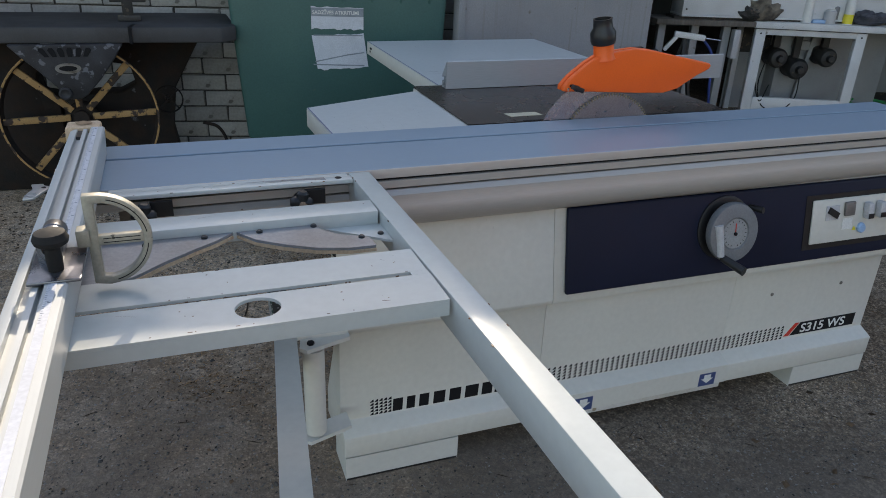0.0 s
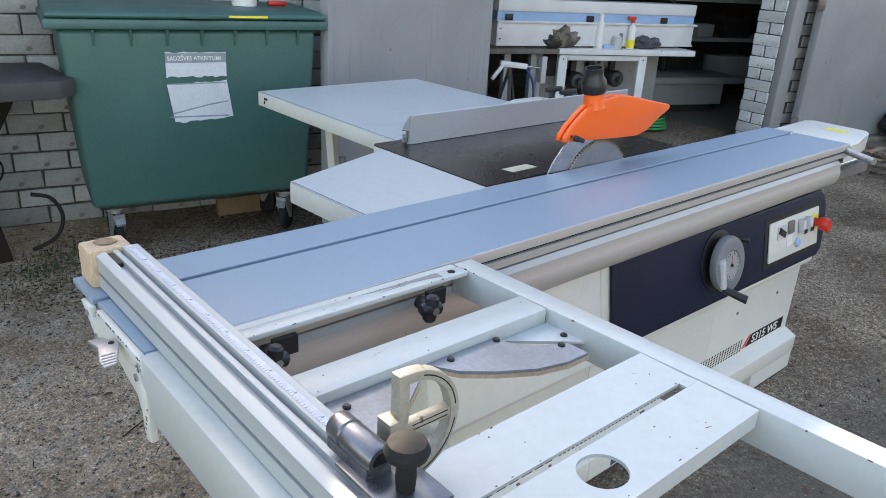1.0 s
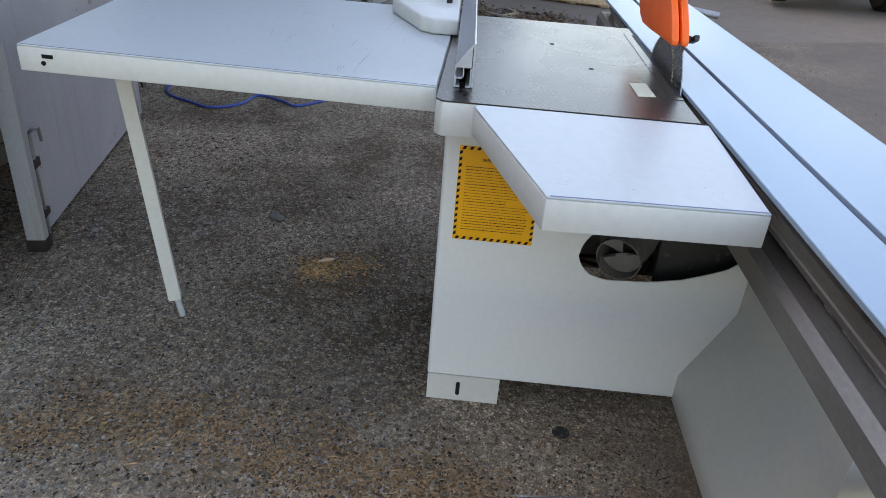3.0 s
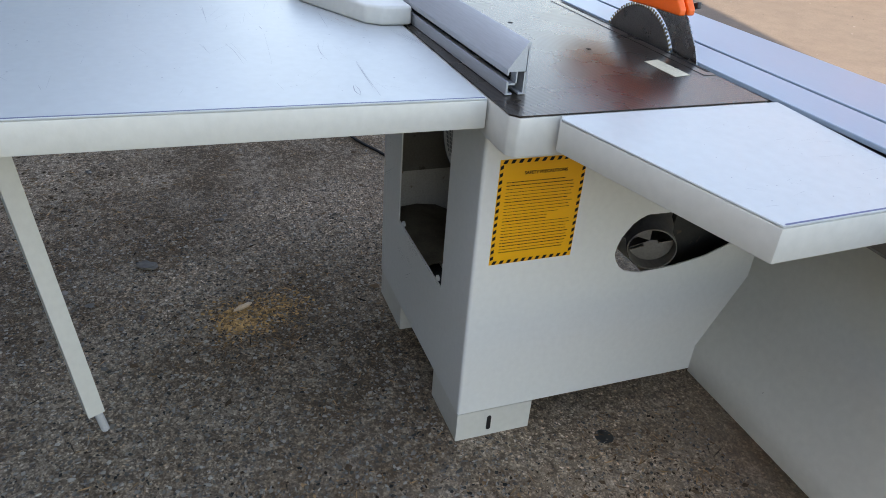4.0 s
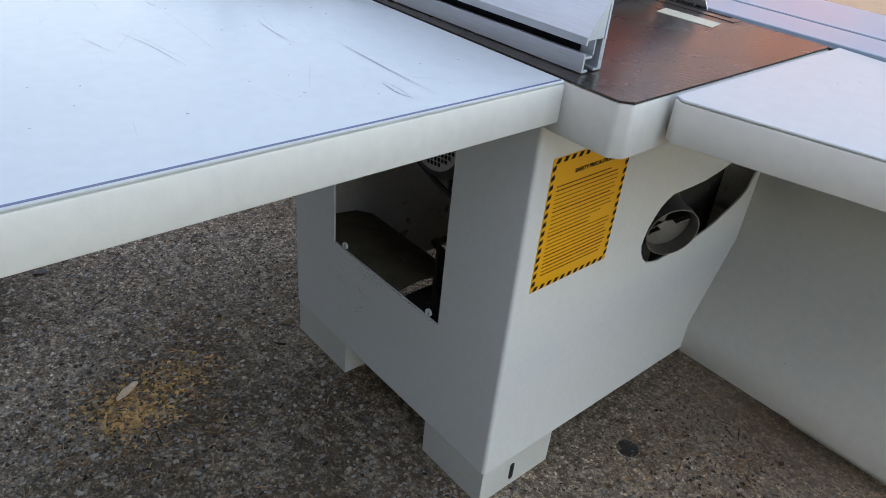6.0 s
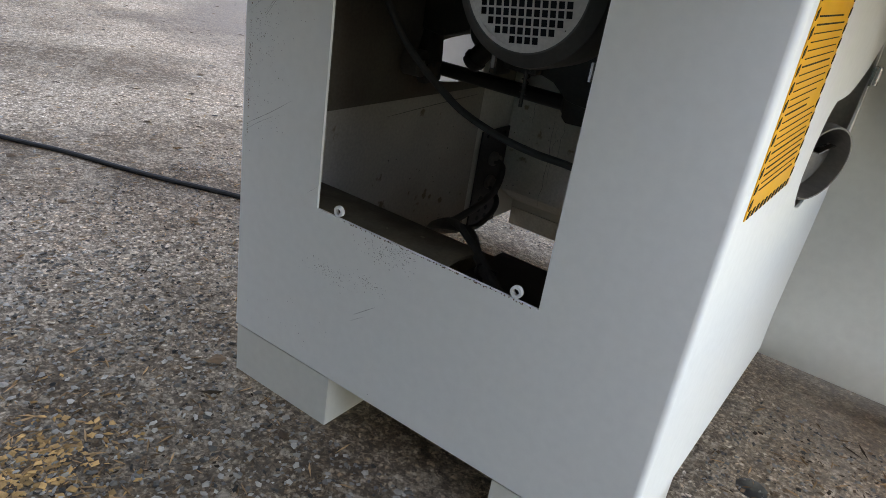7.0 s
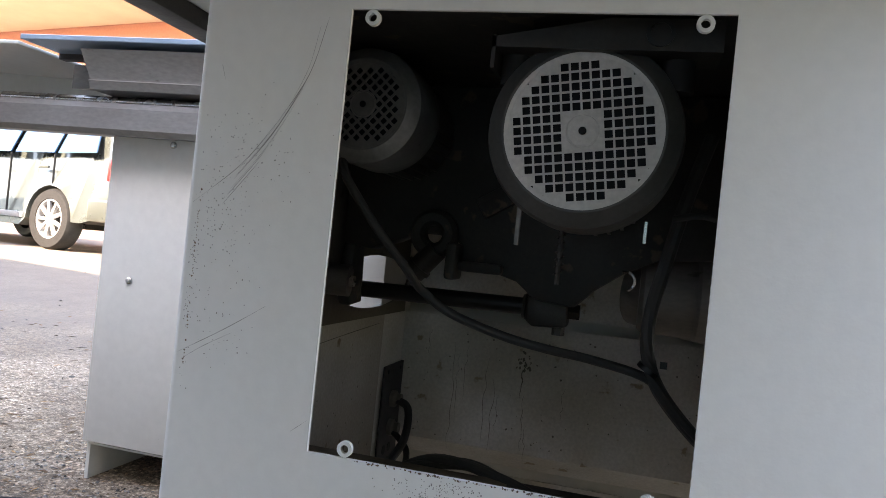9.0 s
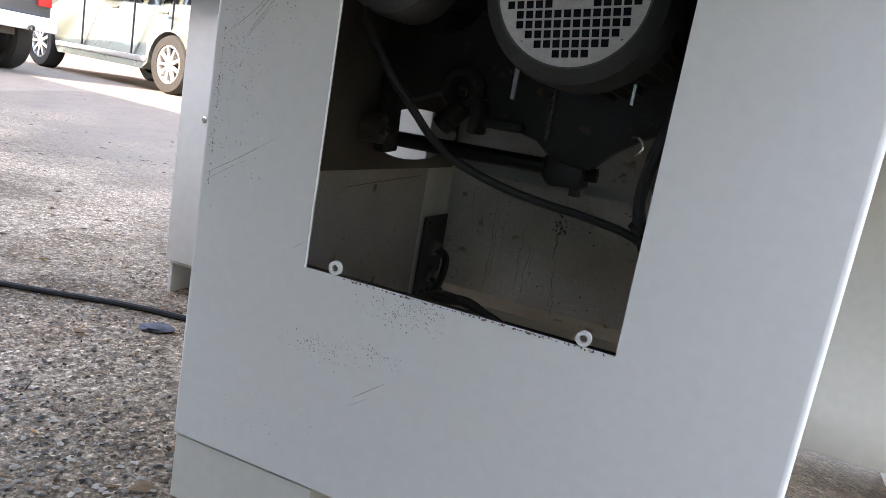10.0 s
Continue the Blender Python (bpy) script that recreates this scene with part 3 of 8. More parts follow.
def bar_between(bm, p0, p1, w, h):
    """A straight rectangular bar: w across, h high."""
    p0, p1 = Vector(p0), Vector(p1)
    d = (p1 - p0).normalized()
    s = d.cross(Vector((0, 0, 1))).normalized() * w / 2
    u = s.cross(d).normalized() * h / 2
    v = [bm.verts.new(p + a * s + c * u) for p in (p0, p1) for a, c in ((-1, -1), (1, -1), (1, 1), (-1, 1))]
    for f in ((0, 1, 2, 3), (7, 6, 5, 4), (0, 4, 5, 1), (1, 5, 6, 2), (2, 6, 7, 3), (3, 7, 4, 0)):
        bm.faces.new([v[i] for i in f])
    return bm


FRONT = Matrix(((1, 0, 0, 0), (0, 0, -1, 0), (0, 1, 0, 0), (0, 0, 0, 1)))  # writing that faces -y
WEST = Matrix(((0, 0, -1, 0), (-1, 0, 0, 0), (0, 1, 0, 0), (0, 0, 0, 1)))  # writing that faces -x


def at(x, y, z, m):
    return Matrix.Translation((x, y, z)) @ m


# ---- ground ----
def ground_height(y):
    """The yard rises gently away from the garage."""
    k = min(1.0, max(0.0, (-2.2 - y) / 2.0))
    return 0.125 * k * k * (3 - 2 * k)


bm = B()
lines = []
for y in [-400, -60, -12] + [-4.2 + 0.2 * k for k in range(11)] + [0, 12, 60, 400]:
    lines.append([bm.verts.new((x, y, ground_height(y))) for x in (-400, -40, 0, 40, 400)])
for a, b in zip(lines, lines[1:]):
    for k in range(4):
        bm.faces.new((a[k], a[k + 1], b[k + 1], b[k]))
ground = whole("ground", bm, GROUND, "dark worn asphalt yard with pale gravel and concrete further out", kind="structure")

# ---- the building's own axes: u along its wall, v into it ----
WALL = pose(-0.6, 2.28, 0, 0, 0, -11.3)
# eaves height TOP lies out of view, set to place the roof's shadow edge
U0, U1, OPEN0, OPEN1, TOP, LINTEL = -9.0, 16.0, 2.62, 5.69, 2.84, 2.66

bm = B()
box(bm, U0, OPEN0, 0.012, 0.27, 0, TOP)
box(bm, OPEN1 + 0.012, U1, 0.012, 0.27, 0, TOP)
box(bm, OPEN0, OPEN1 + 0.012, 0.012, 0.27, LINTEL, TOP)
wall = whole("wall_north", bm, MORTAR, "whitish silicate brick garage wall with dark weathered joints", kind="structure", m=WALL)

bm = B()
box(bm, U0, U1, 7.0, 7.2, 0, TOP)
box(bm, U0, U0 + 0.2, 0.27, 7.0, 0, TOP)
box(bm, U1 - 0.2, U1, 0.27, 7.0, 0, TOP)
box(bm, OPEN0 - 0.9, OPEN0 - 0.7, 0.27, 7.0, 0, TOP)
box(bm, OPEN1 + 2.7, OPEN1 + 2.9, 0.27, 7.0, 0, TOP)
whole("wall_inner", bm, ROOM, "plastered inner walls of the garage, darkened in colour for the dim room", kind="structure", m=WALL)
# unseen slab added so its edge throws the shadow over the saw
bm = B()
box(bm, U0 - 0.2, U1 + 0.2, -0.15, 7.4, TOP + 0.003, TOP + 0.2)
whole("ceiling", bm, ROOM, "unseen roof slab over the garage that casts its shadow", kind="structure", m=WALL)

# ---- panel saw: cabinet ----
saw = thing("panel_saw", (0.3, -0.4, 0), "cream enamelled sliding table saw with navy front and open motor bay", "saw")
H = 0.87
R = 0.007  # rounded sheet corners
BASE = 0.087  # foot of the sheet housing
HX0, HX1, HZ0, HZ1 = 0.165, 0.508, 0.336, 0.757
bm = B()
ringed(bm, [(R, BASE), (0.665 - R, BASE), (0.665 - R, 0.825), (R, 0.825)], [(HX0, HZ0), (HX1, HZ0), (HX1, HZ1), (HX0, HZ1)], "y", -0.004, 0.0)
TEAR = [(-0.340, 0.490), (-0.352, 0.524), (-0.377, 0.557), (-0.404, 0.571), (-0.465, 0.570), (-0.512, 0.571), (-0.56, 0.578), (-0.64, 0.597), (-0.70, 0.620), (-0.735, 0.640), (-0.744, 0.620), (-0.738, 0.55), (-0.72, 0.50), (-0.692, 0.476), (-0.653, 0.461), (-0.594, 0.439), (-0.515, 0.425), (-0.42, 0.420), (-0.38, 0.427), (-0.356, 0.447), (-0.342, 0.47)]
hole_plate(bm, "x", 0.0, 0.004, (-0.755, -R, BASE, 0.825), TEAR, (-0.52, 0.50))
hole_plate(bm, "x", 0.661, 0.665, (-0.755, -R, BASE, 0.825), [(-0.37 - 0.185 * (1 - math.cos(a)), 0.472 + 0.046 * math.sin(a)) for a in [2 * math.pi * i / 28 for i in range(28)]], (-0.53, 0.475))
for cx, a0 in ((R, 90), (0.665 - R, 0)):  # rounded upright corners
    o, i = arc(cx, -R, R, a0, a0 + 90, 5), arc(cx, -R, R - 0.004, a0, a0 + 90, 5)
    prism(bm, o + i[::-1], "z", BASE, 0.825)
box(bm, 0.004, 0.661, -0.03, -0.004, BASE, BASE + 0.0035)
body = part("motor_bay", bm, BACKS, saw, "pale grey-cream sheet metal housing with scuffs and scratches")
bm = B()
for x, z in ((0.197, 0.344), (0.471, 0.344), (0.487, 0.7495), (0.19, 0.7495)):
    lathe(bm, (x, -0.006, z), (0, 1, 0), [(0.004, 0), (0.0075, 0), (0.0075, 0.005), (0.004, 0.005), (0.004, 0)], 18)
    part("screw_tab", bm, BACKS, body)
    bm = B()
bm.free()

part("top_web", box(B(), 0.0045, 0.6575, -0.75, -0.0045, 0.775, 0.7945), BLACKIRON, saw, "dark underside of the table casting")
BACKP = [(-0.65, 0.076), (-0.65, 0.16), (-0.75, 0.36), (-0.75, 0.72)]
FACEP = [(-0.805, 0.722), (-0.851, 0.460), (-0.846, 0.447), (-0.818, 0.442), (-0.818, 0.162), (-0.866, 0.140), (-0.866, 0.076)]
bm = B()
prism(bm, BACKP + FACEP, "x", -0.587, 0.002)
soften(bm, 0.003)
part("beam_left", bm, CREAM, saw)
bm = B()
prism(bm, [(-0.61, 0.078), (-0.61, 0.70), (-0.75, 0.72)] + FACEP, "x", 0.66, 1.27)
soften(bm, 0.003)
beam_right = part("beam_right", bm, CREAM, saw)
bm = B()
prism(bm, FACEP + [(-0.850, 0.076), (-0.850, 0.125), (-0.790, 0.150), (-0.790, 0.722)], "x", 0.002, 0.66)
part("front_sheet", bm, CREAM, saw)
bm = B()
prism(bm, [(-0.7565, 0.41), (-0.7565, 0.165), (-0.8445, 0.114), (-0.8445, 0.11), (-0.7545, 0.163), (-0.7545, 0.41)], "x", 0.005, 0.657)
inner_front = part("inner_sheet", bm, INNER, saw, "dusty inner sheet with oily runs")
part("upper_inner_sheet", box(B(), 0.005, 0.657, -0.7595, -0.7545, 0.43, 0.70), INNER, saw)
# side sheets browner than the front sheet, upper ones darker, corner strip paler
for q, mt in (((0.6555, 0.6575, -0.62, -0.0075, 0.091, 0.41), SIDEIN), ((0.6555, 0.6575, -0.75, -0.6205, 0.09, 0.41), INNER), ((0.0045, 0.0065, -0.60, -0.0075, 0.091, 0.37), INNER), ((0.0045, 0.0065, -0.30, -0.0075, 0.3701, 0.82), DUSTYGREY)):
    part("bay_lining", box(B(), *q), mt, saw, "inner side sheet of the housing")
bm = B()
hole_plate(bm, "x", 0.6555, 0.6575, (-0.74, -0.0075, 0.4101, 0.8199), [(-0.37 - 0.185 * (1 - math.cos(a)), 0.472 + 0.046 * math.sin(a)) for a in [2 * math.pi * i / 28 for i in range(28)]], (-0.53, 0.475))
part("upper_lining", bm, UPPERIN, saw, "dark brown upper side with an oval hole")
part("plinth_lip", box(B(), 0.005, 0.657, -0.849, -0.8455, 0.046, 0.09), INNER, saw)
for x, z in ((1.197, 0.412), (1.126, 0.690)):
    bm = B()
    lathe(bm, (x, -0.61, z), (0, 1, 0), [(0.007, -0.001), (0.007, 0.003), (0.004, 0.005), (0, 0.005)], 12)
    part("screw", bm, STEEL, beam_right)


def saw_foot(x0, x1, y0, y1, open_back, slot=None, top=0.076):
    bm, t = B(), 0.008
    if open_back:
        prism(bm, [(x0, y1), (x0, y0), (x1, y0), (x1, y1), (x1 - t, y1), (x1 - t, y0 + t), (x0 + t, y0 + t), (x0 + t, y1)], "z", 0, top - 0.0076)
    else:
        ringed(bm, [(x0, y0), (x1, y0), (x1, y1), (x0, y1)], [(x0 + t, y0 + t), (x1 - t, y0 + t), (x1 - t, y1 - t), (x0 + t, y1 - t)], "z", 0, top - 0.0076)
    foot = part("foot", bm, CREAM, saw)
    part("top_plate", box(B(), x0, x1, y0, y1, top - 0.0075, top - 0.0036), CREAM, foot)
    part("spacer", box(B(), x0 + 0.012, x1 - 0.012, y0 + 0.012, y1 - 0.012, top - 0.0034, top - 0.0004), DARKSTEEL, foot)
    bm = B()
    box(bm, x0 + 0.002, x1 - 0.002, y0 - 0.0006, y0 + 0.001, 0.0005, 0.006)
    part("worn_edge", bm, DARKSTEEL, foot)
    if slot:
        bm = B()
        o = [(y, z) for y, z in arc(slot, 0.057, 0.0055, 0, 180, 8) + arc(slot, 0.024, 0.0055, 180, 360, 8)]
        prism(bm, o, "x", x0 - 0.0012, x0 + 0.004)
        part("bolt_slot", bm, BLACK, foot)
    return foot


saw_foot(0.002, 0.175, -0.195, -0.002, False, -0.085, BASE)
saw_foot(0.460, 0.659, -0.195, -0.002, False, None, BASE)
saw_foot(-0.584, -0.262, -0.865, -0.74, False)
saw_foot(0.946, 1.264, -0.865, -0.62, True, None, 0.078)

part("cable_opening", prism(B(), [(-0.752, 0.637), (-0.806, 0.706), (-0.813, 0.640)], "x", -0.5885, -0.5865), INK, saw, "black three-cornered opening in the end of the beam")

# navy front with control plate
bm = B()
prism(bm, [(0.033, 0.478), (1.27, 0.478), (1.30, 0.50), (1.322, 0.58), (1.322, 0.665), (1.305, 0.70), (1.27, 0.718), (0.033, 0.718)], "y", -0.7975, -0.812)
soften(bm, 0.006, 3)
panel = part("front_panel", bm, NAVY, saw, "navy moulded plastic front panel")
bm = B()
prism(bm, [(0.85, 0.514), (1.262, 0.514), (1.272, 0.524), (1.272, 0.672), (1.262, 0.682), (0.85, 0.682)], "y", -0.8135, -0.81)
part("recess", bm, BLACK, panel)
bm = B()
box(bm, 0.873, 1.243, -0.82, -0.8137, 0.532, 0.668)
soften(bm, 0.003)
control = part("control_plate", bm, CREAM, panel, "cream control plate with switches")
for x, w in ((1.087, 0.024), (1.138, 0.024)):
    bm = B()
    box(bm, x - w / 2, x + w / 2, -0.844, -0.8205, 0.600, 0.651)
    soften(bm, 0.006)
    part("switch", bm, PALEGREY, control)
    bm = B()
    box(bm, x - 0.011, x + 0.011, -0.8455, -0.8443, 0.604, 0.619)
    part("switch_key", bm, BLACK, control)
bm = B()
box(bm, 0.924, 0.975, -0.824, -0.8205, 0.604, 0.648)
part("key_plate", bm, PALEGREY, control)
bm = B()
bar_between(bm, (0.931, -0.827, 0.637), (0.968, -0.827, 0.617), 0.006, 0.02)
part("selector", bm, BLACK, control)
bm = B()
box(bm, 0.995, 1.036, -0.83, -0.8205, 0.613, 0.657)
soften(bm, 0.004)
part("switch_block", bm, DUSTYGREY, control)
bm = B()
box(bm, 0.995, 1.036, -0.8215, -0.8203, 0.569, 0.604)
part("label", bm, WHITE, control)
bm = B()
lathe(bm, (1.074, -0.8205, 0.569), (0, -1, 0), [(0.016, 0), (0.016, 0.006), (0.012, 0.010), (0, 0.011)], 20)
part("lamp", bm, BLUESTRIP, control, "pale blue round lamp")
bm = B()
prism(bm, [(1.039, 0.563), (1.055, 0.563), (1.047, 0.576)], "y", -0.8212, -0.8203)
part("warning_mark", bm, LEMON, control)
bm = B()
lathe(bm, (1.204, -0.8205, 0.619), (0, -1, 0), [(0.03, 0), (0.03, 0.003), (0.017, 0.0035)], 24)
part("stop_ring", bm, LEMON, control, "yellow ring round the stop button")
bm = B()
lathe(bm, (1.204, -0.823, 0.619), (0, -1, 0), [(0.014, 0), (0.014, 0.02), (0.0225, 0.022), (0.024, 0.028), (0.024, 0.048), (0.021, 0.053), (0, 0.054)], 24)
part("stop_button", bm, RED, control, "red mushroom stop button")

# handwheel with dial
HW = (0.545, -0.812, 0.618)
bm = B()
lathe(bm, HW, (0, -1, 0), [(0.092, 0), (0.092, 0.004), (0.086, 0.006), (0, 0.006)], 36)
wheel = part("handwheel", bm, BLACK, saw, "grey handwheel with a white dial and black crank")
bm = B()
lathe(bm, (HW[0], HW[1] - 0.018, HW[2]), (0, -1, 0), [(0.0, 0), (0.06, 0), (0.083, 0.008), (0.086, 0.02), (0.083, 0.030), (0.058, 0.036), (0.047, 0.036), (0.044, 0.030), (0, 0.030)], 40)
part("rim", bm, GREYWHEEL, wheel)
bm = B()
lathe(bm, (HW[0], HW[1] - 0.049, HW[2]), (0, -1, 0), [(0.043, 0), (0.043, 0.002), (0, 0.002)], 32)
part("dial", bm, GREYMACH, wheel)
bm = B()
box(bm, HW[0] - 0.0012, HW[0] + 0.0012, HW[1] - 0.0525, HW[1] - 0.0515, HW[2] - 0.006, HW[2] + 0.03)
part("needle", bm, RED, wheel)
bm = B()
lathe(bm, (HW[0], HW[1] - 0.051, HW[2]), (0, -1, 0), [(0.005, 0), (0.005, 0.004), (0, 0.005)], 12)
for k in range(20):
    a = 2 * math.pi * k / 20
    bar_between(bm, (HW[0] + 0.034 * math.cos(a), HW[1] - 0.0513, HW[2] + 0.034 * math.sin(a)), (HW[0] + 0.039 * math.cos(a), HW[1] - 0.0513, HW[2] + 0.039 * math.sin(a)), 0.0012, 0.0012)
part("dial_marks", bm, INK, wheel)["kind"] = "stuff"
bm = B()
rod(bm, (HW[0] - 0.06, HW[1] - 0.05, HW[2] + 0.03), (HW[0] - 0.045, HW[1] - 0.05, HW[2] - 0.06), 0.013, 0.011, 14)
part("grip", bm, PALEGREY, wheel)
bm = B()
rod(bm, (HW[0] - 0.035, HW[1] - 0.045, HW[2] - 0.068), (HW[0] - 0.01, HW[1] - 0.11, HW[2] - 0.085), 0.011, 0.013, 14)
part("crank", bm, BLACK, wheel)
bm = B()
rod(bm, (HW[0] + 0.07, HW[1] - 0.02, HW[2] + 0.06), (HW[0] + 0.085, HW[1] - 0.06, HW[2] + 0.062), 0.008, 0.009, 12)
part("lock_knob", bm, BLACK, wheel)

# the front leans out towards its foot
for ob in [panel, wheel, control] + [c for o in (panel, wheel, control) for c in o.children if c is not control]:
    for v in ob.data.vertices:
        v.co.y -= 0.010 + 0.17 * (0.72 - v.co.z)

# vents, brand bars, badge and small labels
bm = B()
for c in [-0.506 + 0.0125 * i for i in range(5)] + [-0.082 + 0.0182 * i for i in range(55)]:
    for r in range(5):
        z = 0.1655 + 0.0104 * r
        prism(bm, [(c, z), (c + 0.0108, z), (c + 0.0108, z + 0.0082), (c + 0.007, z + 0.0072)], "y", -0.8186, -0.817)
part("vent_perforations", bm, INK, saw)["kind"] = "stuff"
for i, w in enumerate((0.034, 0.03, 0.034, 0.04, 0.04, 0.046, 0.038, 0.034)):
    x = -0.442 + 1.1 * (0, 0.036, 0.069, 0.107, 0.15, 0.193, 0.24, 0.277)[i]
    bm = B()
    prism(bm, [(x, 0.166), (x + w - 0.006, 0.166), (x + w - 0.004, 0.206), (x + 0.002, 0.206)], "y", -0.8186, -0.816)
    part("brand_bar", bm, INK, saw, "black plain bar of the maker's lettering")
bm = B()
prism(bm, [(0.945, 0.172), (1.225, 0.172), (1.225, 0.218), (0.98, 0.218)], "y", -0.8188, -0.8165)
badge = part("badge", bm, INK, saw, "black model badge with white letters")
bm = B()
prism(bm, [(0.918, 0.172), (0.94, 0.172), (0.975, 0.218), (0.958, 0.218)], "y", -0.8188, -0.8165)
part("red_flash", bm, RED, badge)
words("S315 WS", 0.046, WHITE, at(0.985, -0.819, 0.179, FRONT) @ Matrix.Shear("XZ", 4, (0.0, 0.0)), badge, bold=0.0008, squeeze=1.15)
for x in (0.105, 0.555):
    bm = B()
    box(bm, x, x + 0.062, -0.8666, -0.8655, 0.076, 0.122)
    sticker = part("arrow_label", bm, BLUEPL, saw, "small blue and white arrow label")
    bm = B()
    prism(bm, [(x + 0.031, 0.085), (x + 0.054, 0.102), (x + 0.044, 0.102), (x + 0.044, 0.116), (x + 0.018, 0.116), (x + 0.018, 0.102), (x + 0.008, 0.102)], "y", -0.8672, -0.8664)
    part("arrow", bm, WHITE, sticker)
for x, z in ((0.822, 0.346), (1.112, 0.349)):
    bm = B()
    lathe(bm, (x, -0.818, z), (0, -1, 0), [(0.006, -0.001), (0.006, 0.002), (0.003, 0.004), (0, 0.004)], 12)
    part("screw", bm, DUSTYGREY, saw)

# safety notice on the side of the motor bay
SY, SZ, SW, SH = -0.035, 0.495, 0.19, 0.236
bm = B()
box(bm, -0.0012, -0.0002, SY - SW, SY, SZ, SZ + SH)
notice = part("safety_notice", bm, YELLOW, saw, "yellow safety notice with black hazard border")
bm = B()


def hazard(y0, y1, z0, z1, along_y):
    n = int((abs(y1 - y0) if along_y else z1 - z0) / 0.0155)
    for i in range(n):
        if along_y:
            a = y0 - (i + 0.2) * (y0 - y1) / n
            prism(bm, [(a, z0), (a - 0.0075, z0), (a - 0.0115, z1), (a - 0.004, z1)], "x", -0.0019, -0.0011)
        else:
            a = z0 + (i + 0.15) * (z1 - z0) / n
            prism(bm, [(y0, a), (y1, a + 0.0035), (y1, a + 0.011), (y0, a + 0.0075)], "x", -0.0019, -0.0011)


hazard(SY - 0.002, SY - SW + 0.006, SZ + 0.001, SZ + 0.0085, True)
hazard(SY - 0.002, SY - SW + 0.006, SZ + SH - 0.0085, SZ + SH - 0.001, True)
hazard(SY - 0.001, SY - 0.0075, SZ + 0.008, SZ + SH - 0.008, False)
hazard(SY - SW + 0.0075, SY - SW + 0.001, SZ + 0.008, SZ + SH - 0.008, False)
part("hazard_stripes", bm, INK, notice)["kind"] = "stuff"
words("SAFETY PRECAUTIONS", 0.0093, INK, at(-0.0015, SY - 0.054, SZ + 0.202, WEST), notice, bold=0.0002)
bm = B()
lines = random.Random(4)
z = SZ + 0.186
while z > SZ + 0.022:
    bold = lines.random() < 0.3
    y, end = SY - 0.018, SY - SW + 0.018 + (0.06 * lines.random() if lines.random() < 0.3 else 0.004 * lines.random())
    while y - 0.006 > end:
        w = min(lines.uniform(0.003, 0.010), y - end)
        box(bm, -0.0018, -0.0011, y - w, y, z, z + (0.0015 if bold else 0.0009))
        y -= w + 0.0016
    z -= 0.0072
part("text_lines", bm, INK, notice)["kind"] = "stuff"
for z in (0.565, 0.68):
    bm = B()
    rod(bm, (-0.006, -0.744, z), (-0.006, -0.744, z + 0.03), 0.0055, n=12)
    box(bm, -0.004, -0.0005, -0.745, -0.715, z, z + 0.03)
    part("hinge", bm, STEEL, saw)

# extraction spout
SPOUT, WAY = Vector((-0.006, -0.433, 0.482)), Vector((-0.887, 0.447, -0.116)).normalized()
ACROSS = Vector((-0.447, -0.887, 0.0)).normalized()
RISE = WAY.cross(ACROSS).normalized()
bm = B()
lathe(bm, SPOUT - 0.25 * WAY, WAY, [(0.058, 0), (0.058, 0.165), (0.0525, 0.18), (0.0525, 0.230), (0.0549, 0.233), (0.0549, 0.25), (0.0525, 0.25), (0.0505, 0.19), (0.048, 0.0)], 36)
spout = part("extraction_spout", bm, DUSTYGREY, saw, "dusty grey extraction spout")
for a0, a1 in ((205, 380), (95, 163)):  # sheet baffle with two gaps
    face = [SPOUT - 0.028 * WAY + ACROSS * (0.050 * math.cos(radians(a))) + RISE * (0.050 * math.sin(radians(a))) for a in [a0 + (a1 - a0) * k / 14 for k in range(15)]] + [SPOUT - 0.036 * WAY]
    bm = B()
    front, back = [bm.verts.new(p) for p in face], [bm.verts.new(p - 0.0015 * WAY) for p in face]
    bm.faces.new(front)
    bm.faces.new(back[::-1])
    for k in range(len(face)):
        bm.faces.new((front[k - 1], front[k], back[k], back[k - 1]))
    part("baffle", bm, DUSTYGREY, spout)
for a in (21, 207):
    p, q = (SPOUT - 0.026 * WAY + (ACROSS * math.cos(radians(a)) + RISE * math.sin(radians(a))) * r for r in (0.049, 0.016))
    part("vane", bar_between(B(), p, q, 0.014, 0.0016), STEEL, spout, "bent pale vane edge")
bm = B()
lathe(bm, (0.215, -0.455, 0.505), (-1, 0, 0), [(0.0, 0), (0.05, 0), (0.056, 0.006), (0.056, 0.075), (0.06, 0.08), (0.06, 0.095), (0.054, 0.1), (0.054, 0.12), (0.0, 0.12)], 36)
part("duct_elbow", bm, DUSTYGREY, saw, "grimy grey extraction duct")
bm = B()
box(bm, 0.75, 0.788, -0.50, -0.008, 0.771, 0.7945)
soften(bm, 0.003)
part("table_rib", bm, DARKSTEEL, saw)
bm = B()
box(bm, 0.075, 0.09, -0.745, -0.55, 0.30, 0.70)
part("inner_partition", bm, BLACKIRON, saw)

# ---- motors and gear in the open bay ----


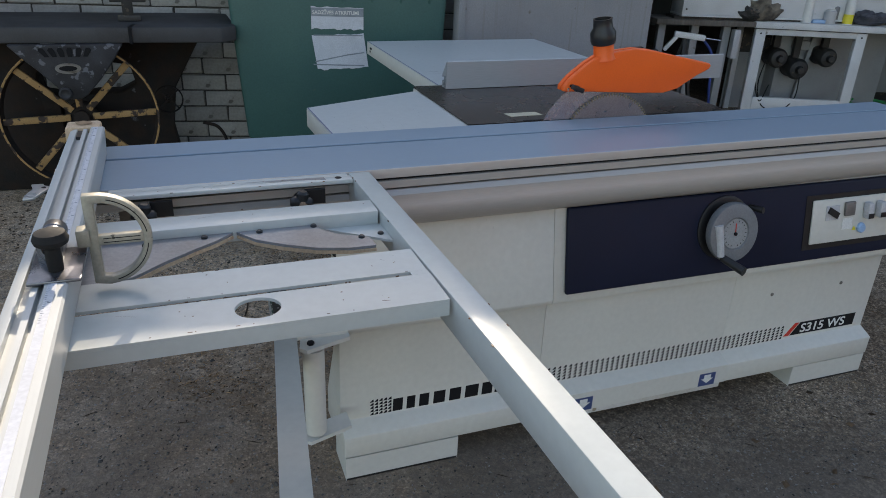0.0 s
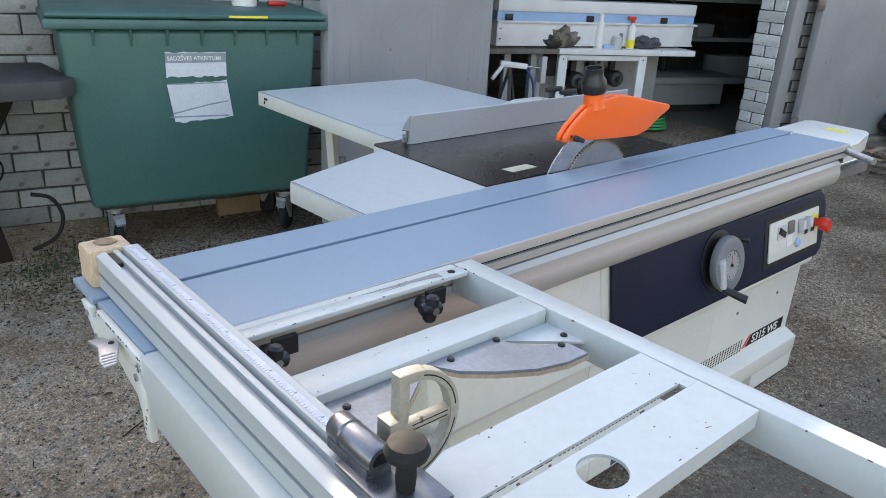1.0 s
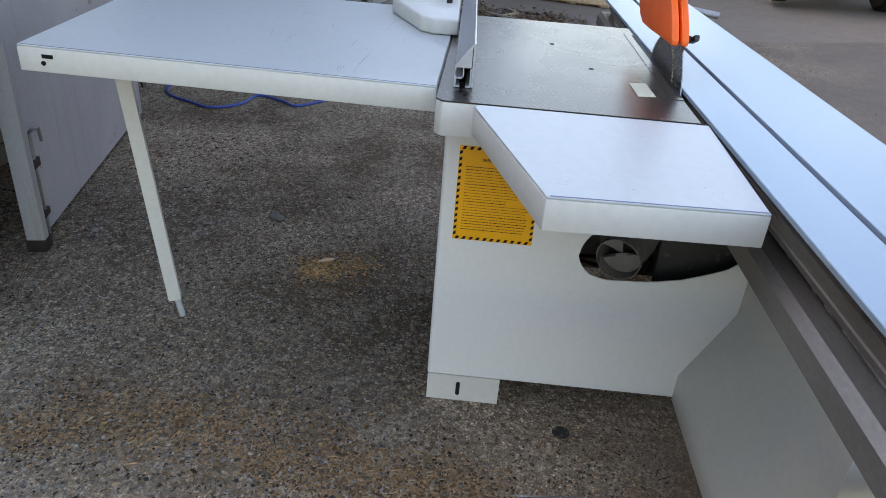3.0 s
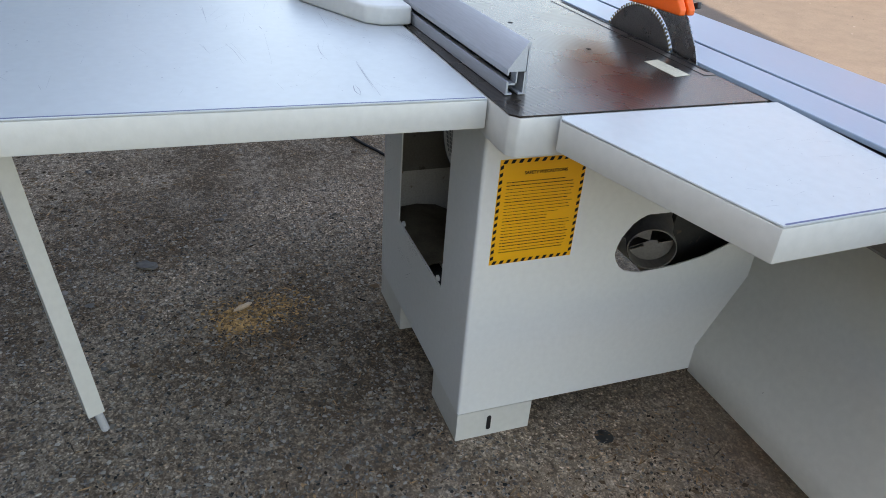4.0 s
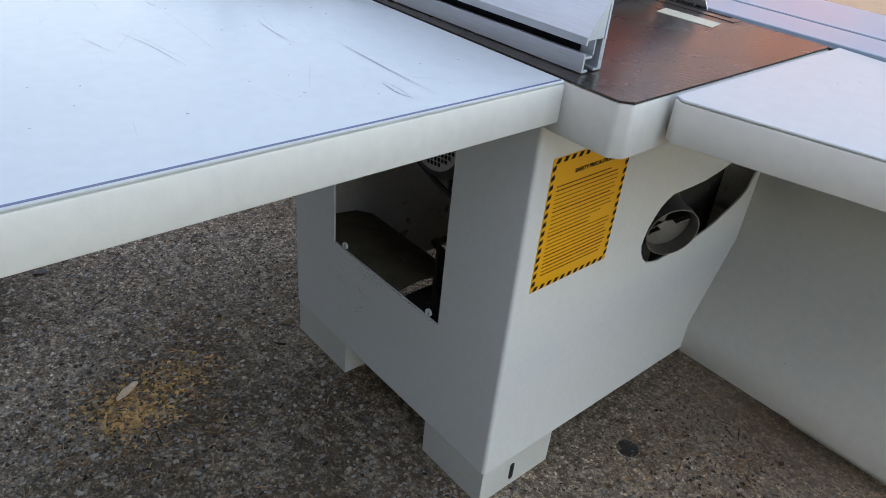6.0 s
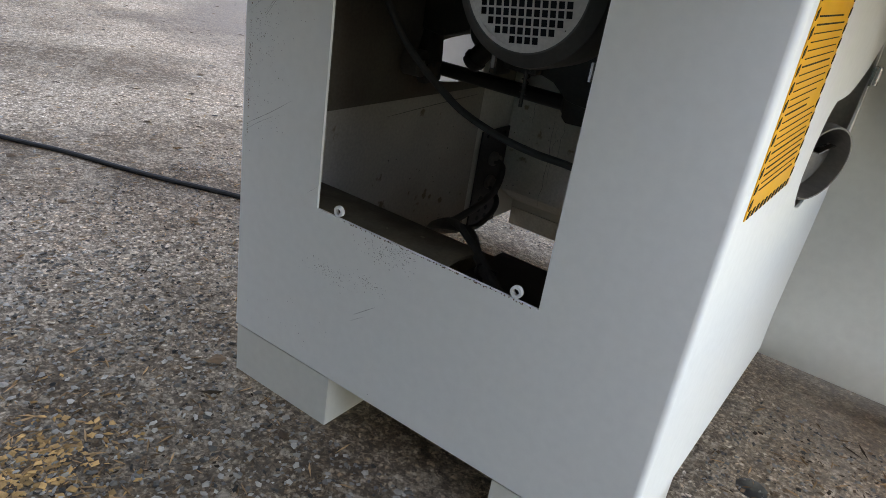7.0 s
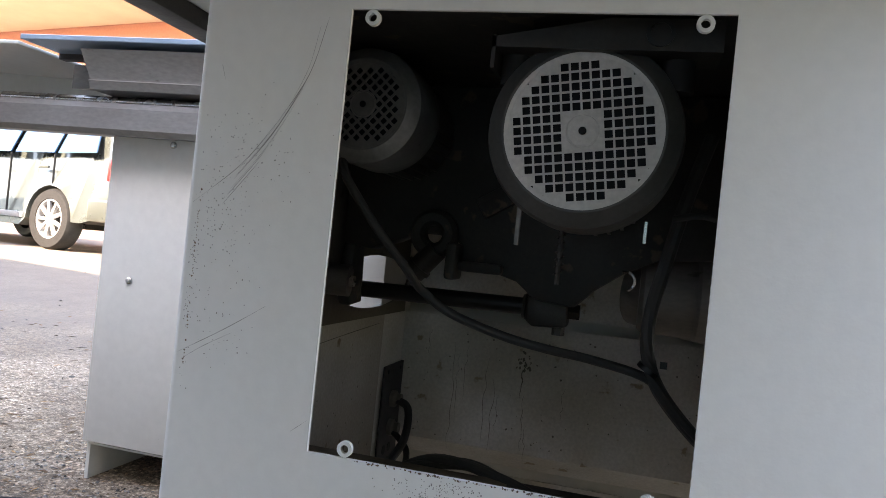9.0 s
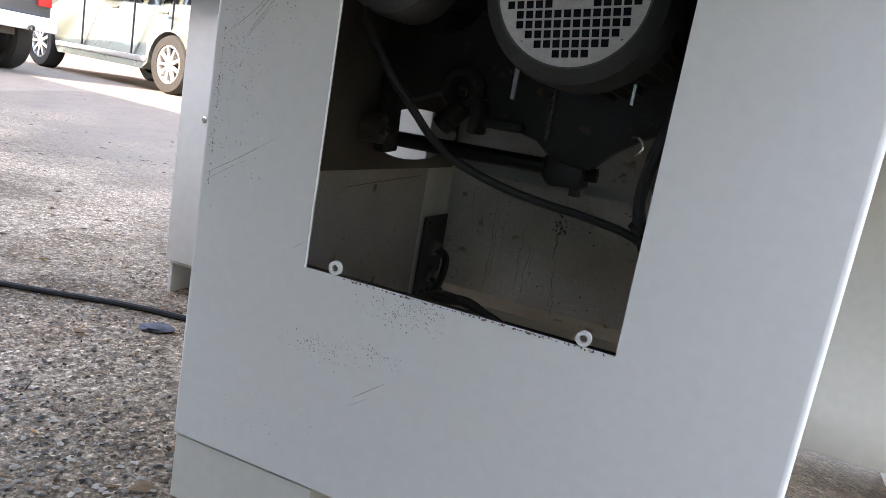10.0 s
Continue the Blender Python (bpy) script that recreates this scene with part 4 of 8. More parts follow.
def fan_motor(centre, front, r, length, grille_r, pitch, light, label, turn, reach, plate):
    cx, cz = centre
    bm = B()
    lathe(bm, (cx, front, cz), (0, -1, 0), [(grille_r - 0.002, 0.006), (grille_r + 0.002, 0.0), (grille_r + 0.004, 0.0), (r * 0.97, 0.010), (r, 0.022), (r, 0.085), (r * 0.96, 0.09), (r * 0.9, 0.092)], 56)
    motor = part("motor", bm, MOTOR if light else COWL, saw, label)
    # black disc stands for the shade behind the grille
    bm = B()
    lathe(bm, (cx, front - 0.009, cz), (0, -1, 0), [(0, 0), (grille_r + 0.003, 0), (grille_r + 0.003, 0.002)], 40)
    part("fan_backing", bm, INK, motor)
    bm = B()
    web, n = pitch * (0.21 if light else 0.32), int(grille_r / pitch) + 1
    for i in range(-n, n + 1):  # webs both ways
        o = i * pitch
        if abs(o) < grille_r:
            w = math.sqrt(grille_r ** 2 - o * o)
            box(bm, o - web / 2, o + web / 2, -0.0024, -0.0012, -w, w)
            box(bm, -w, w, -0.0026, -0.0014, o - web / 2, o + web / 2)
    for i in range(-n, n):
        for j in range(-n, n):
            u, v = i + 0.5, j + 0.5
            d = math.hypot(u, v) * pitch
            if d < grille_r and (d > reach * pitch or max(abs(u), abs(v)) < plate):
                box(bm, (u - 0.5) * pitch, (u + 0.5) * pitch, -0.0027, -0.0013, (v - 0.5) * pitch, (v + 0.5) * pitch)
    bmesh.ops.rotate(bm, verts=bm.verts, cent=(0, 0, 0), matrix=Matrix.Rotation(radians(-turn), 3, "Y"))
    bmesh.ops.translate(bm, verts=bm.verts, vec=(cx, front, cz))
    lathe(bm, (cx, front, cz), (0, -1, 0), [(grille_r * 0.965, 0.0045), (grille_r * 0.965, 0.0006), (grille_r + 0.003, 0.0004), (grille_r + 0.003, 0.005)], 56)
    if plate > 1:
        lathe(bm, (cx, front, cz), (0, -1, 0), [(0.0038, 0.002), (0.0038, 0.0006), (0.014, 0.0006), (0.0148, 0.0012), (0.0156, 0.0006), (0.0164, 0.0013)], 36)
    part("fan_grille", bm, GRILLE if light else COWL, motor, "pale square-mesh fan grille" if light else "grey square-mesh fan grille")
    bm = B()
    lathe(bm, (cx, front + 0.0003, cz), (0, -1, 0), [(0, 0), (0.0038, 0), (0.0038, 0.002)], 16)
    part("hub_hole", bm, INK, motor)
    bm = B()
    rod(bm, (cx, front - 0.09, cz), (cx, front - length, cz), r * 0.82, n=40)
    part("finned_body", bm, MOTOR, motor)
    for k in range(30):
        a = 2 * math.pi * k / 30
        p = Vector((cx + r * 0.86 * math.cos(a), front - 0.095, cz + r * 0.86 * math.sin(a)))
        part("fin", bar_between(B(), p, p + Vector((0, -length + 0.12, 0)), 0.004, 0.012), MOTOR, motor)
    return motor


fan_motor((0.287, 0.664), -0.055, 0.0945, 0.30, 0.0735, 0.00955, True, "grey electric motor with a pale mesh fan cover", -8.0, 6.8, 2.0)
fan_motor((0.549, 0.698), -0.15, 0.070, 0.22, 0.050, 0.0092, False, "small grey electric motor with a mesh fan cover", -48.0, 4.75, 1.1)

bm = B()
prism(bm, [(0.645, 0.774), (0.645, 0.535), (0.60, 0.53), (0.56, 0.545), (0.53, 0.56), (0.50, 0.56), (0.465, 0.55), (0.462, 0.515), (0.415, 0.514), (0.382, 0.505), (0.357, 0.485), (0.345, 0.482), (0.30, 0.478), (0.274, 0.505), (0.24, 0.53), (0.197, 0.552), (0.12, 0.56), (0.09, 0.56), (0.09, 0.774)], "y", -0.40, -0.362)
soften(bm, 0.005)
trunnion = part("trunnion_casting", bm, BLACKIRON, saw, "black cast trunnion holding the motors")
bm = B()
lathe(bm, (0.503, -0.365, 0.56), (0, 1, 0), [(0.013, 0), (0.034, 0.0), (0.034, 0.018), (0.029, 0.024), (0.018, 0.024), (0.013, 0.018), (0.013, 0)], 28)
part("lug_ring", bm, BLACKIRON, trunnion)
bm = B()
rod(bm, (0.497, -0.35, 0.538), (0.527, -0.35, 0.502), 0.0165, n=20)
rod(bm, (0.522, -0.35, 0.508), (0.518, -0.35, 0.513), 0.019, n=20)
part("pivot_pin", bm, DARKSTEEL, trunnion)
for q in ((0.462, 0.478, -0.372, -0.325, 0.499, 0.55), (0.40, 0.462, -0.36, -0.335, 0.512, 0.526)):
    part("lug", soften(box(B(), *q), 0.005), BLACKIRON, trunnion)
part("rib", soften(bar_between(B(), (0.44, -0.355, 0.60), (0.36, -0.355, 0.65), 0.012, 0.03), 0.003), BLACKIRON, trunnion)
part("worn_strip", box(B(), 0.347, 0.3515, -0.125, -0.12, 0.552, 0.60), DUSTYGREY, trunnion, "shiny worn steel strip")
part("worn_strip", box(B(), 0.2185, 0.2215, -0.125, -0.12, 0.566, 0.588), STEEL, trunnion, "shiny worn steel strip")
bm = B()
box(bm, 0.17, 0.38, -0.10, -0.045, 0.7385, 0.742)
prism(bm, [(0.17, 0.742), (0.38, 0.742), (0.38, 0.748), (0.27, 0.768), (0.17, 0.768)], "y", -0.049, -0.045)
box(bm, 0.376, 0.380, -0.10, -0.045, 0.718, 0.75)
bracket = part("motor_bracket", bm, DARKSTEEL, saw, "dark steel bracket over the motor")
bm = B()
lathe(bm, (0.225, -0.0445, 0.755), (0, 1, 0), [(0.013, -0.001), (0.013, 0.001), (0.009, 0.001), (0.009, -0.001)], 20)
part("stamped_ring", bm, BLACK, bracket)
for x in (0.365, 0.2):
    bm = B()
    lathe(bm, (x, -0.075, 0.742), (0, 0, 1), [(0.008, 0), (0.008, 0.008), (0.004, 0.008), (0.004, 0.013), (0, 0.013)], 6)
    part("bolt", bm, DUSTYGREY, bracket)
for x in (0.205, 0.36):
    part("rubber_block", rod(B(), (x, -0.08, 0.708), (x, -0.08, 0.7375), 0.015, n=20), RUBBER, bracket)
bm = B()
rod(bm, (0.65, -0.42, 0.466), (0.366, -0.41, 0.470), 0.0125, n=18)
shaft = part("tilt_shaft", bm, BLACK, saw, "black tilting shaft")
bm = B()
prism(bm, [(0.310, 0.447), (0.358, 0.444), (0.368, 0.452), (0.368, 0.484), (0.360, 0.492), (0.318, 0.492), (0.310, 0.484)], "y", -0.44, -0.385)
soften(bm, 0.004)
nut = part("nut_block", bm, DARKSTEEL, shaft, "greasy dark nut block")
part("nut_nub", rod(B(), (0.310, -0.41, 0.470), (0.294, -0.41, 0.470), 0.012, n=6), DARKSTEEL, nut)
part("nut_nub", rod(B(), (0.322, -0.41, 0.446), (0.322, -0.41, 0.434), 0.009, n=6), DARKSTEEL, nut)
part("nut_collar", lathe(B(), (0.368, -0.41, 0.470), (1, 0, 0), [(0.017, 0), (0.019, 0.003), (0.017, 0.007), (0.012, 0.007)], 18), DARKSTEEL, nut)
bm = B()
rod(bm, (0.653, -0.345, 0.480), (0.622, -0.35, 0.480), 0.023, n=24)
bearing = part("bearing", bm, DUSTYGREY, shaft, "pale dusty bearing boss")
part("bearing_arm", soften(prism(B(), [(-0.415, 0.446), (-0.37, 0.442), (-0.35, 0.47), (-0.375, 0.56), (-0.40, 0.575), (-0.41, 0.50)], "x", 0.625, 0.645), 0.004), BLACKIRON, bearing)
part("bearing_bolt", lathe(B(), (0.622, -0.35, 0.480), (-1, 0, 0), [(0.009, 0), (0.009, 0.006), (0.004, 0.008), (0, 0.008)], 6), STEEL, bearing)
bm = B()
spring = [(0.303 + 0.0045 * math.cos(k * 0.9), -0.125 + 0.0045 * math.sin(k * 0.9), 0.525 + 0.0011 * k) for k in range(52)]
tube(bm, spring, 0.0009, 5, 1)
rod(bm, (0.303, -0.125, 0.515), (0.303, -0.125, 0.59), 0.0025, n=8)
part("spring", bm, DARKSTEEL, trunnion)
bm = B()
arcs = [(0.236 - 0.012 * math.cos(radians(a)), -0.30, 0.523 + 0.012 * math.sin(radians(a))) for a in range(-70, 130, 20)]
tube(bm, arcs, 0.0018, 6, 2)
part("retaining_clip", bm, STEEL, trunnion)

# dusty chute under the opening, switch plate and cables
bm = B()
top = [(-0.006, 0.285), (-0.05, 0.298), (-0.10, 0.302), (-0.16, 0.293), (-0.21, 0.268), (-0.245, 0.23), (-0.25, 0.18)]
under = [(y + 0.002, z - 0.004) for y, z in top][::-1]
prism(bm, top + under, "x", 0.335, 0.655)
part("dust_chute", bm, CHUTE, saw, "brown dusty curved chute")
bm = B()
box(bm, 0.15, 0.335, -0.22, -0.006, 0.272, 0.275)
part("tray", bm, BLACKIRON, saw)
bm = B()
box(bm, 0.648, 0.652, -0.745, -0.635, 0.085, 0.312)
plate = part("switch_plate", bm, TABLEIRON, saw, "grey metal socket plate with cables")
for y, z, r in ((-0.655, 0.30, 0.004), (-0.727, 0.30, 0.004), (-0.67, 0.15, 0.009), (-0.70, 0.15, 0.009), (-0.67, 0.125, 0.006), (-0.70, 0.125, 0.006), (-0.67, 0.105, 0.006), (-0.70, 0.105, 0.006)):
    part("socket_hole", rod(B(), (0.6485, y, z), (0.6472, y, z), r, n=12), INK, plate)
for y, z in ((-0.69, 0.245), (-0.69, 0.19)):
    bm = B()
    lathe(bm, (0.648, y, z), (-1, 0, 0), [(0.016, 0), (0.016, 0.008), (0.011, 0.012), (0.011, 0.02), (0, 0.02)], 16)
    part("gland", bm, DUSTYGREY, plate)
CABLES = [
    ([(0.575, -0.17, 0.64), (0.559, -0.15, 0.611), (0.516, -0.15, 0.556), (0.485, -0.165, 0.518), (0.468, -0.19, 0.490), (0.431, -0.2, 0.465), (0.368, -0.205, 0.446), (0.314, -0.215, 0.436), (0.263, -0.235, 0.428), (0.20, -0.243, 0.414), (0.17, -0.245, 0.385), (0.133, -0.25, 0.350), (0.06, -0.28, 0.30)], 0.0054),
    ([(0.155, -0.24, 0.70), (0.176, -0.24, 0.624), (0.193, -0.24, 0.544), (0.203, -0.24, 0.49), (0.203, -0.24, 0.45), (0.190, -0.243, 0.41), (0.160, -0.25, 0.372), (0.12, -0.26, 0.335), (0.06, -0.28, 0.29)], 0.0082),
    ([(0.648, -0.69, 0.245), (0.61, -0.675, 0.235), (0.595, -0.62, 0.19), (0.59, -0.5, 0.17), (0.56, -0.36, 0.19), (0.49, -0.27, 0.25), (0.40, -0.22, 0.285), (0.33, -0.14, 0.292), (0.26, -0.08, 0.285), (0.20, -0.05, 0.284), (0.16, -0.045, 0.284)], 0.0075),
    ([(0.648, -0.69, 0.19), (0.60, -0.66, 0.16), (0.58, -0.56, 0.14), (0.57, -0.42, 0.17), (0.52, -0.30, 0.23), (0.44, -0.24, 0.28), (0.34, -0.15, 0.296), (0.24, -0.07, 0.288), (0.18, -0.06, 0.284)], 0.006),
    ([(0.19, -0.22, 0.60), (0.16, -0.21, 0.605), (0.13, -0.22, 0.60)], 0.004),
]
for pts, r in CABLES:
    bm = B()
    tube(bm, pts, r, 10, 7)
    part("cable", bm, CABLEGREY, saw, "black electric cable")
for p in ((0.199, -0.243, 0.424), (0.30, -0.11, 0.289), (0.225, -0.065, 0.285)):
    bm = B()
    lathe(bm, p, (0.5, 0, -0.8), [(0.013, -0.003), (0.0145, -0.003), (0.0145, 0.003), (0.013, 0.003)], 14)
    box(bm, p[0] - 0.02, p[0] - 0.012, p[1], p[1] + 0.004, p[2] + 0.004, p[2] + 0.012)
    part("cable_tie", bm, BLACK, saw)

# ---- main table, rear table, side table ----
bm = B()
prism(bm, [(-0.135, -0.507), (0.785, -0.507), (0.785, 0.02), (-0.12, 0.02), (-0.135, 0.006)], "z", 0.795, H - 0.003)
soften(bm, 0.004)
table = part("main_table", bm, CREAM, saw, "cast iron main table with cream painted sides")
bm = B()
prism(bm, [(-0.134, -0.506), (0.784, -0.506), (0.784, 0.019), (-0.1195, 0.019), (-0.134, 0.0055)], "z", H - 0.0028, H)
part("machined_top", bm, IRON, table, "dark brown machined cast iron surface")
bm = B()
box(bm, 0.02, 0.70, -0.5065, -0.478, H + 0.0002, H + 0.0012)
part("table_insert", bm, IRON, table)
bm = B()
box(bm, 0.04, 0.68, -0.506, -0.499, H + 0.0013, H + 0.002)
part("blade_slot", bm, INK, table)
bm = B()
prism(bm, [(0.020, -0.408), (0.027, -0.448), (0.134, -0.444), (0.127, -0.405)], "z", H + 0.0002, H + 0.0009)
part("tape_label", bm, TAPE, table, "worn cream tape label")
for x, y in ((0.23, -0.33), (0.47, -0.25)):
    bm = B()
    lathe(bm, (x, y, H + 0.0002), (0, 0, 1), [(0.006, 0), (0.006, 0.0006), (0, 0.0006)], 14)
    part("set_screw", bm, INK, table)


def plain_table(name, pts, thick, label, edge_inset=0.004):
    bm = B()
    prism(bm, pts, "z", H - thick, H - 0.004)
    soften(bm, 0.003)
    tab = part(name, bm, CREAM, saw, label)
    bm = B()
    cx, cy = sum(p[0] for p in pts) / len(pts), sum(p[1] for p in pts) / len(pts)

    def inset(d):
        return [(x - d * (1 if x > cx else -1), y - d * (1 if y > cy else -1)) for x, y in pts]

    prism(bm, inset(0.001), "z", H - 0.004, H)
    soften(bm, 0.0012, 1)
    part("table_sheet", bm, TOPS, tab, "white scratched table surface")
    if len(pts) == 4:
        (xa, ya), (xb, yb) = pts[0], pts[3]
    else:
        (xa, ya), (xb, yb) = pts[4], pts[3]
    bm = B()
    bar_between(bm, (xa + 0.0045, ya + 0.004, H - 0.0004), (xb + 0.0045, yb - 0.006, H - 0.0004), 0.0035, 0.0014)
    part("edging", bm, EDGE, tab, "slate blue edging line")
    return tab


rear = plain_table("rear_table", [(-0.042, 0.024), (0.84, 0.024), (0.83, 1.01), (-0.066, 0.91)], 0.056, "white steel rear extension table")
side = plain_table("side_table", [(-0.142, -0.52), (-0.142, -0.066), (-0.155, -0.058), (-0.537, -0.18), (-0.525, -0.52)], 0.058, "white steel side extension table with a slanted end")
part("fixing_slot", box(B(), -0.0668, -0.0625, 0.835, 0.858, 0.845, 0.853), INK, rear)
part("fixing_hole", rod(B(), (-0.0668, 0.857, 0.834), (-0.0625, 0.857, 0.834), 0.005, n=10), INK, rear)
bm = B()
bar_between(bm, (0.258, 0.789, 0.068), (0.234, 0.85, 0.822), 0.036, 0.036)
leg = part("leg", bm, CREAM, rear)
bm = B()
rod(bm, (0.266, 0.776, 0.0), (0.260, 0.785, 0.07), 0.0095, n=12)
part("leg_foot", bm, PALEGREY, leg)

# scuffs, scratches and pits of the back face, table scratches


def on_back(u, v):
    return (u, 0.0004, v)


mk = random.Random(21)
sweep = [(0.53, 0.749), (0.545, 0.693), (0.573, 0.646), (0.608, 0.602), (0.657, 0.561)]
low_sweep = [(0.566, 0.467), (0.609, 0.439), (0.657, 0.411)]
strokes = [(sweep[:3], 0.0007), (sweep[2:], 0.0005), ([(0.538, 0.74), (0.546, 0.70), (0.56, 0.668)], 0.0004), (low_sweep, 0.0006), ([(0.60, 0.437), (0.63, 0.42), (0.652, 0.405)], 0.0004), ([(0.511, 0.365), (0.527, 0.352)], 0.0004), ([(0.425, 0.21), (0.39, 0.237)], 0.0007), ([(0.43, 0.198), (0.405, 0.216)], 0.0004), ([(0.64, 0.70), (0.635, 0.685)], 0.0004)]
for k in range(9):
    o = mk.uniform(0.004, 0.05)
    strokes.append(([(x + 0.4 * o, z - o) for x, z in sweep[1 + k % 2:4]], mk.uniform(0.0002, 0.0005)))
runs = []
for x, z0, z1, w in ((0.546, 0.361, 0.15, 0.0012), (0.538, 0.34, 0.20, 0.0008), (0.522, 0.37, 0.25, 0.0008), (0.48, 0.34, 0.17, 0.001), (0.464, 0.30, 0.16, 0.0012), (0.455, 0.27, 0.19, 0.0008), (0.41, 0.345, 0.27, 0.0022), (0.403, 0.28, 0.17, 0.0012), (0.396, 0.22, 0.15, 0.001), (0.33, 0.30, 0.24, 0.0008), (0.60, 0.38, 0.33, 0.001)):
    n = 9
    runs.append(([(x + mk.uniform(-0.003, 0.003), z0 + (z1 - z0) * k / n) for k in range(n + 1)], w))
marks("grime_runs", inner_front, lambda u, v: (u, -0.7535, v), runs, [(mk.uniform(0.05, 0.64), mk.uniform(0.17, 0.40), mk.uniform(0.0006, 0.0025)) for _ in range(90)] + [(mk.gauss(0.41, 0.012), mk.gauss(0.34, 0.01), mk.uniform(0.001, 0.004)) for _ in range(30)], RUNS, "brown runs of oil and grime", 11)
# dark dots stand for screw holes in the side sheet
side_dots = [(mk.uniform(-0.62, -0.32), mk.uniform(0.09, 0.36), mk.uniform(0.0012, 0.0032)) for _ in range(34)]
marks("rust_spots", inner_front, lambda u, v: (0.6552, u, v), [([(-0.31, 0.383), (-0.45, 0.39), (-0.6, 0.396)], 0.0022)], side_dots, RUNS, "dark dots for screw holes, and a seam", 12)
marks("scratch_marks", body, on_back, strokes, material=PITS, label="grey scratches in the enamel")
pits = []
for cx, cz, sx, sz, n in ((0.652, 0.47, 0.004, 0.05, 80), (0.645, 0.55, 0.012, 0.05, 70), (0.62, 0.60, 0.02, 0.03, 70), (0.58, 0.62, 0.025, 0.03, 60), (0.47, 0.253, 0.022, 0.007, 110), (0.41, 0.266, 0.016, 0.006, 70), (0.385, 0.316, 0.022, 0.010, 170), (0.36, 0.33, 0.012, 0.006, 60), (0.62, 0.53, 0.018, 0.025, 90), (0.61, 0.44, 0.02, 0.02, 50), (0.55, 0.14, 0.06, 0.04, 30)):
    for _ in range(n):
        x, z = mk.gauss(cx, sx), mk.gauss(cz, sz)
        if 0.015 < x < 0.655 and 0.08 < z < 0.81 and not (HX0 - 0.004 < x < HX1 + 0.004 and HZ0 - 0.004 < z < HZ1 + 0.004):
            pits.append((x, z, mk.uniform(0.0003, 0.0009)))
marks("chipped_pits", body, on_back, dots=pits, material=PITS, label="small pits in the enamel", seed=5)
edge_bits = [(mk.uniform(0.20, 0.46), HZ0 - mk.uniform(0.0, 0.001), mk.uniform(0.0005, 0.0015)) for _ in range(60)]
edge_bits += [(mk.uniform(0.17, 0.45), HZ0 - mk.uniform(-0.0005, 0.0015), mk.uniform(0.0006, 0.0015)) for _ in range(70)]
edge_bits += [(0.6495 + mk.uniform(-0.001, 0.001), mk.uniform(0.40, 0.58), mk.uniform(0.0004, 0.0012)) for _ in range(50)]
marks("chipped_edge", body, lambda u, v: (u, 0.0007, v), dots=edge_bits, material=BAREMETAL, label="bare metal along the chipped edge", seed=8)


def on_table(u, v):
    return (u, v, H + 0.0003)


long_marks = [([(0.43, 0.341), (0.30, 0.35), (0.18, 0.359)], 0.0004), ([(0.327, 0.428), (0.265, 0.416), (0.186, 0.409)], 0.0009), ([(0.325, 0.476), (0.254, 0.461)], 0.0007), ([(0.59, 0.193), (0.44, 0.201)], 0.0006), ([(0.324, 0.247), (0.263, 0.255), (0.215, 0.255)], 0.0010), ([(0.464, 0.346), (0.434, 0.343)], 0.0018), ([(0.184, 0.202), (0.028, 0.21)], 0.0010), ([(0.045, 0.241), (0.014, 0.245), (-0.008, 0.24)], 0.0020), ([(0.661, 0.45), (0.499, 0.45)], 0.0011), ([(0.655, 0.454), (0.534, 0.449)], 0.0007), ([(0.311, 0.252), (0.222, 0.258)], 0.0006), ([(0.19, 0.20), (0.09, 0.205), (-0.014, 0.208)], 0.0008), ([(0.051, 0.237), (0.02, 0.236), (0.0, 0.239)], 0.0011), ([(0.281, 0.412), (0.20, 0.40)], 0.0005), ([(0.539, 0.188), (0.453, 0.162)], 0.0006), ([(0.313, 0.47), (0.276, 0.466)], 0.0006)]
for k in range(46):
    x, y, a, l = mk.uniform(0.0, 0.75), mk.uniform(0.06, 0.92), mk.gauss(0.05, 0.35), mk.uniform(0.01, 0.11)
    long_marks.append(([(x, y), (min(0.78, x + l * math.cos(a)), y + l * math.sin(a))], mk.uniform(0.0002, 0.0005)))
marks("scratch_marks", rear, on_table, long_marks, [(mk.uniform(0.0, 0.75), mk.uniform(0.05, 0.9), mk.uniform(0.0006, 0.0024)) for _ in range(110)], LINEMARK, "fine grey scratches", 3)
marks("red_marks", rear, on_table, [([(0.528, 0.166), (0.509, 0.161)], 0.0012), ([(0.50, 0.158), (0.48, 0.152)], 0.0009), ([(0.465, 0.148), (0.448, 0.138)], 0.0014), ([(0.423, 0.132), (0.42, 0.114)], 0.0010)], material=REDMARK, label="faint red marks")
marks("brushed_patch", rear, on_table, [([(0.43 - 0.006 * k, 0.066 - 0.0065 * (k % 5)), (0.29 + 0.011 * (k % 4), 0.05 - 0.0035 * k)], 0.0004) for k in range(9)], material=LINEMARK)
short_marks = []
for k in range(22):
    x, y, a, l = mk.uniform(-0.5, -0.18), mk.uniform(-0.48, -0.2), mk.uniform(0, 3.1), mk.uniform(0.008, 0.06)
    short_marks.append(([(x, y), (x + 0.3 * l * math.cos(a), y + l * math.sin(a))], mk.uniform(0.0002, 0.0005)))
marks("scratch_marks", side, on_table, short_marks, [(mk.uniform(-0.5, -0.16), mk.uniform(-0.5, -0.2), mk.uniform(0.0005, 0.0018)) for _ in range(30)], LINEMARK, "fine grey scratches", 4)

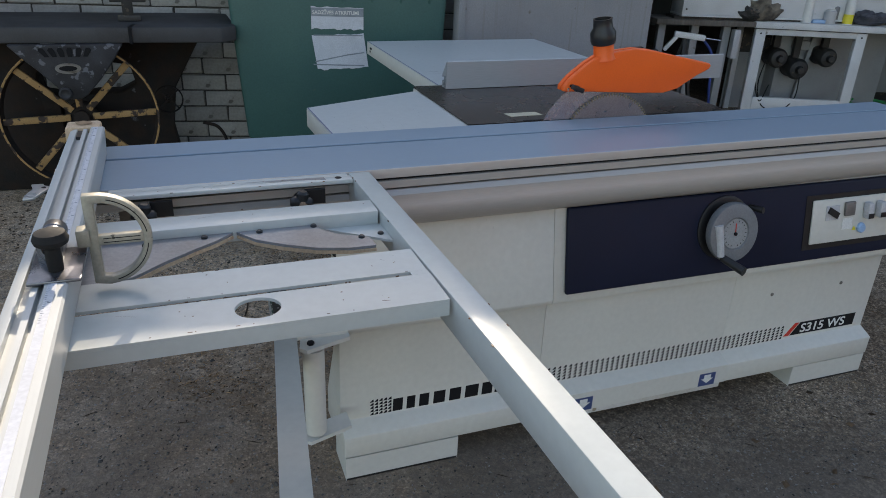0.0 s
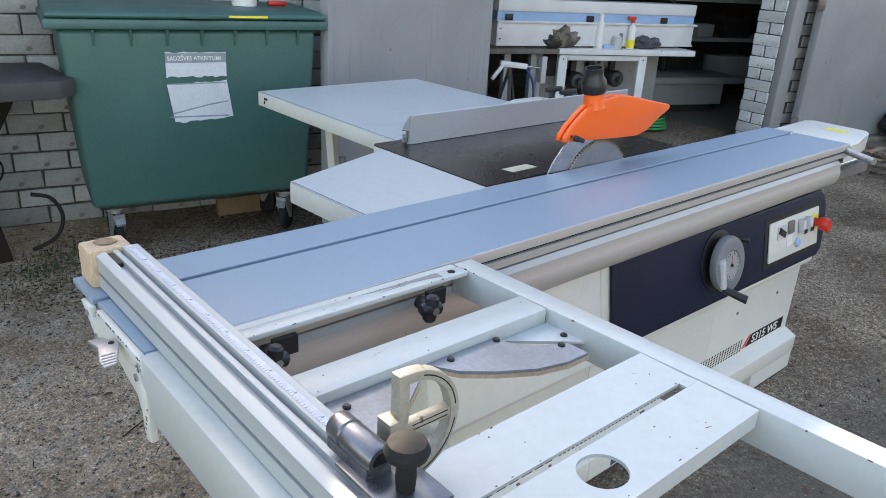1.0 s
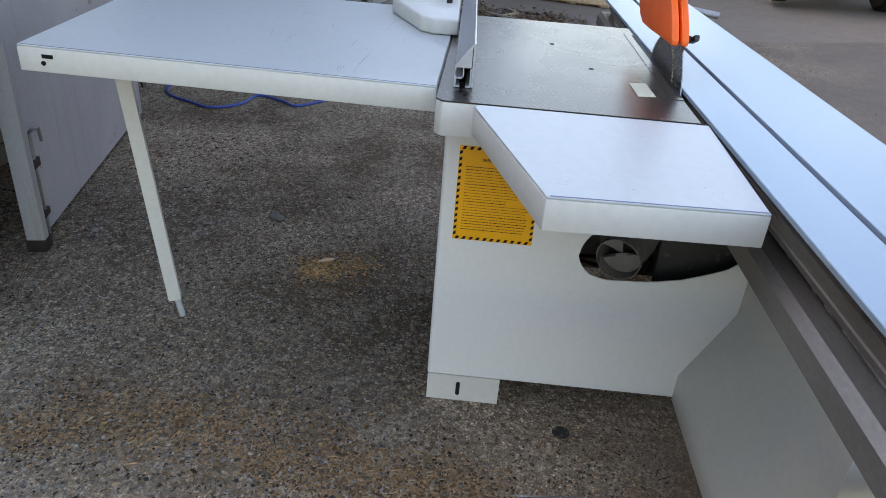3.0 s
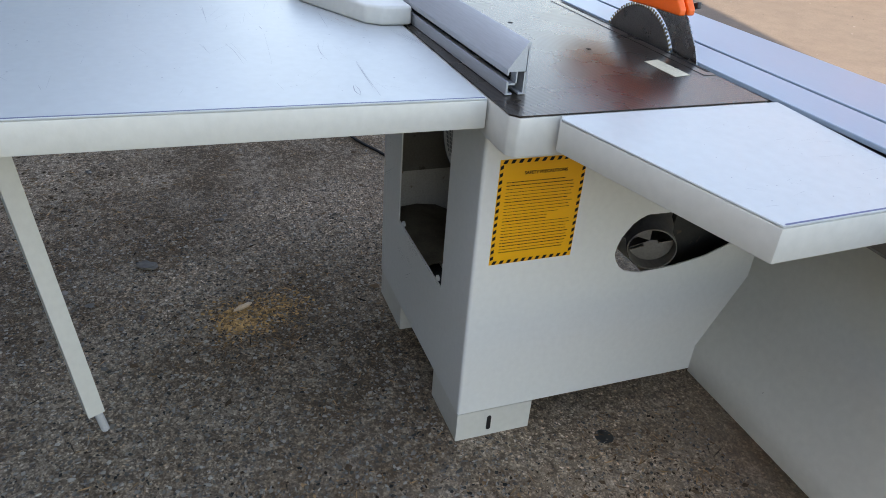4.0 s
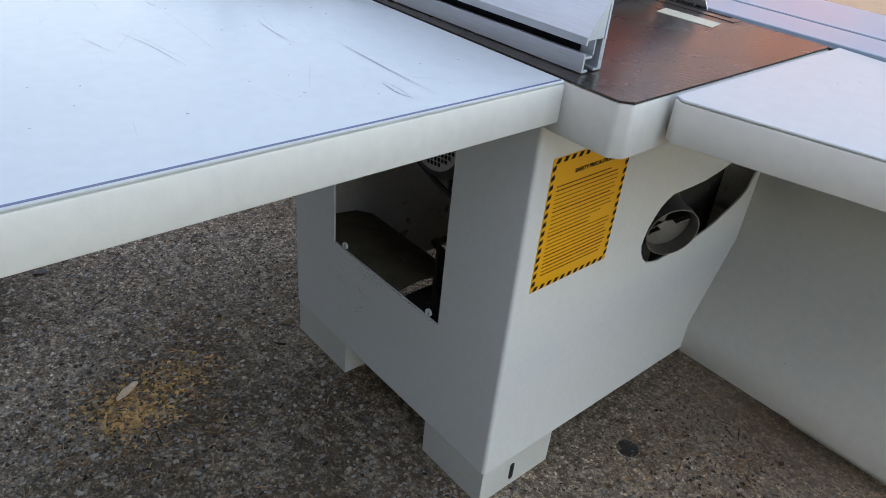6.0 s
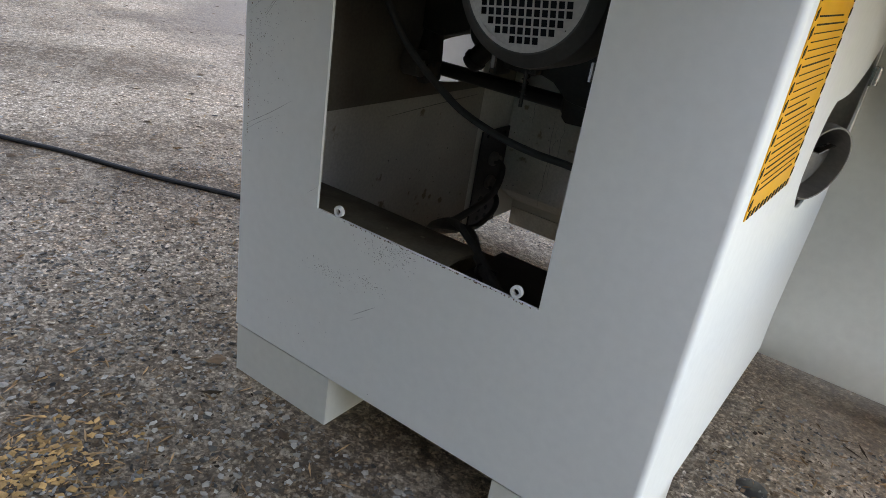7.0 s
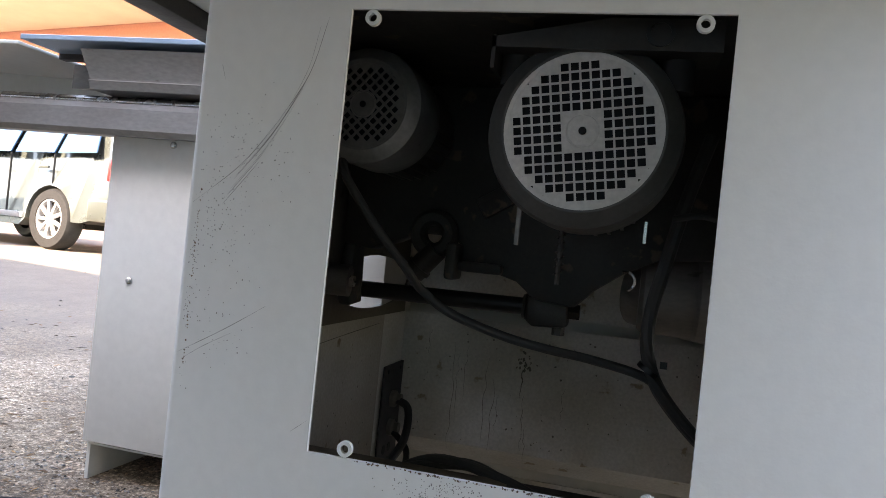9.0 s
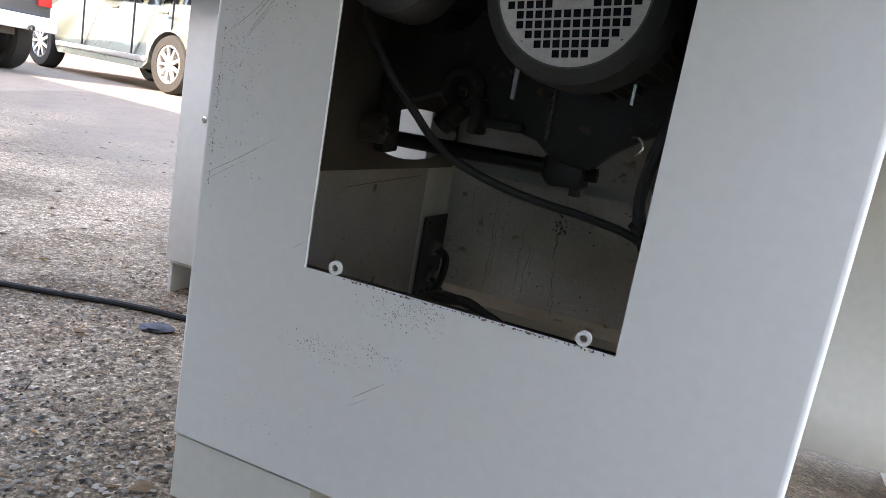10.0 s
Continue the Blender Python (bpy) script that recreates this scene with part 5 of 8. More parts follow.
# the rear table has settled: its outer corner stands a little high, the other one low
for ob in [rear] + list(rear.children):
    if ob.name.startswith("leg"):
        continue
    if "marks" not in ob.name and "patch" not in ob.name:
        cut = bmesh.new()
        cut.from_mesh(ob.data)
        for k in range(1, 12):
            for co, no in (((-0.37 + 0.078 * k, 0, 0), (1, 0, 0)), ((0, 0.42 + 0.086 * k, 0), (0, 1, 0))):
                bmesh.ops.bisect_plane(cut, geom=cut.verts[:] + cut.edges[:] + cut.faces[:], plane_co=co, plane_no=no)
        cut.to_mesh(ob.data)
        cut.free()
    for v in ob.data.vertices:
        x, y = v.co.x + 0.3, v.co.y - 0.4
        s, t = (x + 0.05) / 0.91, max(0.0, (y - 0.022) / 0.9)
        v.co.z += 0.017 * t * (1 - s) + 0.002 * t * s

for ob in [side] + list(side.children):  # the side table hangs a little
    for v in ob.data.vertices:
        v.co.z -= 0.011 * min(1.0, max(0.0, (-0.14 - v.co.x - 0.3) / 0.39))

# ---- base beam of the sliding table ----
bm = B()
prism(bm, [(-0.555, 0.695), (-0.545, 0.705), (-0.545, 0.745), (-0.56, 0.758), (-0.80, 0.758), (-0.80, 0.722), (-0.57, 0.695)], "x", -1.04, 1.74)
part("base_beam", bm, DUSTYGREY, saw, "dirty grey steel beam under the sliding table")
bm = B()
nose = [(-0.80, 0.822), (-0.868, 0.822), (-0.881, 0.812)] + [(-0.845 - 0.042 * math.cos(radians(a)), 0.772 + 0.048 * math.sin(radians(a))) for a in range(30, -91, -12)] + [(-0.80, 0.724)]
prism(bm, nose, "x", -1.02, 1.335)
nose_cover = part("rounded_cover", bm, TUBE, saw, "champagne aluminium rounded front cover")
for y in (-0.60, -0.77):
    bm = B()
    rod(bm, (-1.045, y, 0.768), (1.70, y, 0.768), 0.010, n=16)
    part("guide_bar", bm, STEEL, saw)
COVER = [(1.43, -0.53), (1.80, -0.515), (1.84, -0.54), (1.82, -0.76), (1.78, -0.785), (1.52, -0.838), (1.43, -0.838)]
bm = B()
prism(bm, COVER, "z", 0.854, 0.862)
soften(bm, 0.003)
cap = part("end_cover", bm, CREAM, saw, "white cover at the end of the sliding table")
bm = B()
inner_line = [(x - 0.006, y + 0.005) for x, y in COVER[2:]]
prism(bm, COVER[2:] + inner_line[::-1], "z", 0.800, 0.8538)
part("cover_skirt", bm, CREAM, cap)
bm = B()
prism(bm, [(1.68, -0.64), (1.67, -0.73), (1.72, -0.735), (1.73, -0.645)], "z", 0.8622, 0.863)
part("yellow_label", bm, LEMON, cap)

# ---- sliding table ----
car = thing("sliding_table", (0.1, -0.69, 0.778), "long anodised aluminium sliding table with a grooved top", "sliding table", m=None)
CT = 0.873
bm = B()
prism(bm, [(-1.162, -0.628), (1.42, -0.628), (1.42, -0.524), (-1.162, -0.524)], "z", CT - 0.01, CT)
soften(bm, 0.0012, 1)
part("inner_plate", bm, ALU, car)
bm = B()
prism(bm, [(-1.158, -0.8422), (1.42, -0.8422), (1.42, -0.6405), (-1.158, -0.6405)], "z", CT - 0.01, CT)
soften(bm, 0.0012, 1)
part("outer_plate", bm, ALU, car)
bm = B()
prism(bm, [(-1.14, -0.645), (1.418, -0.645), (1.418, -0.624), (-1.14, -0.624)], "z", CT - 0.022, CT - 0.0102)
part("clamp_slot", bm, DARKSTEEL, car, "dark clamping groove")
bm = B()
prism(bm, [(-0.531, CT - 0.0225), (-0.665, CT - 0.0225), (-0.665, 0.781), (-0.567, 0.781), (-0.560, 0.797), (-0.563, 0.799), (-0.563, 0.803)], "x", -1.09, 1.285)
prism(bm, [(-0.6652, CT - 0.0225), (-0.72, CT - 0.0225), (-0.72, CT - 0.0105), (-0.8315, CT - 0.0105), (-0.8315, 0.826), (-0.664, 0.800)], "x", -1.09, 1.415)
box(bm, -1.05, 1.28, -0.78, -0.666, 0.779, 0.80)
part("beam_body", bm, DUSTYGREY, car)
bm = B()
prism(bm, [(-0.8424, CT - 0.0006), (-0.8440, CT - 0.0010), (-0.8455, CT - 0.005), (-0.8455, CT - 0.022), (-0.832, CT - 0.022), (-0.832, CT - 0.0102), (-0.8424, CT - 0.0102)], "x", -1.10, 1.42)
part("front_lip", bm, TUBE, car)
bm = B()
prism(bm, [(-0.832, CT - 0.0225), (-0.8395, CT - 0.0225), (-0.8395, CT - 0.028), (-0.832, CT - 0.028)], "x", -1.10, 1.419)
part("front_groove", bm, INK, car)
bm = B()
prism(bm, [(-0.832, CT - 0.0285), (-0.8475, CT - 0.0285), (-0.8475, CT - 0.046), (-0.832, CT - 0.046)], "x", -1.10, 1.42)
part("lower_lip", bm, TUBE, car)
bm = B()
rod(bm, (1.395, -0.835, 0.852), (1.345, -0.96, 0.842), 0.0125, n=20)
part("push_handle", bm, ZINC, car, "aluminium push handle")
bm = B()
lathe(bm, (1.40, -0.634, CT - 0.012), (0, 0, 1), [(0.008, 0), (0.008, 0.012), (0.004, 0.018), (0, 0.018)], 12)
part("slot_stop", bm, STEEL, car)
# left end: cream end casting, lever
bm = B()
END = [(-0.592, 0.8625), (-0.634, 0.8625), (-0.636, 0.846), (-0.664, 0.846), (-0.668, 0.8718), (-0.862, 0.8718), (-0.862, 0.850), (-0.848, 0.846), (-0.848, 0.826), (-0.866, 0.822), (-0.868, 0.735), (-0.846, 0.732), (-0.842, 0.775), (-0.828, 0.800), (-0.79, 0.812), (-0.728, 0.832), (-0.707, 0.836), (-0.692, 0.826), (-0.687, 0.797), (-0.676, 0.794)]
prism(bm, END, "x", -1.170, -1.1585)
soften(bm, 0.0015)
endp = part("end_plate", bm, CREAM, car, "chipped cream end plate")
for y, z, r in ((-0.626, 0.852, 0.0055), (-0.662, 0.822, 0.0065), (-0.853, 0.857, 0.0065), (-0.838, 0.834, 0.006)):
    bm = B()
    lathe(bm, (-1.170, y, z), (-1, 0, 0), [(r, 0), (r, 0.003), (r * 0.6, 0.004), (r * 0.55, 0.0025), (0, 0.0025)], 14)
    part("screw", bm, STEEL, endp)
part("end_strip", box(B(), -1.158, -1.10, -0.862, -0.8467, 0.862, CT), ALU, endp)
edge_rnd = random.Random(23)
bm = B()
for (ya, za), (yb, zb), n in (((-0.668, 0.8715), (-0.862, 0.8715), 22), ((-0.592, 0.8625), (-0.676, 0.794), 7), ((-0.868, 0.80), (-0.846, 0.735), 6), ((-0.828, 0.800), (-0.842, 0.775), 4)):
    for _ in range(n):
        k = edge_rnd.random()
        y, z, l = ya + (yb - ya) * k, za + (zb - za) * k - 0.002, edge_rnd.uniform(0.001, 0.005)
        prism(bm, [(y - l, z + 0.0015), (y - l * 0.3, z - 0.001 * edge_rnd.random()), (y + l, z + 0.001), (y + 0.2 * l, z + 0.0025)], "x", -1.1706, -1.1695)
part("paint_chips", bm, BAREMETAL, endp, "rusty chips along the edges")["kind"] = "stuff"
bm = B()
LEVER = [(-1.208, -0.750), (-1.186, -0.751), (-1.182, -0.762), (-1.1735, -0.769), (-1.1735, -0.786), (-1.181, -0.804), (-1.194, -0.838), (-1.213, -0.840), (-1.213, -0.818), (-1.202, -0.779)]
prism(bm, LEVER, "z", 0.862, 0.867)
soften(bm, 0.0015)
lever = part("lock_lever", bm, ZINC, endp, "cast aluminium locking lever")
for k in range(4):
    bm = B()
    y = -0.808 - 0.008 * k
    box(bm, -1.207 - 0.002 * k, -1.187 - 0.002 * k, y - 0.002, y, 0.867, 0.8682)
    part("lever_rib", bm, ZINC, lever)
bm = B()
rod(bm, (-1.182, -0.777, 0.855), (-1.182, -0.777, 0.8678), 0.0045, n=12)
part("lever_pin", bm, INK, lever)
for y0, y1 in ((-0.8475, -0.8445),):
    bm = B()
    box(bm, -1.1703, -1.160, y0, y1, 0.848, 0.8615)
    part("end_gap", bm, INK, endp)

PIVOT = Matrix.Translation((0.0, -0.65, CT))
ASKEW = PIVOT @ Matrix.Rotation(0.014, 4, "Z") @ PIVOT.inverted()  # the carriage stands a little out of square
car.matrix_world = ASKEW @ car.matrix_world
cap.matrix_basis = Matrix.Translation((-0.3, 0.4, 0)) @ ASKEW @ Matrix.Translation((0.3, -0.4, 0))
nose_cover.matrix_basis = Matrix.Translation((-0.3, 0.422, 0)) @ ASKEW @ Matrix.Translation((0.3, -0.4, 0))

# ---- outrigger table ----
out = thing("outrigger_table", (-0.8, -1.4, 0.8), "chipped cream steel outrigger frame with a slot and round hole", "outrigger")
OT = 0.874


def outbar(name, x0, x1, y0, y1, z0, label=""):
    bm = B()
    box(bm, x0, x1, y0, y1, z0, OT)
    soften(bm, 0.0025)
    return part(name, bm, FRAME, out, label)


bm = B()  # the arm stands a little askew
prism(bm, [(-0.5645, -0.862), (-0.5175, -0.862), (-0.4865, -2.10), (-0.5275, -2.10)], "z", 0.812, OT)
soften(bm, 0.0025)
part("long_arm", bm, FRAME, out)
outbar("left_beam", -1.165, -1.115, -2.10, -0.866, 0.778)
outbar("cross_bar", -1.1145, -0.5645, -0.905, -0.876, 0.864)
outbar("cross_bar", -1.1145, -0.5605, -1.100, -1.036, 0.838)
outbar("front_bar", -1.1145, -0.5295, -2.10, -2.04, 0.825)
bm = B()
box(bm, -1.1145, -0.5545, -1.373, -1.293, OT - 0.005, OT)
box(bm, -1.1145, -0.5545, -1.293, -1.2875, 0.838, OT)
part("inner_plate", bm, FRAME, out, "cream plate beside the slot")
bm = B()
hole_plate(bm, "z", OT - 0.005, OT, (-1.1145, -0.5525, -1.478, -1.386), [(-0.829 + 0.033 * math.cos(a), -1.427 + 0.0305 * math.sin(a)) for a in [2 * math.pi * i / 40 for i in range(40)]], (-0.829, -1.425), 72)
box(bm, -1.1145, -0.5525, -1.478, -1.4725, 0.846, OT - 0.0052)
box(bm, -0.583, -0.5535, -1.3858, -1.3732, OT - 0.005, OT)
part("slotted_plate", bm, FRAME, out, "cream plate with a round hole")
bm = B()
box(bm, -1.055, -0.57, -0.876, -0.861, 0.855, OT - 0.0006)
part("flange", bm, FRAME, out)
MITRE = ([(-0.83, -1.1015), (-0.688, -1.1015), (-0.676, -1.13), (-0.652, -1.158), (-0.60, -1.183), (-0.598, -1.222), (-0.645, -1.222), (-0.70, -1.208), (-0.755, -1.178), (-0.80, -1.145)], [(-0.836, -1.1015), (-1.08, -1.1015), (-1.08, -1.285), (-1.0, -1.243), (-0.955, -1.20), (-0.905, -1.16), (-0.865, -1.13)])
BOLTS = ([(-0.615, -1.182), (-0.69, -1.110), (-0.79, -1.113)], [(-0.887, -1.115), (-0.985, -1.125)])
for pts, bolts in zip(MITRE, BOLTS):
    bm = B()
    prism(bm, pts, "z", 0.853, 0.858)
    mp = part("mitre_plate", bm, MITRE_GREY, out, "stained curved aluminium mitre plate")
    bm = B()
    prism(bm, [(x, y - 0.003) for x, y in pts], "z", 0.847, 0.8525)
    part("plate_backing", bm, BEECH, mp)
    for x, y in bolts:
        bm = B()
        lathe(bm, (x, y, 0.858), (0, 0, 1), [(0.006, 0), (0.006, 0.0025), (0.004, 0.0045), (0, 0.0045)], 14)
        part("bolt", bm, BLACK, mp)
bm = B()
prism(bm, [(-0.556, -1.1005), (-0.67, -1.1005), (-0.556, -1.185)], "z", 0.842, 0.847)
gusset = part("gusset", bm, FRAME, out)
part("bolt", lathe(B(), (-0.57, -1.15, 0.847), (0, 0, 1), [(0.006, 0), (0.006, 0.0025), (0.004, 0.0045), (0, 0.0045)], 14), BLACK, gusset)
for x in (-0.683, -0.992):
    knob = part("clamp_knob", rod(B(), (x, -0.906, 0.842), (x, -0.932, 0.842), 0.0125, n=18), BLACK, out, "black clamping knob")
    for dx, dz in ((0.004, 0.026), (0.024, -0.004)):  # crossed wings
        way = Vector((dx, 0, dz))
        bm, l = B(), way.length
        lathe(bm, Vector((x, -0.938, 0.842)) - way, way, [(0, 0), (0.008, 0.001), (0.0125, 0.006), (0.0135, l), (0.0125, 2 * l - 0.006), (0.008, 2 * l - 0.001), (0, 2 * l)], 18)
        part("knob_wing", bm, BLACK, knob)
    part("knob_nut", lathe(B(), (x, -0.951, 0.842), (0, -1, 0), [(0.008, 0), (0.008, 0.003), (0, 0.003)], 6), STEEL, knob)
    bm = B()
    box(bm, x + 0.012, x + 0.055, -0.915, -0.9055, 0.828, 0.860)
    part("clamp_block", bm, BLACK, out)
bm = B()
lathe(bm, (-0.594, -0.889, OT), (0, 0, 1), [(0.0085, -0.002), (0.0075, 0.0006), (0, 0.0006)], 14)
part("bolt_hole", bm, INK, out)
# chipped paint along the edges
chip_rnd = random.Random(14)
bm = B()
EDGES = [((-0.563, -0.88), (-0.560, -1.02), 14), ((-0.558, -1.1), (-0.554, -1.28), 12), ((-0.548, -1.475), (-0.53, -2.02), 20), ((-0.518, -0.88), (-0.489, -2.02), 30), ((-1.04, -0.905), (-0.57, -0.905), 34), ((-1.04, -0.876), (-0.57, -0.876), 14), ((-1.04, -1.03), (-0.57, -1.03), 12), ((-1.04, -1.092), (-0.57, -1.092), 16), ((-1.04, -1.2885), (-0.57, -1.2885), 21), ((-1.04, -1.3705), (-0.58, -1.3705), 30), ((-1.04, -1.3825), (-0.58, -1.3825), 40), ((-1.04, -1.4715), (-0.57, -1.4715), 49), ((-1.125, -0.87), (-1.125, -2.0), 30)]
for (xa, ya), (xb, yb), n in EDGES:
    for _ in range(n // 7):
        k = chip_rnd.random()
        x, y, l, w = xa + (xb - xa) * k, ya + (yb - ya) * k, chip_rnd.uniform(0.0006, 0.0035), chip_rnd.uniform(0.0006, 0.0011)
        dx, dy = (l, w) if abs(xb - xa) > abs(yb - ya) else (w, l)
        box(bm, x - dx, x + dx, y - dy, y + dy, OT - chip_rnd.uniform(0.0008, 0.0025), OT + 0.0003)
part("paint_chips", bm, BAREMETAL, out, "dark chips where the paint has gone")["kind"] = "stuff"
marks("scratch_marks", out, lambda u, v: (u, v, OT + 0.0004), [([(-0.652, -1.455), (-0.64, -1.458)], 0.0022), ([(-0.60, -1.335), (-0.595, -1.33)], 0.0016), ([(-1.02, -1.40), (-0.99, -1.41)], 0.0006), ([(-0.76, -0.889), (-0.70, -0.8885)], 0.0016), ([(-0.9, -1.06), (-0.86, -1.05)], 0.0006)], [(chip_rnd.uniform(-1.03, -0.58), chip_rnd.choice((-1.43, -1.32, -1.06, -0.89)) + chip_rnd.uniform(-0.02, 0.02), chip_rnd.uniform(0.0005, 0.0022)) for _ in range(26)], BAREMETAL, "dark paint chips", 6)
marks("worn_label", out, lambda u, v: (u, v, OT + 0.0006), [([(-0.823, -0.876), (-0.819, -0.892)], 0.0012), ([(-0.819, -0.892), (-0.853, -0.895)], 0.001), ([(-0.853, -0.895), (-0.858, -0.877)], 0.0012), ([(-0.858, -0.877), (-0.84, -0.875)], 0.001)], [(chip_rnd.uniform(-0.855, -0.822), chip_rnd.uniform(-0.894, -0.877), chip_rnd.uniform(0.0004, 0.0013)) for _ in range(34)], TAPE, "torn remains of a paper label", 9)
# thin blue-grey three-cornered patch laid on the cross bar
part("bare_patch", prism(B(), [(-0.624, -0.880), (-0.622, -0.897), (-0.648, -0.892), (-0.681, -0.887), (-0.725, -0.884), (-0.79, -0.879), (-0.705, -0.878)], "z", OT + 0.0001, OT + 0.0007), MITRE_GREY, out, "flat blue-grey three-cornered patch on the cross bar")
marks("rust_chips", out, lambda u, v: (u, v, OT + 0.0010), (), [(-0.71, -0.8805, 0.0035), (-0.714, -0.883, 0.002), (-0.753, -0.881, 0.0025)], BAREMETAL, "rusty chips", 10)
# swinging support
sup = thing("support_arm", (-0.66, -0.9, 0.2), "cream swinging support arm hinged to the saw cabinet", "support arm")
bm = B()
rod(bm, (-0.665, -0.90, 0.215), (-0.665, -0.90, 0.458), 0.026, n=24)
part("hinge_post", bm, CREAM, sup)
for z in (0.465, 0.20):
    bm = B()
    prism(bm, [(-0.70, -0.92), (-0.685, -0.935), (-0.575, -0.90), (-0.575, -0.84), (-0.69, -0.875)], "z", z, z + 0.01)
    if z > 0.4:
        box(bm, -0.70, -0.578, -0.885, -0.88, z + 0.01, z + 0.035)
    part("hinge_bracket", bm, CREAM, sup)
bm = B()
bar_between(bm, (-0.725, -0.87, 0.455), (-0.86, -2.02, 0.60), 0.052, 0.05)
part("arm_tube", bm, CREAM, sup)
T0, T1 = Vector((-0.672, -0.20, 0.318)), Vector((-0.722, -0.868, 0.4425))  # tail of the arm behind its hinge
tail = part("arm_tail", soften(bar_between(B(), T0, T1, 0.05, 0.072), 0.002), GREYMACH, sup, "dull grey extruded rail with a grimy black top")
lift = Vector((0, 0.006, 0.0363))
part("grimy_top", bar_between(B(), T0 + lift + (T1 - T0) * 0.004, T1 + lift, 0.040, 0.0022), OIL, tail, "black grease along the top")
for o in (-0.0225, 0.0225):
    part("bright_edge", bar_between(B(), T0 + lift + Vector((o, 0, 0.0006)), T1 + lift + Vector((o, 0, 0.0006)), 0.0045, 0.003), STEEL, tail)
part("rail_groove", bar_between(B(), T0 + (T1 - T0) * 0.05, T1, 0.0508, 0.005), INK, tail)
greasy = random.Random(41)
bm = B()
for _ in range(26):
    k, o, l = greasy.uniform(0.15, 0.7), greasy.uniform(-0.014, 0.014), greasy.uniform(0.004, 0.016)
    p = T0 + (T1 - T0) * k + lift + Vector((o, 0, 0.0012))
    bar_between(bm, p, p + (T1 - T0).normalized() * l, greasy.uniform(0.002, 0.006), 0.0006)
part("worn_spots", bm, ZINC, tail, "bare patches worn through the grease")["kind"] = "stuff"
bm = B()
bar_between(bm, (-0.855, -2.0, 0.60), (-0.857, -2.01, 0.81), 0.05, 0.05)
part("arm_head", bm, CREAM, sup)
bm = B()
lathe(bm, (-0.672, -0.909, 0.475), (0, 0, 1), [(0.009, 0), (0.009, 0.006), (0, 0.007)], 6)
part("pivot_bolt", bm, INK, sup)

# ---- crosscut fence on the outrigger ----
fence = thing("crosscut_fence", (-1.06, -1.3, 0.882), "extruded aluminium crosscut fence with a scale and flip stop", "fence")
F0, F1 = -2.08, -0.607
bm = B()
prism(bm, [(-1.093, 0.8825), (-1.093, 0.905), (-1.088, 0.905), (-1.088, 0.912), (-1.093, 0.912), (-1.093, 0.938), (-1.084, 0.942), (-1.078, 0.942), (-1.078, 0.932), (-1.066, 0.932), (-1.066, 0.942), (-1.058, 0.942), (-1.058, 0.932), (-1.050, 0.932), (-1.050, 0.946), (-1.025, 0.946), (-1.022, 0.943), (-1.026, 0.8825)], "y", F0, F1)
part("extrusion", bm, ALU_Y, fence)
bm = B()
box(bm, -1.0455, -1.035, F0, F1 - 0.002, 0.9462, 0.9467)
strip = part("scale_strip", bm, RULE, fence, "pale measuring scale")
bm = B()
y, i = F1 - 0.015, 0
while y > -1.52:
    box(bm, -1.0452, -1.0452 + (0.006 if i % 10 == 0 else 0.0045 if i % 5 == 0 else 0.003), y - 0.0005, y, 0.9467, 0.9470)
    if i % 10 == 0:
        box(bm, -1.0405, -1.0365, y - 0.0045, y - 0.002, 0.9467, 0.9470)
    y -= 0.006
    i += 1
ticks = part("scale_marks", bm, PRINT, strip)
ticks["kind"] = "stuff"
bm = B()
box(bm, -1.089, -1.0795, F0, F1 - 0.002, 0.906, 0.9115)
part("side_groove", bm, DARKSTEEL, fence)
bm = B()
box(bm, -1.0775, -1.0665, -0.66, F1 - 0.001, 0.930, 0.9385)
part("slot_nut", bm, BLACK, fence)
stop = part("flip_stop", (lambda b: (box(b, -1.072, -1.006, -1.41, -1.30, 0.9445, 0.9495), soften(b, 0.002), b)[2])(B()), STOPSTEEL, fence, "cast flip stop with a black knob")
bm = B()
lathe(bm, (-1.048, -1.27, 0.968), (0, -1, 0), [(0, 0), (0.0145, 0), (0.0165, 0.003), (0.0165, 0.022), (0.015, 0.024), (0.015, 0.026), (0.0165, 0.028), (0.0165, 0.074), (0.0145, 0.077), (0.0095, 0.077), (0.0085, 0.06), (0, 0.06)], 26)
box(bm, -1.064, -1.034, -1.345, -1.275, 0.9495, 0.962)
part("stop_mount", bm, STOPSTEEL, stop)
bm = B()
DX, DZ, DY = -0.987, 0.960, -1.308
o = [(DX - 0.016, DZ - 0.066)] + arc(DX, DZ, 0.07, -85, 85, 18) + [(DX - 0.016, DZ + 0.07)]
i = [(DX - 0.002, DZ - 0.055)] + arc(DX, DZ, 0.058, -80, 80, 18) + [(DX - 0.002, DZ + 0.057)]
ringed(bm, o, i, "y", DY - 0.008, DY + 0.008)
box(bm, DX - 0.004, DX + 0.060, DY - 0.006, DY + 0.006, DZ - 0.0075, DZ + 0.0075)
box(bm, DX - 0.03, DX - 0.012, DY - 0.012, DY + 0.012, DZ - 0.006, DZ + 0.02)
soften(bm, 0.002)
arm = part("stop_arc", bm, DULLCAST, stop, "half-round cast aluminium stop arm")
for y0, y1 in ((DY - 0.0064, DY - 0.0055), (DY + 0.0055, DY + 0.0064)):  # sunk lines along the casting
    for z in (DZ - 0.003, DZ + 0.003):
        part("sunk_line", box(B(), DX + 0.004, DX + 0.054, y0, y1, z - 0.0006, z + 0.0006), INK, arm)
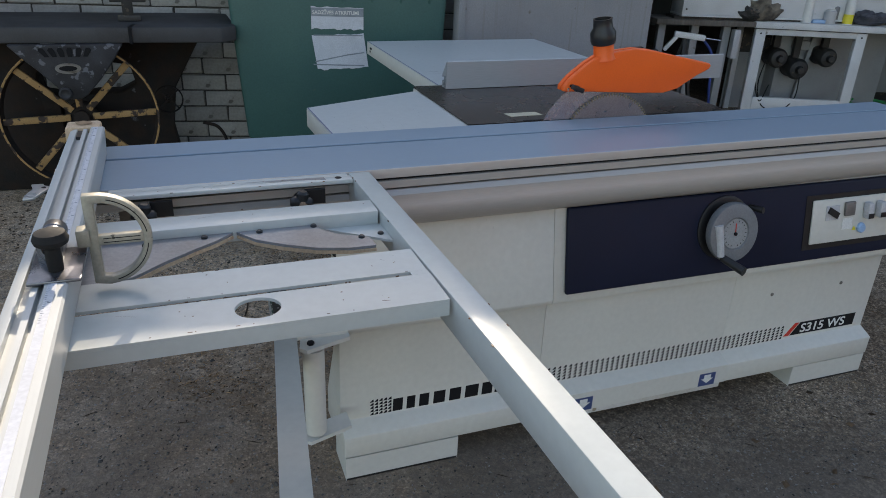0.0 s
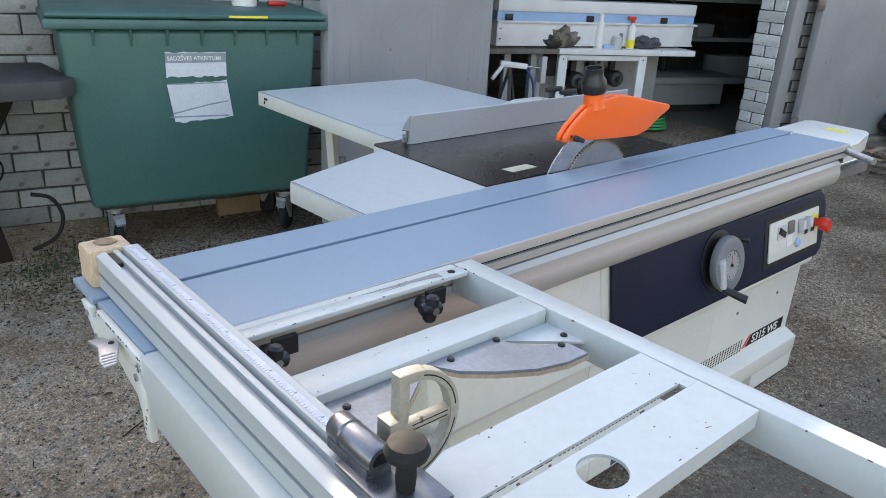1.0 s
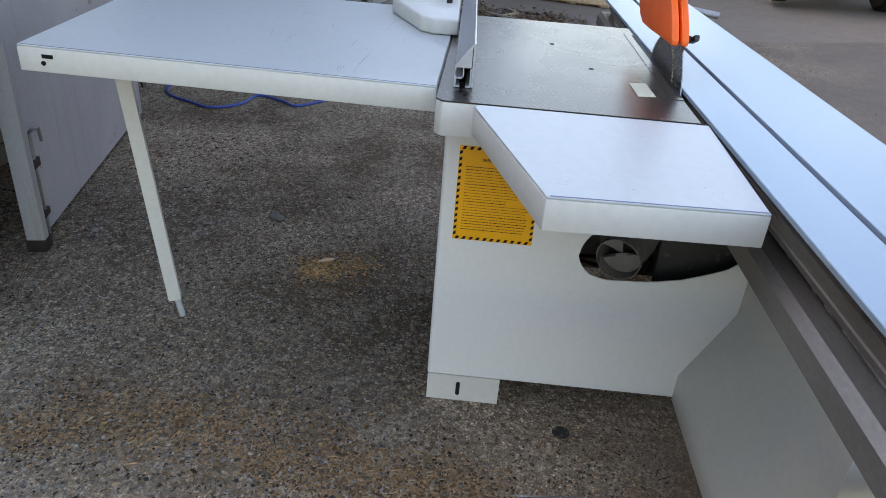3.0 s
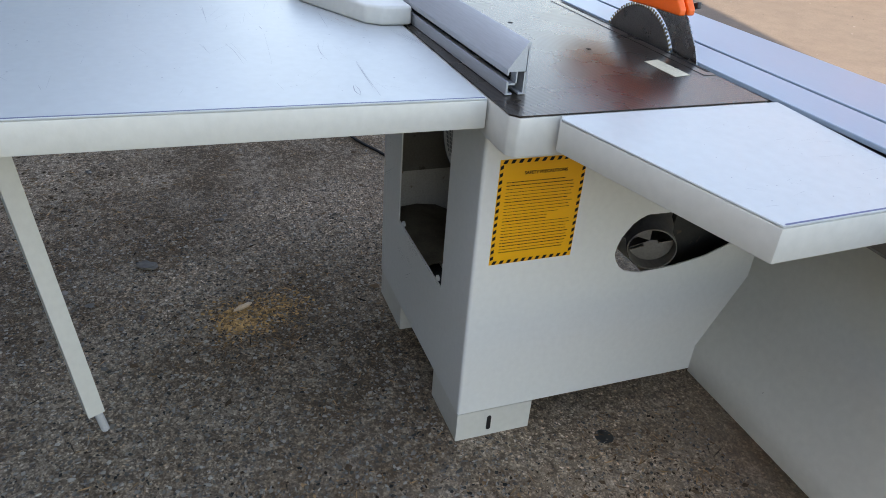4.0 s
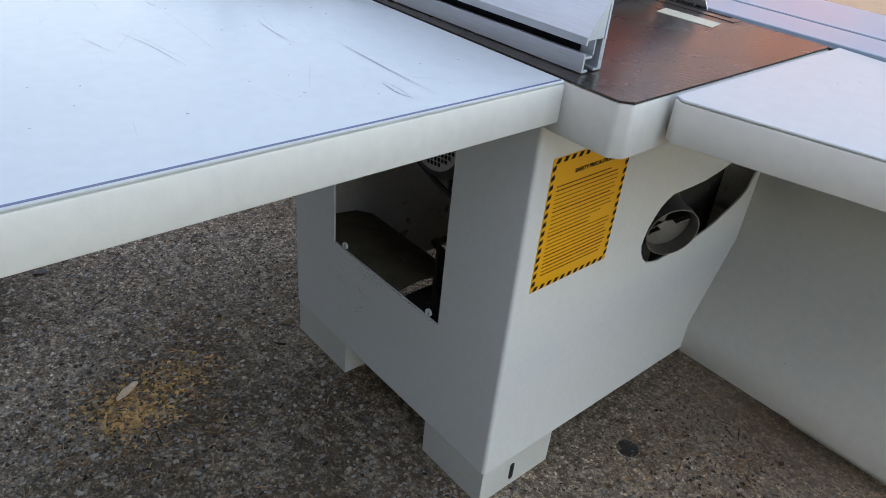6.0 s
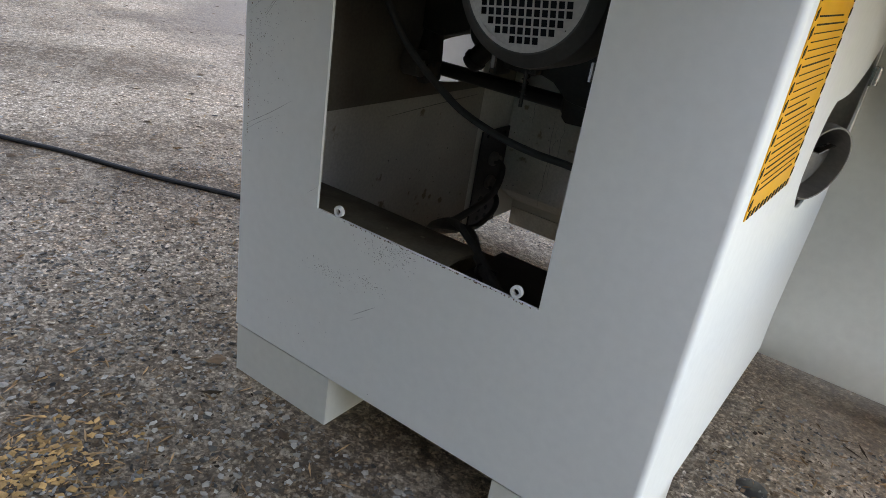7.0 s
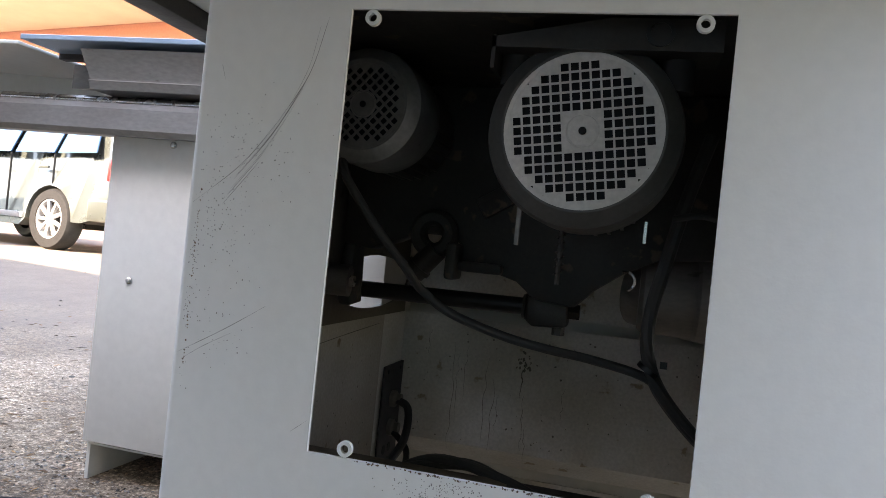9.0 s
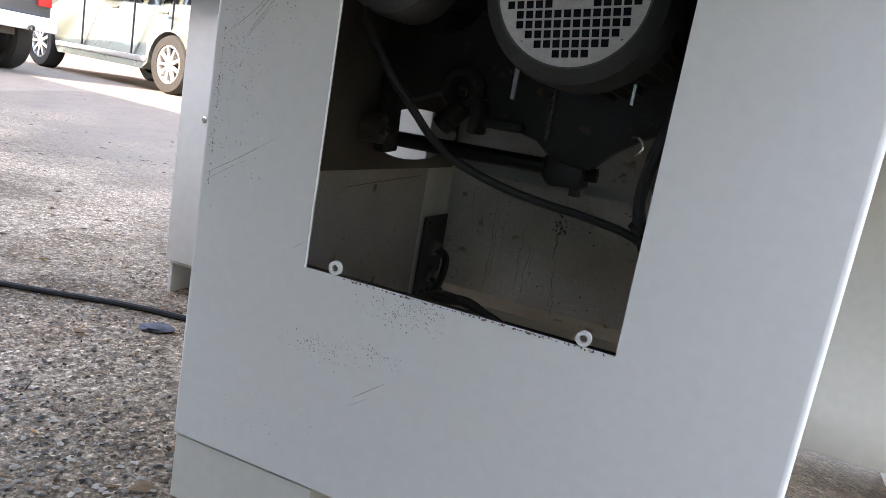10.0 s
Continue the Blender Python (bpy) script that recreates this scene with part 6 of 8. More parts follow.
for y0, y1 in ((DY - 0.0084, DY - 0.0076), (DY + 0.0076, DY + 0.0084)):
    for a0, a1 in ((-76, -8), (8, 76)):
        part("sunk_line", prism(B(), arc(DX, DZ, 0.0648, a0, a1, 12) + arc(DX, DZ, 0.0634, a0, a1, 12)[::-1], "y", y0, y1), INK, arm)
bm = B()
lathe(bm, (-1.039, -1.375, 0.9496), (0, 0, 1), [(0.0095, 0), (0.0105, 0.016), (0.0095, 0.032), (0.015, 0.036), (0.021, 0.040), (0.0228, 0.046), (0.019, 0.055), (0.008, 0.059), (0, 0.0595)], 28)
part("stop_knob", bm, RUBBER, stop, "black mushroom knob")
bm = B()
box(bm, -1.097, -1.024, -0.606, -0.544, 0.8735, 0.9415)
bmesh.ops.subdivide_edges(bm, edges=bm.edges, cuts=4, use_grid_fill=True)
for v in bm.verts:
    v.co += Vector((0.0015, 0.0012, 0.0012)) * noise.noise(v.co * 60)
soften(bm, 0.007, 2)
bm.transform(Matrix.Translation((-0.053, 0.0, -0.002)))
block = whole("wooden_block", bm, BEECH, "rough worn beech block stuck on the end of the fence", "wood block")
marks("brown_stain", block, lambda u, v: (u, v, 0.9412), (), [(-1.112, -0.572, 0.019)], STAIN, "worn brown stain on the top", 13)

fence.matrix_world = Matrix.Translation((-0.045, 0.0, -0.0065)) @ fence.matrix_world

# ---- rip fence ----
rip = thing("rip_fence", (0.5, 0.0, 0.872), "tall aluminium rip fence standing on the cast iron table", "fence")
bm = B()
E0, E1 = -0.035, 1.14
prism(bm, [(-0.05, 0.8715), (-0.05, 0.962), (-0.047, 0.964), (-0.0445, 0.962), (-0.010, 0.9165), (-0.010, 0.9065), (-0.0125, 0.9065), (-0.0135, 0.9125), (-0.044, 0.9125), (-0.0445, 0.9195), (-0.0445, 0.954), (-0.046, 0.954), (-0.046, 0.8715)], "x", E0, E1)
prism(bm, [(-0.0455, 0.8715), (-0.0455, 0.9115), (-0.0425, 0.9115), (-0.0425, 0.8745), (-0.034, 0.8745), (-0.034, 0.8715)], "x", E0, E1)
prism(bm, [(-0.010, 0.8955), (-0.010, 0.8715), (-0.022, 0.8715), (-0.022, 0.8745), (-0.0135, 0.8745), (-0.0135, 0.889), (-0.027, 0.889), (-0.027, 0.892), (-0.0135, 0.892), (-0.0135, 0.8955)], "x", E0, E1)
prism(bm, [(-0.027, 0.8925), (-0.027, 0.912), (-0.0295, 0.912), (-0.0295, 0.8925)], "x", E0, E1)
part("fence_profile", bm, FENCEALU, rip)
# black strip paints the shade inside the groove
part("fence_groove", box(B(), E0 + 0.02, E1, -0.0268, -0.0262, 0.8925, 0.912), INK, rip, "groove along the fence, backed in black for its shade")
bm = B()
prism(bm, [(0.455, -0.006), (0.87, -0.004), (0.87, 0.20), (0.71, 0.20), (0.48, 0.10), (0.455, 0.065)], "z", 0.8715, 0.915)
soften(bm, 0.008, 3)
head = part("fence_head", bm, CREAM, rip, "white cast fence carrier")
for x, y, h in ((0.78, 0.06, 0.055), (0.82, 0.02, 0.05), (0.70, 0.03, 0.03)):
    bm = B()
    rod(bm, (x, y, 0.9145), (x, y, 0.9145 + h), 0.009, n=14)
    if h > 0.04:
        bar_between(bm, (x - 0.035, y, 0.9145 + h), (x + 0.045, y - 0.01, 0.9145 + h + 0.004), 0.02, 0.018)
        soften(bm, 0.004)
    part("clamp_lever", bm, BLACK, head)

rip.matrix_world = pose(0, -0.045, 0, 0, 0, 1.4) @ pose(0, 0.045, 0) @ rip.matrix_world  # it toes in a little

# ---- blade, riving knife and guard ----
blade = thing("saw_blade", (0.322, -0.516, 0.788), "steel circular saw blade with carbide teeth rising from the table slot", "saw blade")
BX, BY, BZ, BR = 0.322, -0.5165, 0.788, 0.152
bm = B()
rod(bm, (BX, BY - 0.0012, BZ), (BX, BY + 0.0012, BZ), BR, n=96)
part("disc", bm, BLADE, blade)
bm = B()
for k in range(96):
    a = 2 * math.pi * k / 96
    if math.sin(a) > 0.4:
        u, t = Vector((math.cos(a), 0, math.sin(a))), Vector((-math.sin(a), 0, math.cos(a)))
        c = Vector((BX, BY, BZ)) + u * BR
        bar_between(bm, c - u * 0.004 + t * 0.001, c + u * 0.006 - t * 0.001, 0.0034, 0.0034)
part("teeth", bm, CARBIDE, blade)["kind"] = "stuff"
bm = B()
knife = [(BX + 0.163 * math.cos(radians(a)), BZ + 0.163 * math.sin(radians(a))) for a in range(150, 96, -6)] + [(BX - 0.03, 0.985), (BX - 0.10, 0.985), (BX - 0.165, 0.95), (BX - 0.21, 0.90), (BX - 0.235, 0.855)]
prism(bm, knife, "y", BY - 0.0012, BY + 0.0014)
part("riving_knife", bm, STEEL, blade)

guard = thing("blade_guard", (0.30, -0.516, 0.93), "bright orange plastic blade guard with a black hose cuff", "blade guard")
prof = [(0.150, 0.948), (0.150, 0.962), (0.175, 0.99), (0.22, 1.025), (0.255, 1.045), (0.325, 1.06), (0.38, 1.066), (0.44, 1.060), (0.55, 1.038), (0.655, 1.018), (0.662, 1.010), (0.655, 1.000), (0.61, 0.98), (0.55, 0.944), (0.50, 0.932), (0.40, 0.935), (0.25, 0.944)]
bm = B()
prism(bm, prof, "y", BY - 0.020, BY - 0.003)
soften(bm, 0.004, 3)
part("shell", bm, ORANGE, guard)
bm = B()
prism(bm, prof, "y", BY + 0.003, BY + 0.020)
soften(bm, 0.004, 3)
part("shell", bm, ORANGE, guard)
bm = B()
lathe(bm, (0.285, BY, 1.035), (-0.18, 0, 1), [(0.034, 0), (0.03, 0.01), (0.029, 0.05), (0.024, 0.05)], 26)
part("spout", bm, ORANGE, guard)
bm = B()
lathe(bm, (0.277, BY, 1.078), (-0.18, 0, 1), [(0.030, 0), (0.034, 0.002), (0.037, 0.012), (0.037, 0.034), (0.028, 0.048), (0.027, 0.07), (0.028, 0.073), (0.024, 0.073), (0.023, 0.03)], 28)
part("hose_cuff", bm, BLACK, guard, "black rubber hose cuff")
bm = B()
rod(bm, (0.19, BY - 0.020, 0.957), (0.19, BY - 0.034, 0.957), 0.009, n=14)
bar_between(bm, (0.165, BY - 0.040, 0.967), (0.205, BY - 0.040, 0.952), 0.012, 0.014)
soften(bm, 0.003)
part("guard_knob", bm, BLACK, guard, "black wing knob")
for x, z in ((0.172, 0.965), (0.165, 0.955)):
    bm = B()
    lathe(bm, (x, BY - 0.02, z), (0, -1, 0), [(0.004, -0.001), (0.004, 0.002), (0, 0.002)], 10)
    part("guard_screw", bm, STEEL, guard)

guard.matrix_world = Matrix.Translation((0.0, 0.012, 0.009)) @ guard.matrix_world

# ---- ground clutter round the saw ----
bm = B()
tube(bm, [(2.6, 0.15, 0.007), (2.2, -0.12, 0.007), (1.881, -0.215, 0.007), (1.70, -0.29, 0.007), (1.521, -0.345, 0.007), (1.372, -0.40, 0.007), (1.229, -0.46, 0.007), (1.103, -0.492, 0.007), (0.92, -0.52, 0.007), (0.85, -0.6, 0.03)], 0.0065, 8, 10)
whole("power_cable", bm, RUBBER, "black power cable lying across the asphalt to the saw", "cable")
bm = B()
tube(bm, [(3.4, 1.9, 0.008), (2.9, 1.75, 0.008), (2.42, 1.717, 0.008), (2.25, 1.5, 0.008), (2.2, 1.373, 0.008), (2.3, 1.25, 0.008), (2.48, 1.204, 0.008), (2.42, 1.05, 0.008), (2.36, 0.935, 0.008), (2.6, 0.75, 0.008)], 0.0075, 8, 10)
whole("air_hose", bm, BLUEHOSE, "thin blue air hose lying on the ground", "hose")
bm = B()
lathe(bm, (-0.085, -0.363, 0.0006), (0, 0, 1), [(0.024 + 0.0, 0), (0.02, 0.0012), (0, 0.0012)], 14)
whole("oil_spot", bm, OIL, "small dark oil spot on the asphalt", kind="structure")


bm = B()
tube(bm, [(-0.70, 0.44, 0.006), (-0.735, 0.35, 0.012), (-0.728, 0.24, 0.007), (-0.735, 0.16, 0.012), (-0.75, 0.11, 0.005)], 0.0032, 6, 5)
tube(bm, [(-0.728, 0.25, 0.008), (-0.78, 0.275, 0.014), (-0.845, 0.24, 0.006), (-0.93, 0.19, 0.005)], 0.0022, 6, 5)
tube(bm, [(-0.735, 0.33, 0.01), (-0.80, 0.31, 0.016), (-0.83, 0.33, 0.004)], 0.0018, 6, 5)
whole("twig", bm, TWIG, "dark forked dry twig lying on the grey asphalt", "twig")


def scatter(name, material, label, count, region, size, seed, flat=0.35, sides=4, slim=0.0):
    """Many small flat bits lying on the ground; region gives a place for each."""
    rnd = random.Random(seed)
    verts, faces = [], []
    for _ in range(count):
        x, y = region(rnd)
        s = size * rnd.uniform(0.4, 1.6)
        a, k = rnd.uniform(0, math.pi), slim or rnd.uniform(0.25, 0.9)
        h = s * flat * rnd.uniform(0.5, 1.3)
        b = len(verts)
        for i in range(sides):
            w = 2 * math.pi * i / sides + rnd.uniform(-0.3, 0.3)
            px, py = s * math.cos(w), s * k * math.sin(w)
            verts.append((x + px * math.cos(a) - py * math.sin(a), y + px * math.sin(a) + py * math.cos(a), ground_height(y) + h * rnd.uniform(0.1, 0.9)))
        verts.append((x, y, ground_height(y) + h + 0.0005))
        faces += [(b + i, b + (i + 1) % sides, b + sides) for i in range(sides)]
    me = bpy.data.meshes.new(name)
    me.from_pydata(verts, [], faces)
    me.materials.append(material)
    return tagged(new(name, me), label, kind="stuff")


def clear(x, y):
    return not (-0.59 < x < 1.28 and -0.88 < y < -0.63) and not (-0.01 < x < 0.67 and -0.7 < y < 0.01)


def patches(spots, spread):
    def pick(rnd):
        while True:
            cx, cy, w = spots[rnd.randrange(len(spots))]
            x, y = rnd.gauss(cx, w * spread), rnd.gauss(cy, w * spread)
            if clear(x, y):
                return x, y
    return pick


def field(x0, x1, y0, y1):
    def pick(rnd):
        while True:
            x, y = rnd.uniform(x0, x1), rnd.uniform(y0, y1)
            if clear(x, y):
                return x, y
    return pick


CHIPS = [(-0.27, 0.94, 0.09), (-0.19, 0.82, 0.10), (-0.2, 0.65, 0.10), (-0.22, 0.48, 0.12), (-0.285, 0.29, 0.12), (-0.30, 0.15, 0.11), (-0.32, -0.02, 0.10), (-0.35, -0.15, 0.08), (0.62, 0.43, 0.10), (0.53, 0.45, 0.10), (0.67, 0.24, 0.12), (0.45, 0.30, 0.2), (1.35, 1.05, 0.3), (1.6, 0.8, 0.3), (1.65, 1.0, 0.25), (0.9, 0.6, 0.25), (-0.5, 0.45, 0.2), (-0.2, -0.45, 0.12), (1.6, 0.3, 0.35), (1.5, -0.5, 0.3), (-0.87, -0.3, 0.1), (0.1, 1.2, 0.25), (2.2, -0.6, 0.5), (1.1, -0.2, 0.3)]
scatter("wood_chips", CHIP, "loose orange-brown wood chips and bark on the asphalt", 5200, patches(CHIPS[:8] + CHIPS[2:7], 0.6), 0.0054, 3)
scatter("fresh_chips", FRESH, "small heap of orange wood chips under the rear table", 1000, patches([(0.64, 0.43, 0.06), (0.60, 0.43, 0.05), (0.66, 0.32, 0.08)], 0.7), 0.0055, 37)
scatter("bark_crumbs", LEAF, "thin scatter of brown bark crumbs and chips", 7000, patches(CHIPS, 1.0), 0.0042, 31)
scatter("pine_needles", CHIP, "brown dry needles lying among the chips", 3000, patches(CHIPS, 1.0), 0.011, 33, 0.2, 4, 0.12)
scatter("gravel", STONE, "loose pale gravel and grit on the asphalt", 36000, field(-1.7, 1.5, -1.3, 1.8), 0.0036, 5, 0.7)
scatter("mixed_grit", GRIT, "pale and dark grit lying loose on the asphalt", 15000, field(-1.3, 1.2, -0.1, 1.75), 0.0048, 52, 0.5, 5)
scatter("coarse_gravel", STONE, "coarser pebbles scattered over the yard", 1500, field(-3.2, 6.0, -5.0, 1.9), 0.0075, 6, 0.6, 5)
scatter("pale_stones", STONE, "a few pale flat stones and plaster crumbs", 26, patches([(0.79, 0.95, 0.08), (1.26, 0.42, 0.02), (1.75, 0.84, 0.05), (0.69, 1.296, 0.06), (0.984, 0.965, 0.06), (1.2, 0.8, 0.2), (0.1, 0.4, 0.4)], 0.8), 0.013, 41, 0.35, 7)
scatter("dead_leaves", LEAF, "dry leaves blown over the yard", 500, field(-2.5, 4.5, -2.5, 1.7), 0.012, 8, 0.3)
scatter("twigs", TWIG, "dark twigs and stalks lying on the asphalt", 420, field(-2.0, 3.5, -2.2, 1.8), 0.02, 18, 0.12, 4, 0.07)
scatter("leaf_litter", LEAF, "dark leaf litter along the foot of the wall", 4200, patches([(-0.75, 1.6, 0.3), (-1.2, 1.5, 0.35), (-1.7, 1.3, 0.4), (-0.5, 1.75, 0.2), (-0.8, 1.45, 0.25), (0.3, 1.75, 0.3), (0.8, 1.6, 0.2), (1.5, 1.2, 0.35), (-0.2, 1.45, 0.15)], 0.7), 0.0085, 9, 0.4)
for x, y, r, seed, mt, lab in ((0.975, 0.68, 0.035, 2, STONE, "flat pale stone lying on the asphalt"), (0.676, 0.418, 0.03, 4, BEECH, "pale splinter of wood on the asphalt"), (1.09, -0.413, 0.032, 7, RAGBLUE, "crumpled grey scrap lying beside the cable")):
    bm = B()
    bmesh.ops.create_icosphere(bm, subdivisions=3, radius=1.0)
    for v in bm.verts:
        d = 1 + 0.35 * noise.noise(v.co * 1.8 + Vector((seed, 0, 0)))
        v.co = Vector((v.co.x * r * d, v.co.y * r * (0.3 if mt is BEECH else 0.65) * d, max(0, (v.co.z * 0.5 + 0.4) * 0.4 * r * d)))
    whole("wood_splinter" if mt is BEECH else "flat_stone" if mt is STONE else "crumpled_scrap", bm, mt, lab, "debris", m=pose(x, y, 0, 0, 0, 30 * seed))
rnd = random.Random(12)
bm = B()
for _ in range(210):
    cx, cy, w = rnd.choice([(-0.70, 1.72, 0.12), (-0.95, 1.55, 0.15), (-0.78, 1.6, 0.06)])
    x, y = rnd.gauss(cx, w), rnd.gauss(cy, w)
    h, a = rnd.uniform(0.02, 0.07), rnd.uniform(0, 6.28)
    dx, dy = 0.4 * h * math.cos(a), 0.4 * h * math.sin(a)
    bm.faces.new([bm.verts.new(p) for p in ((x - dy * 0.15, y + dx * 0.15, 0), (x + dy * 0.15, y - dx * 0.15, 0), (x + dx, y + dy, h))])
whole("grass_tufts", bm, GRASS, "thin tufts of dusty grass and weeds", kind="stuff")

# ---- waste container ----
def in_wall(u, v, z=0, turn=0):
    return WALL @ pose(u, v, z, 0, 0, turn)


waste = thing("waste_container", None, "large dark green wheeled plastic waste container with torn labels", "waste bin", m=Matrix.Translation((-0.05, -0.02, 0)) @ in_wall(0.745, -0.34))
bm = B()
lo = [(-0.53, -0.24), (0.515, -0.24), (0.515, 0.26), (-0.53, 0.26)]
hi = [(-0.585, -0.314), (0.545, -0.314), (0.545, 0.30), (-0.585, 0.30)]
v = [[bm.verts.new((x, y, z)) for x, y in ring] for ring, z in ((lo, 0.245), (hi, 1.07))]
for i in range(4):
    bm.faces.new((v[0][i], v[0][(i + 1) % 4], v[1][(i + 1) % 4], v[1][i]))
bm.faces.new(v[0][::-1])
bm.faces.new(v[1])
soften(bm, 0.03, 4)
tub = part("tub", bm, BIN, waste)
for i in range(7):
    x = -0.45 + 0.15 * i
    bm = B()
    prism(bm, [(-0.303, 0.985), (-0.331, 1.07), (-0.30, 1.07)], "x", x - 0.006, x + 0.006)
    part("rib", bm, BIN, tub)
bm = B()
box(bm, -0.635, 0.595, -0.34, 0.32, 1.071, 1.115)
soften(bm, 0.01)
part("rim", bm, BIN, waste)
bm = B()
prism(bm, [(-0.345, 1.118), (-0.345, 1.140), (-0.30, 1.152), (-0.1, 1.158), (0.2, 1.166), (0.315, 1.15), (0.315, 1.118)], "x", -0.625, 0.585)
soften(bm, 0.012, 3)
lid = part("lid", bm, BIN, waste, "flat green hinged lid")
bm = B()
prism(bm, [(-0.09, 1.138), (0.09, 1.138), (0.06, 1.12), (-0.06, 1.12)], "y", -0.359, -0.346)
soften(bm, 0.004)
part("lid_handle", bm, BIN, lid)
bm = B()
box(bm, 0.12, 0.30, -0.3465, -0.3452, 1.126, 1.136)
part("yellow_tape", bm, LEMON, lid)


def slope(z):  # the tub's front
    return -0.2405 - 0.065 * (z - 0.245) / 0.725


def paper(x0, x1, z0, z1, seed, lean=0.0):
    bm = B()
    r = random.Random(seed)
    n = 16
    lo = [(x0 + lean + (x1 - x0) * i / n, z0 - 0.3 * lean + 0.6 * lean * i / n + r.uniform(-0.006, 0.004)) for i in range(n + 1)]
    hi = [(x0 + (x1 - x0) * i / n, z1 - 0.3 * lean + 0.5 * lean * i / n + r.uniform(-0.003, 0.003)) for i in range(n + 1)]
    a = [[bm.verts.new((x, slope(z) - d, z)) for x, z in row] for d in (0.0045, 0.0025) for row in (lo, hi)]
    for i in range(n):
        bm.faces.new((a[0][i], a[0][i + 1], a[1][i + 1], a[1][i]))
        bm.faces.new((a[2][i + 1], a[2][i], a[3][i], a[3][i + 1]))
        bm.faces.new((a[0][i + 1], a[0][i], a[2][i], a[2][i + 1]))
        bm.faces.new((a[1][i], a[1][i + 1], a[3][i + 1], a[3][i]))
    return part("paper_label", bm, PAPER, waste, "torn weathered white paper label")


top_label = paper(-0.165, 0.105, 0.862, 0.972, 1)
bm = B()
prism(bm, [(slope(0.925) - 0.0056, 0.925), (slope(0.968) - 0.0056, 0.968), (slope(0.968) - 0.0046, 0.968), (slope(0.925) - 0.0046, 0.925)], "x", -0.165, 0.105)
part("label_band", bm, PRINT, top_label)
tilt = Matrix.Rotation(radians(5.0), 4, "X")
words("SADZĪVES ATKRITUMI", 0.026, WHITE, at(-0.158, slope(0.936) - 0.0062, 0.936, tilt @ FRONT), top_label, bold=0.0004, squeeze=0.93)
low_label = paper(-0.165, 0.105, 0.655, 0.835, 2, 0.026)
bm = B()
for (xa, za), (xb, zb) in (((-0.15, 0.69), (0.02, 0.728)), ((0.02, 0.728), (0.11, 0.742)), ((-0.16, 0.675), (0.11, 0.672)), ((-0.155, 0.828), (0.1, 0.831))):
    bar_between(bm, (xa, slope(za) - 0.0055, za), (xb, slope(zb) - 0.0055, zb), 0.0015, 0.006)
part("tear_line", bm, PRINT, low_label)


def caster(x0, y0, turn):
    x, y = 0, 0
    set_to = pose(x0, y0, 0, 0, 0, turn) @ Matrix.Scale(0.84, 4)

    def bit(name, bm, mat, parent, label=""):
        bm.transform(set_to)
        return part(name, bm, mat, parent, label)

    fork = B()
    box(fork, x - 0.06, x + 0.06, y - 0.05, y + 0.05, 0.262, 0.272)
    rod(fork, (x, y, 0.235), (x, y, 0.262), 0.038, n=20)
    prism(fork, [(x - 0.03, 0.236), (x + 0.03, 0.236), (x + 0.026, 0.18), (x + 0.018, 0.165), (x - 0.018, 0.165), (x - 0.026, 0.18)], "y", y - 0.062, y - 0.057)
    for s in (-1, 1):
        prism(fork, [(y - 0.0565, 0.236), (y + 0.04, 0.236), (y + 0.045, 0.10), (y + 0.03, 0.078), (y + 0.005, 0.085), (y - 0.0565, 0.18)], "x", x + s * 0.031 - 0.0025, x + s * 0.031 + 0.0025)
    fk = bit("caster", fork, ZINC, waste, "zinc-plated swivel caster with a black wheel")
    bm = B()
    lathe(bm, (x - 0.022, y + 0.025, 0.095), (1, 0, 0), [(0, 0.004), (0.06, 0), (0.085, 0.002), (0.095, 0.012), (0.095, 0.032), (0.085, 0.042), (0.06, 0.044), (0, 0.040)], 30)
    bit("tyre", bm, RUBBER, fk)
    bm = B()
    rod(bm, (x - 0.038, y + 0.025, 0.095), (x + 0.038, y + 0.025, 0.095), 0.010, n=12)
    bit("axle_bolt", bm, ZINC, fk)
    bm = B()
    bar_between(bm, (x, y - 0.058, 0.215), (x, y - 0.09, 0.185), 0.05, 0.006)
    bit("brake_pedal", bm, ZINC, fk)


for x, y, turn in ((-0.43, -0.15, 10), (0.41, -0.16, -38), (-0.43, 0.15, 0), (0.41, 0.15, 25)):
    caster(x, y, turn)
bm = B()
box(bm, -0.5, 0.5, -0.2, 0.22, 0.229, 0.2445)
part("base_frame", bm, DARKSTEEL, waste)
bm = B()
lathe(bm, pose(0.97, -0.42, 1.1605).translation, (0, 0, 1), [(0.0, 0), (0.06, 0), (0.066, 0.1), (0.07, 0.105), (0.066, 0.105), (0.06, 0.01), (0, 0.01)], 28)
bm.transform(WALL)
whole("plastic_tub", bm, WHITE, "white plastic tub standing on the container lid", "tub")
bm = B()
box(bm, 1.10, 1.19, -0.40, -0.36, 1.1625, 1.184)
soften(bm, 0.005)
bm.transform(WALL)
whole("red_tool", bm, RED, "small red tool lying on the container lid", "tool")
for k, (u, v, w, d, t) in enumerate(((0.98, -0.16, 0.3, 0.05, 4),)):
    bm = B()
    box(bm, -w / 2, w / 2, -d / 2, d / 2, 0.0, 0.10)
    soften(bm, 0.002)
    whole("timber_offcut", bm, CARD, "brown timber offcut on the ground under the container", "timber", "offcuts", m=in_wall(u, v, 0.0, t))

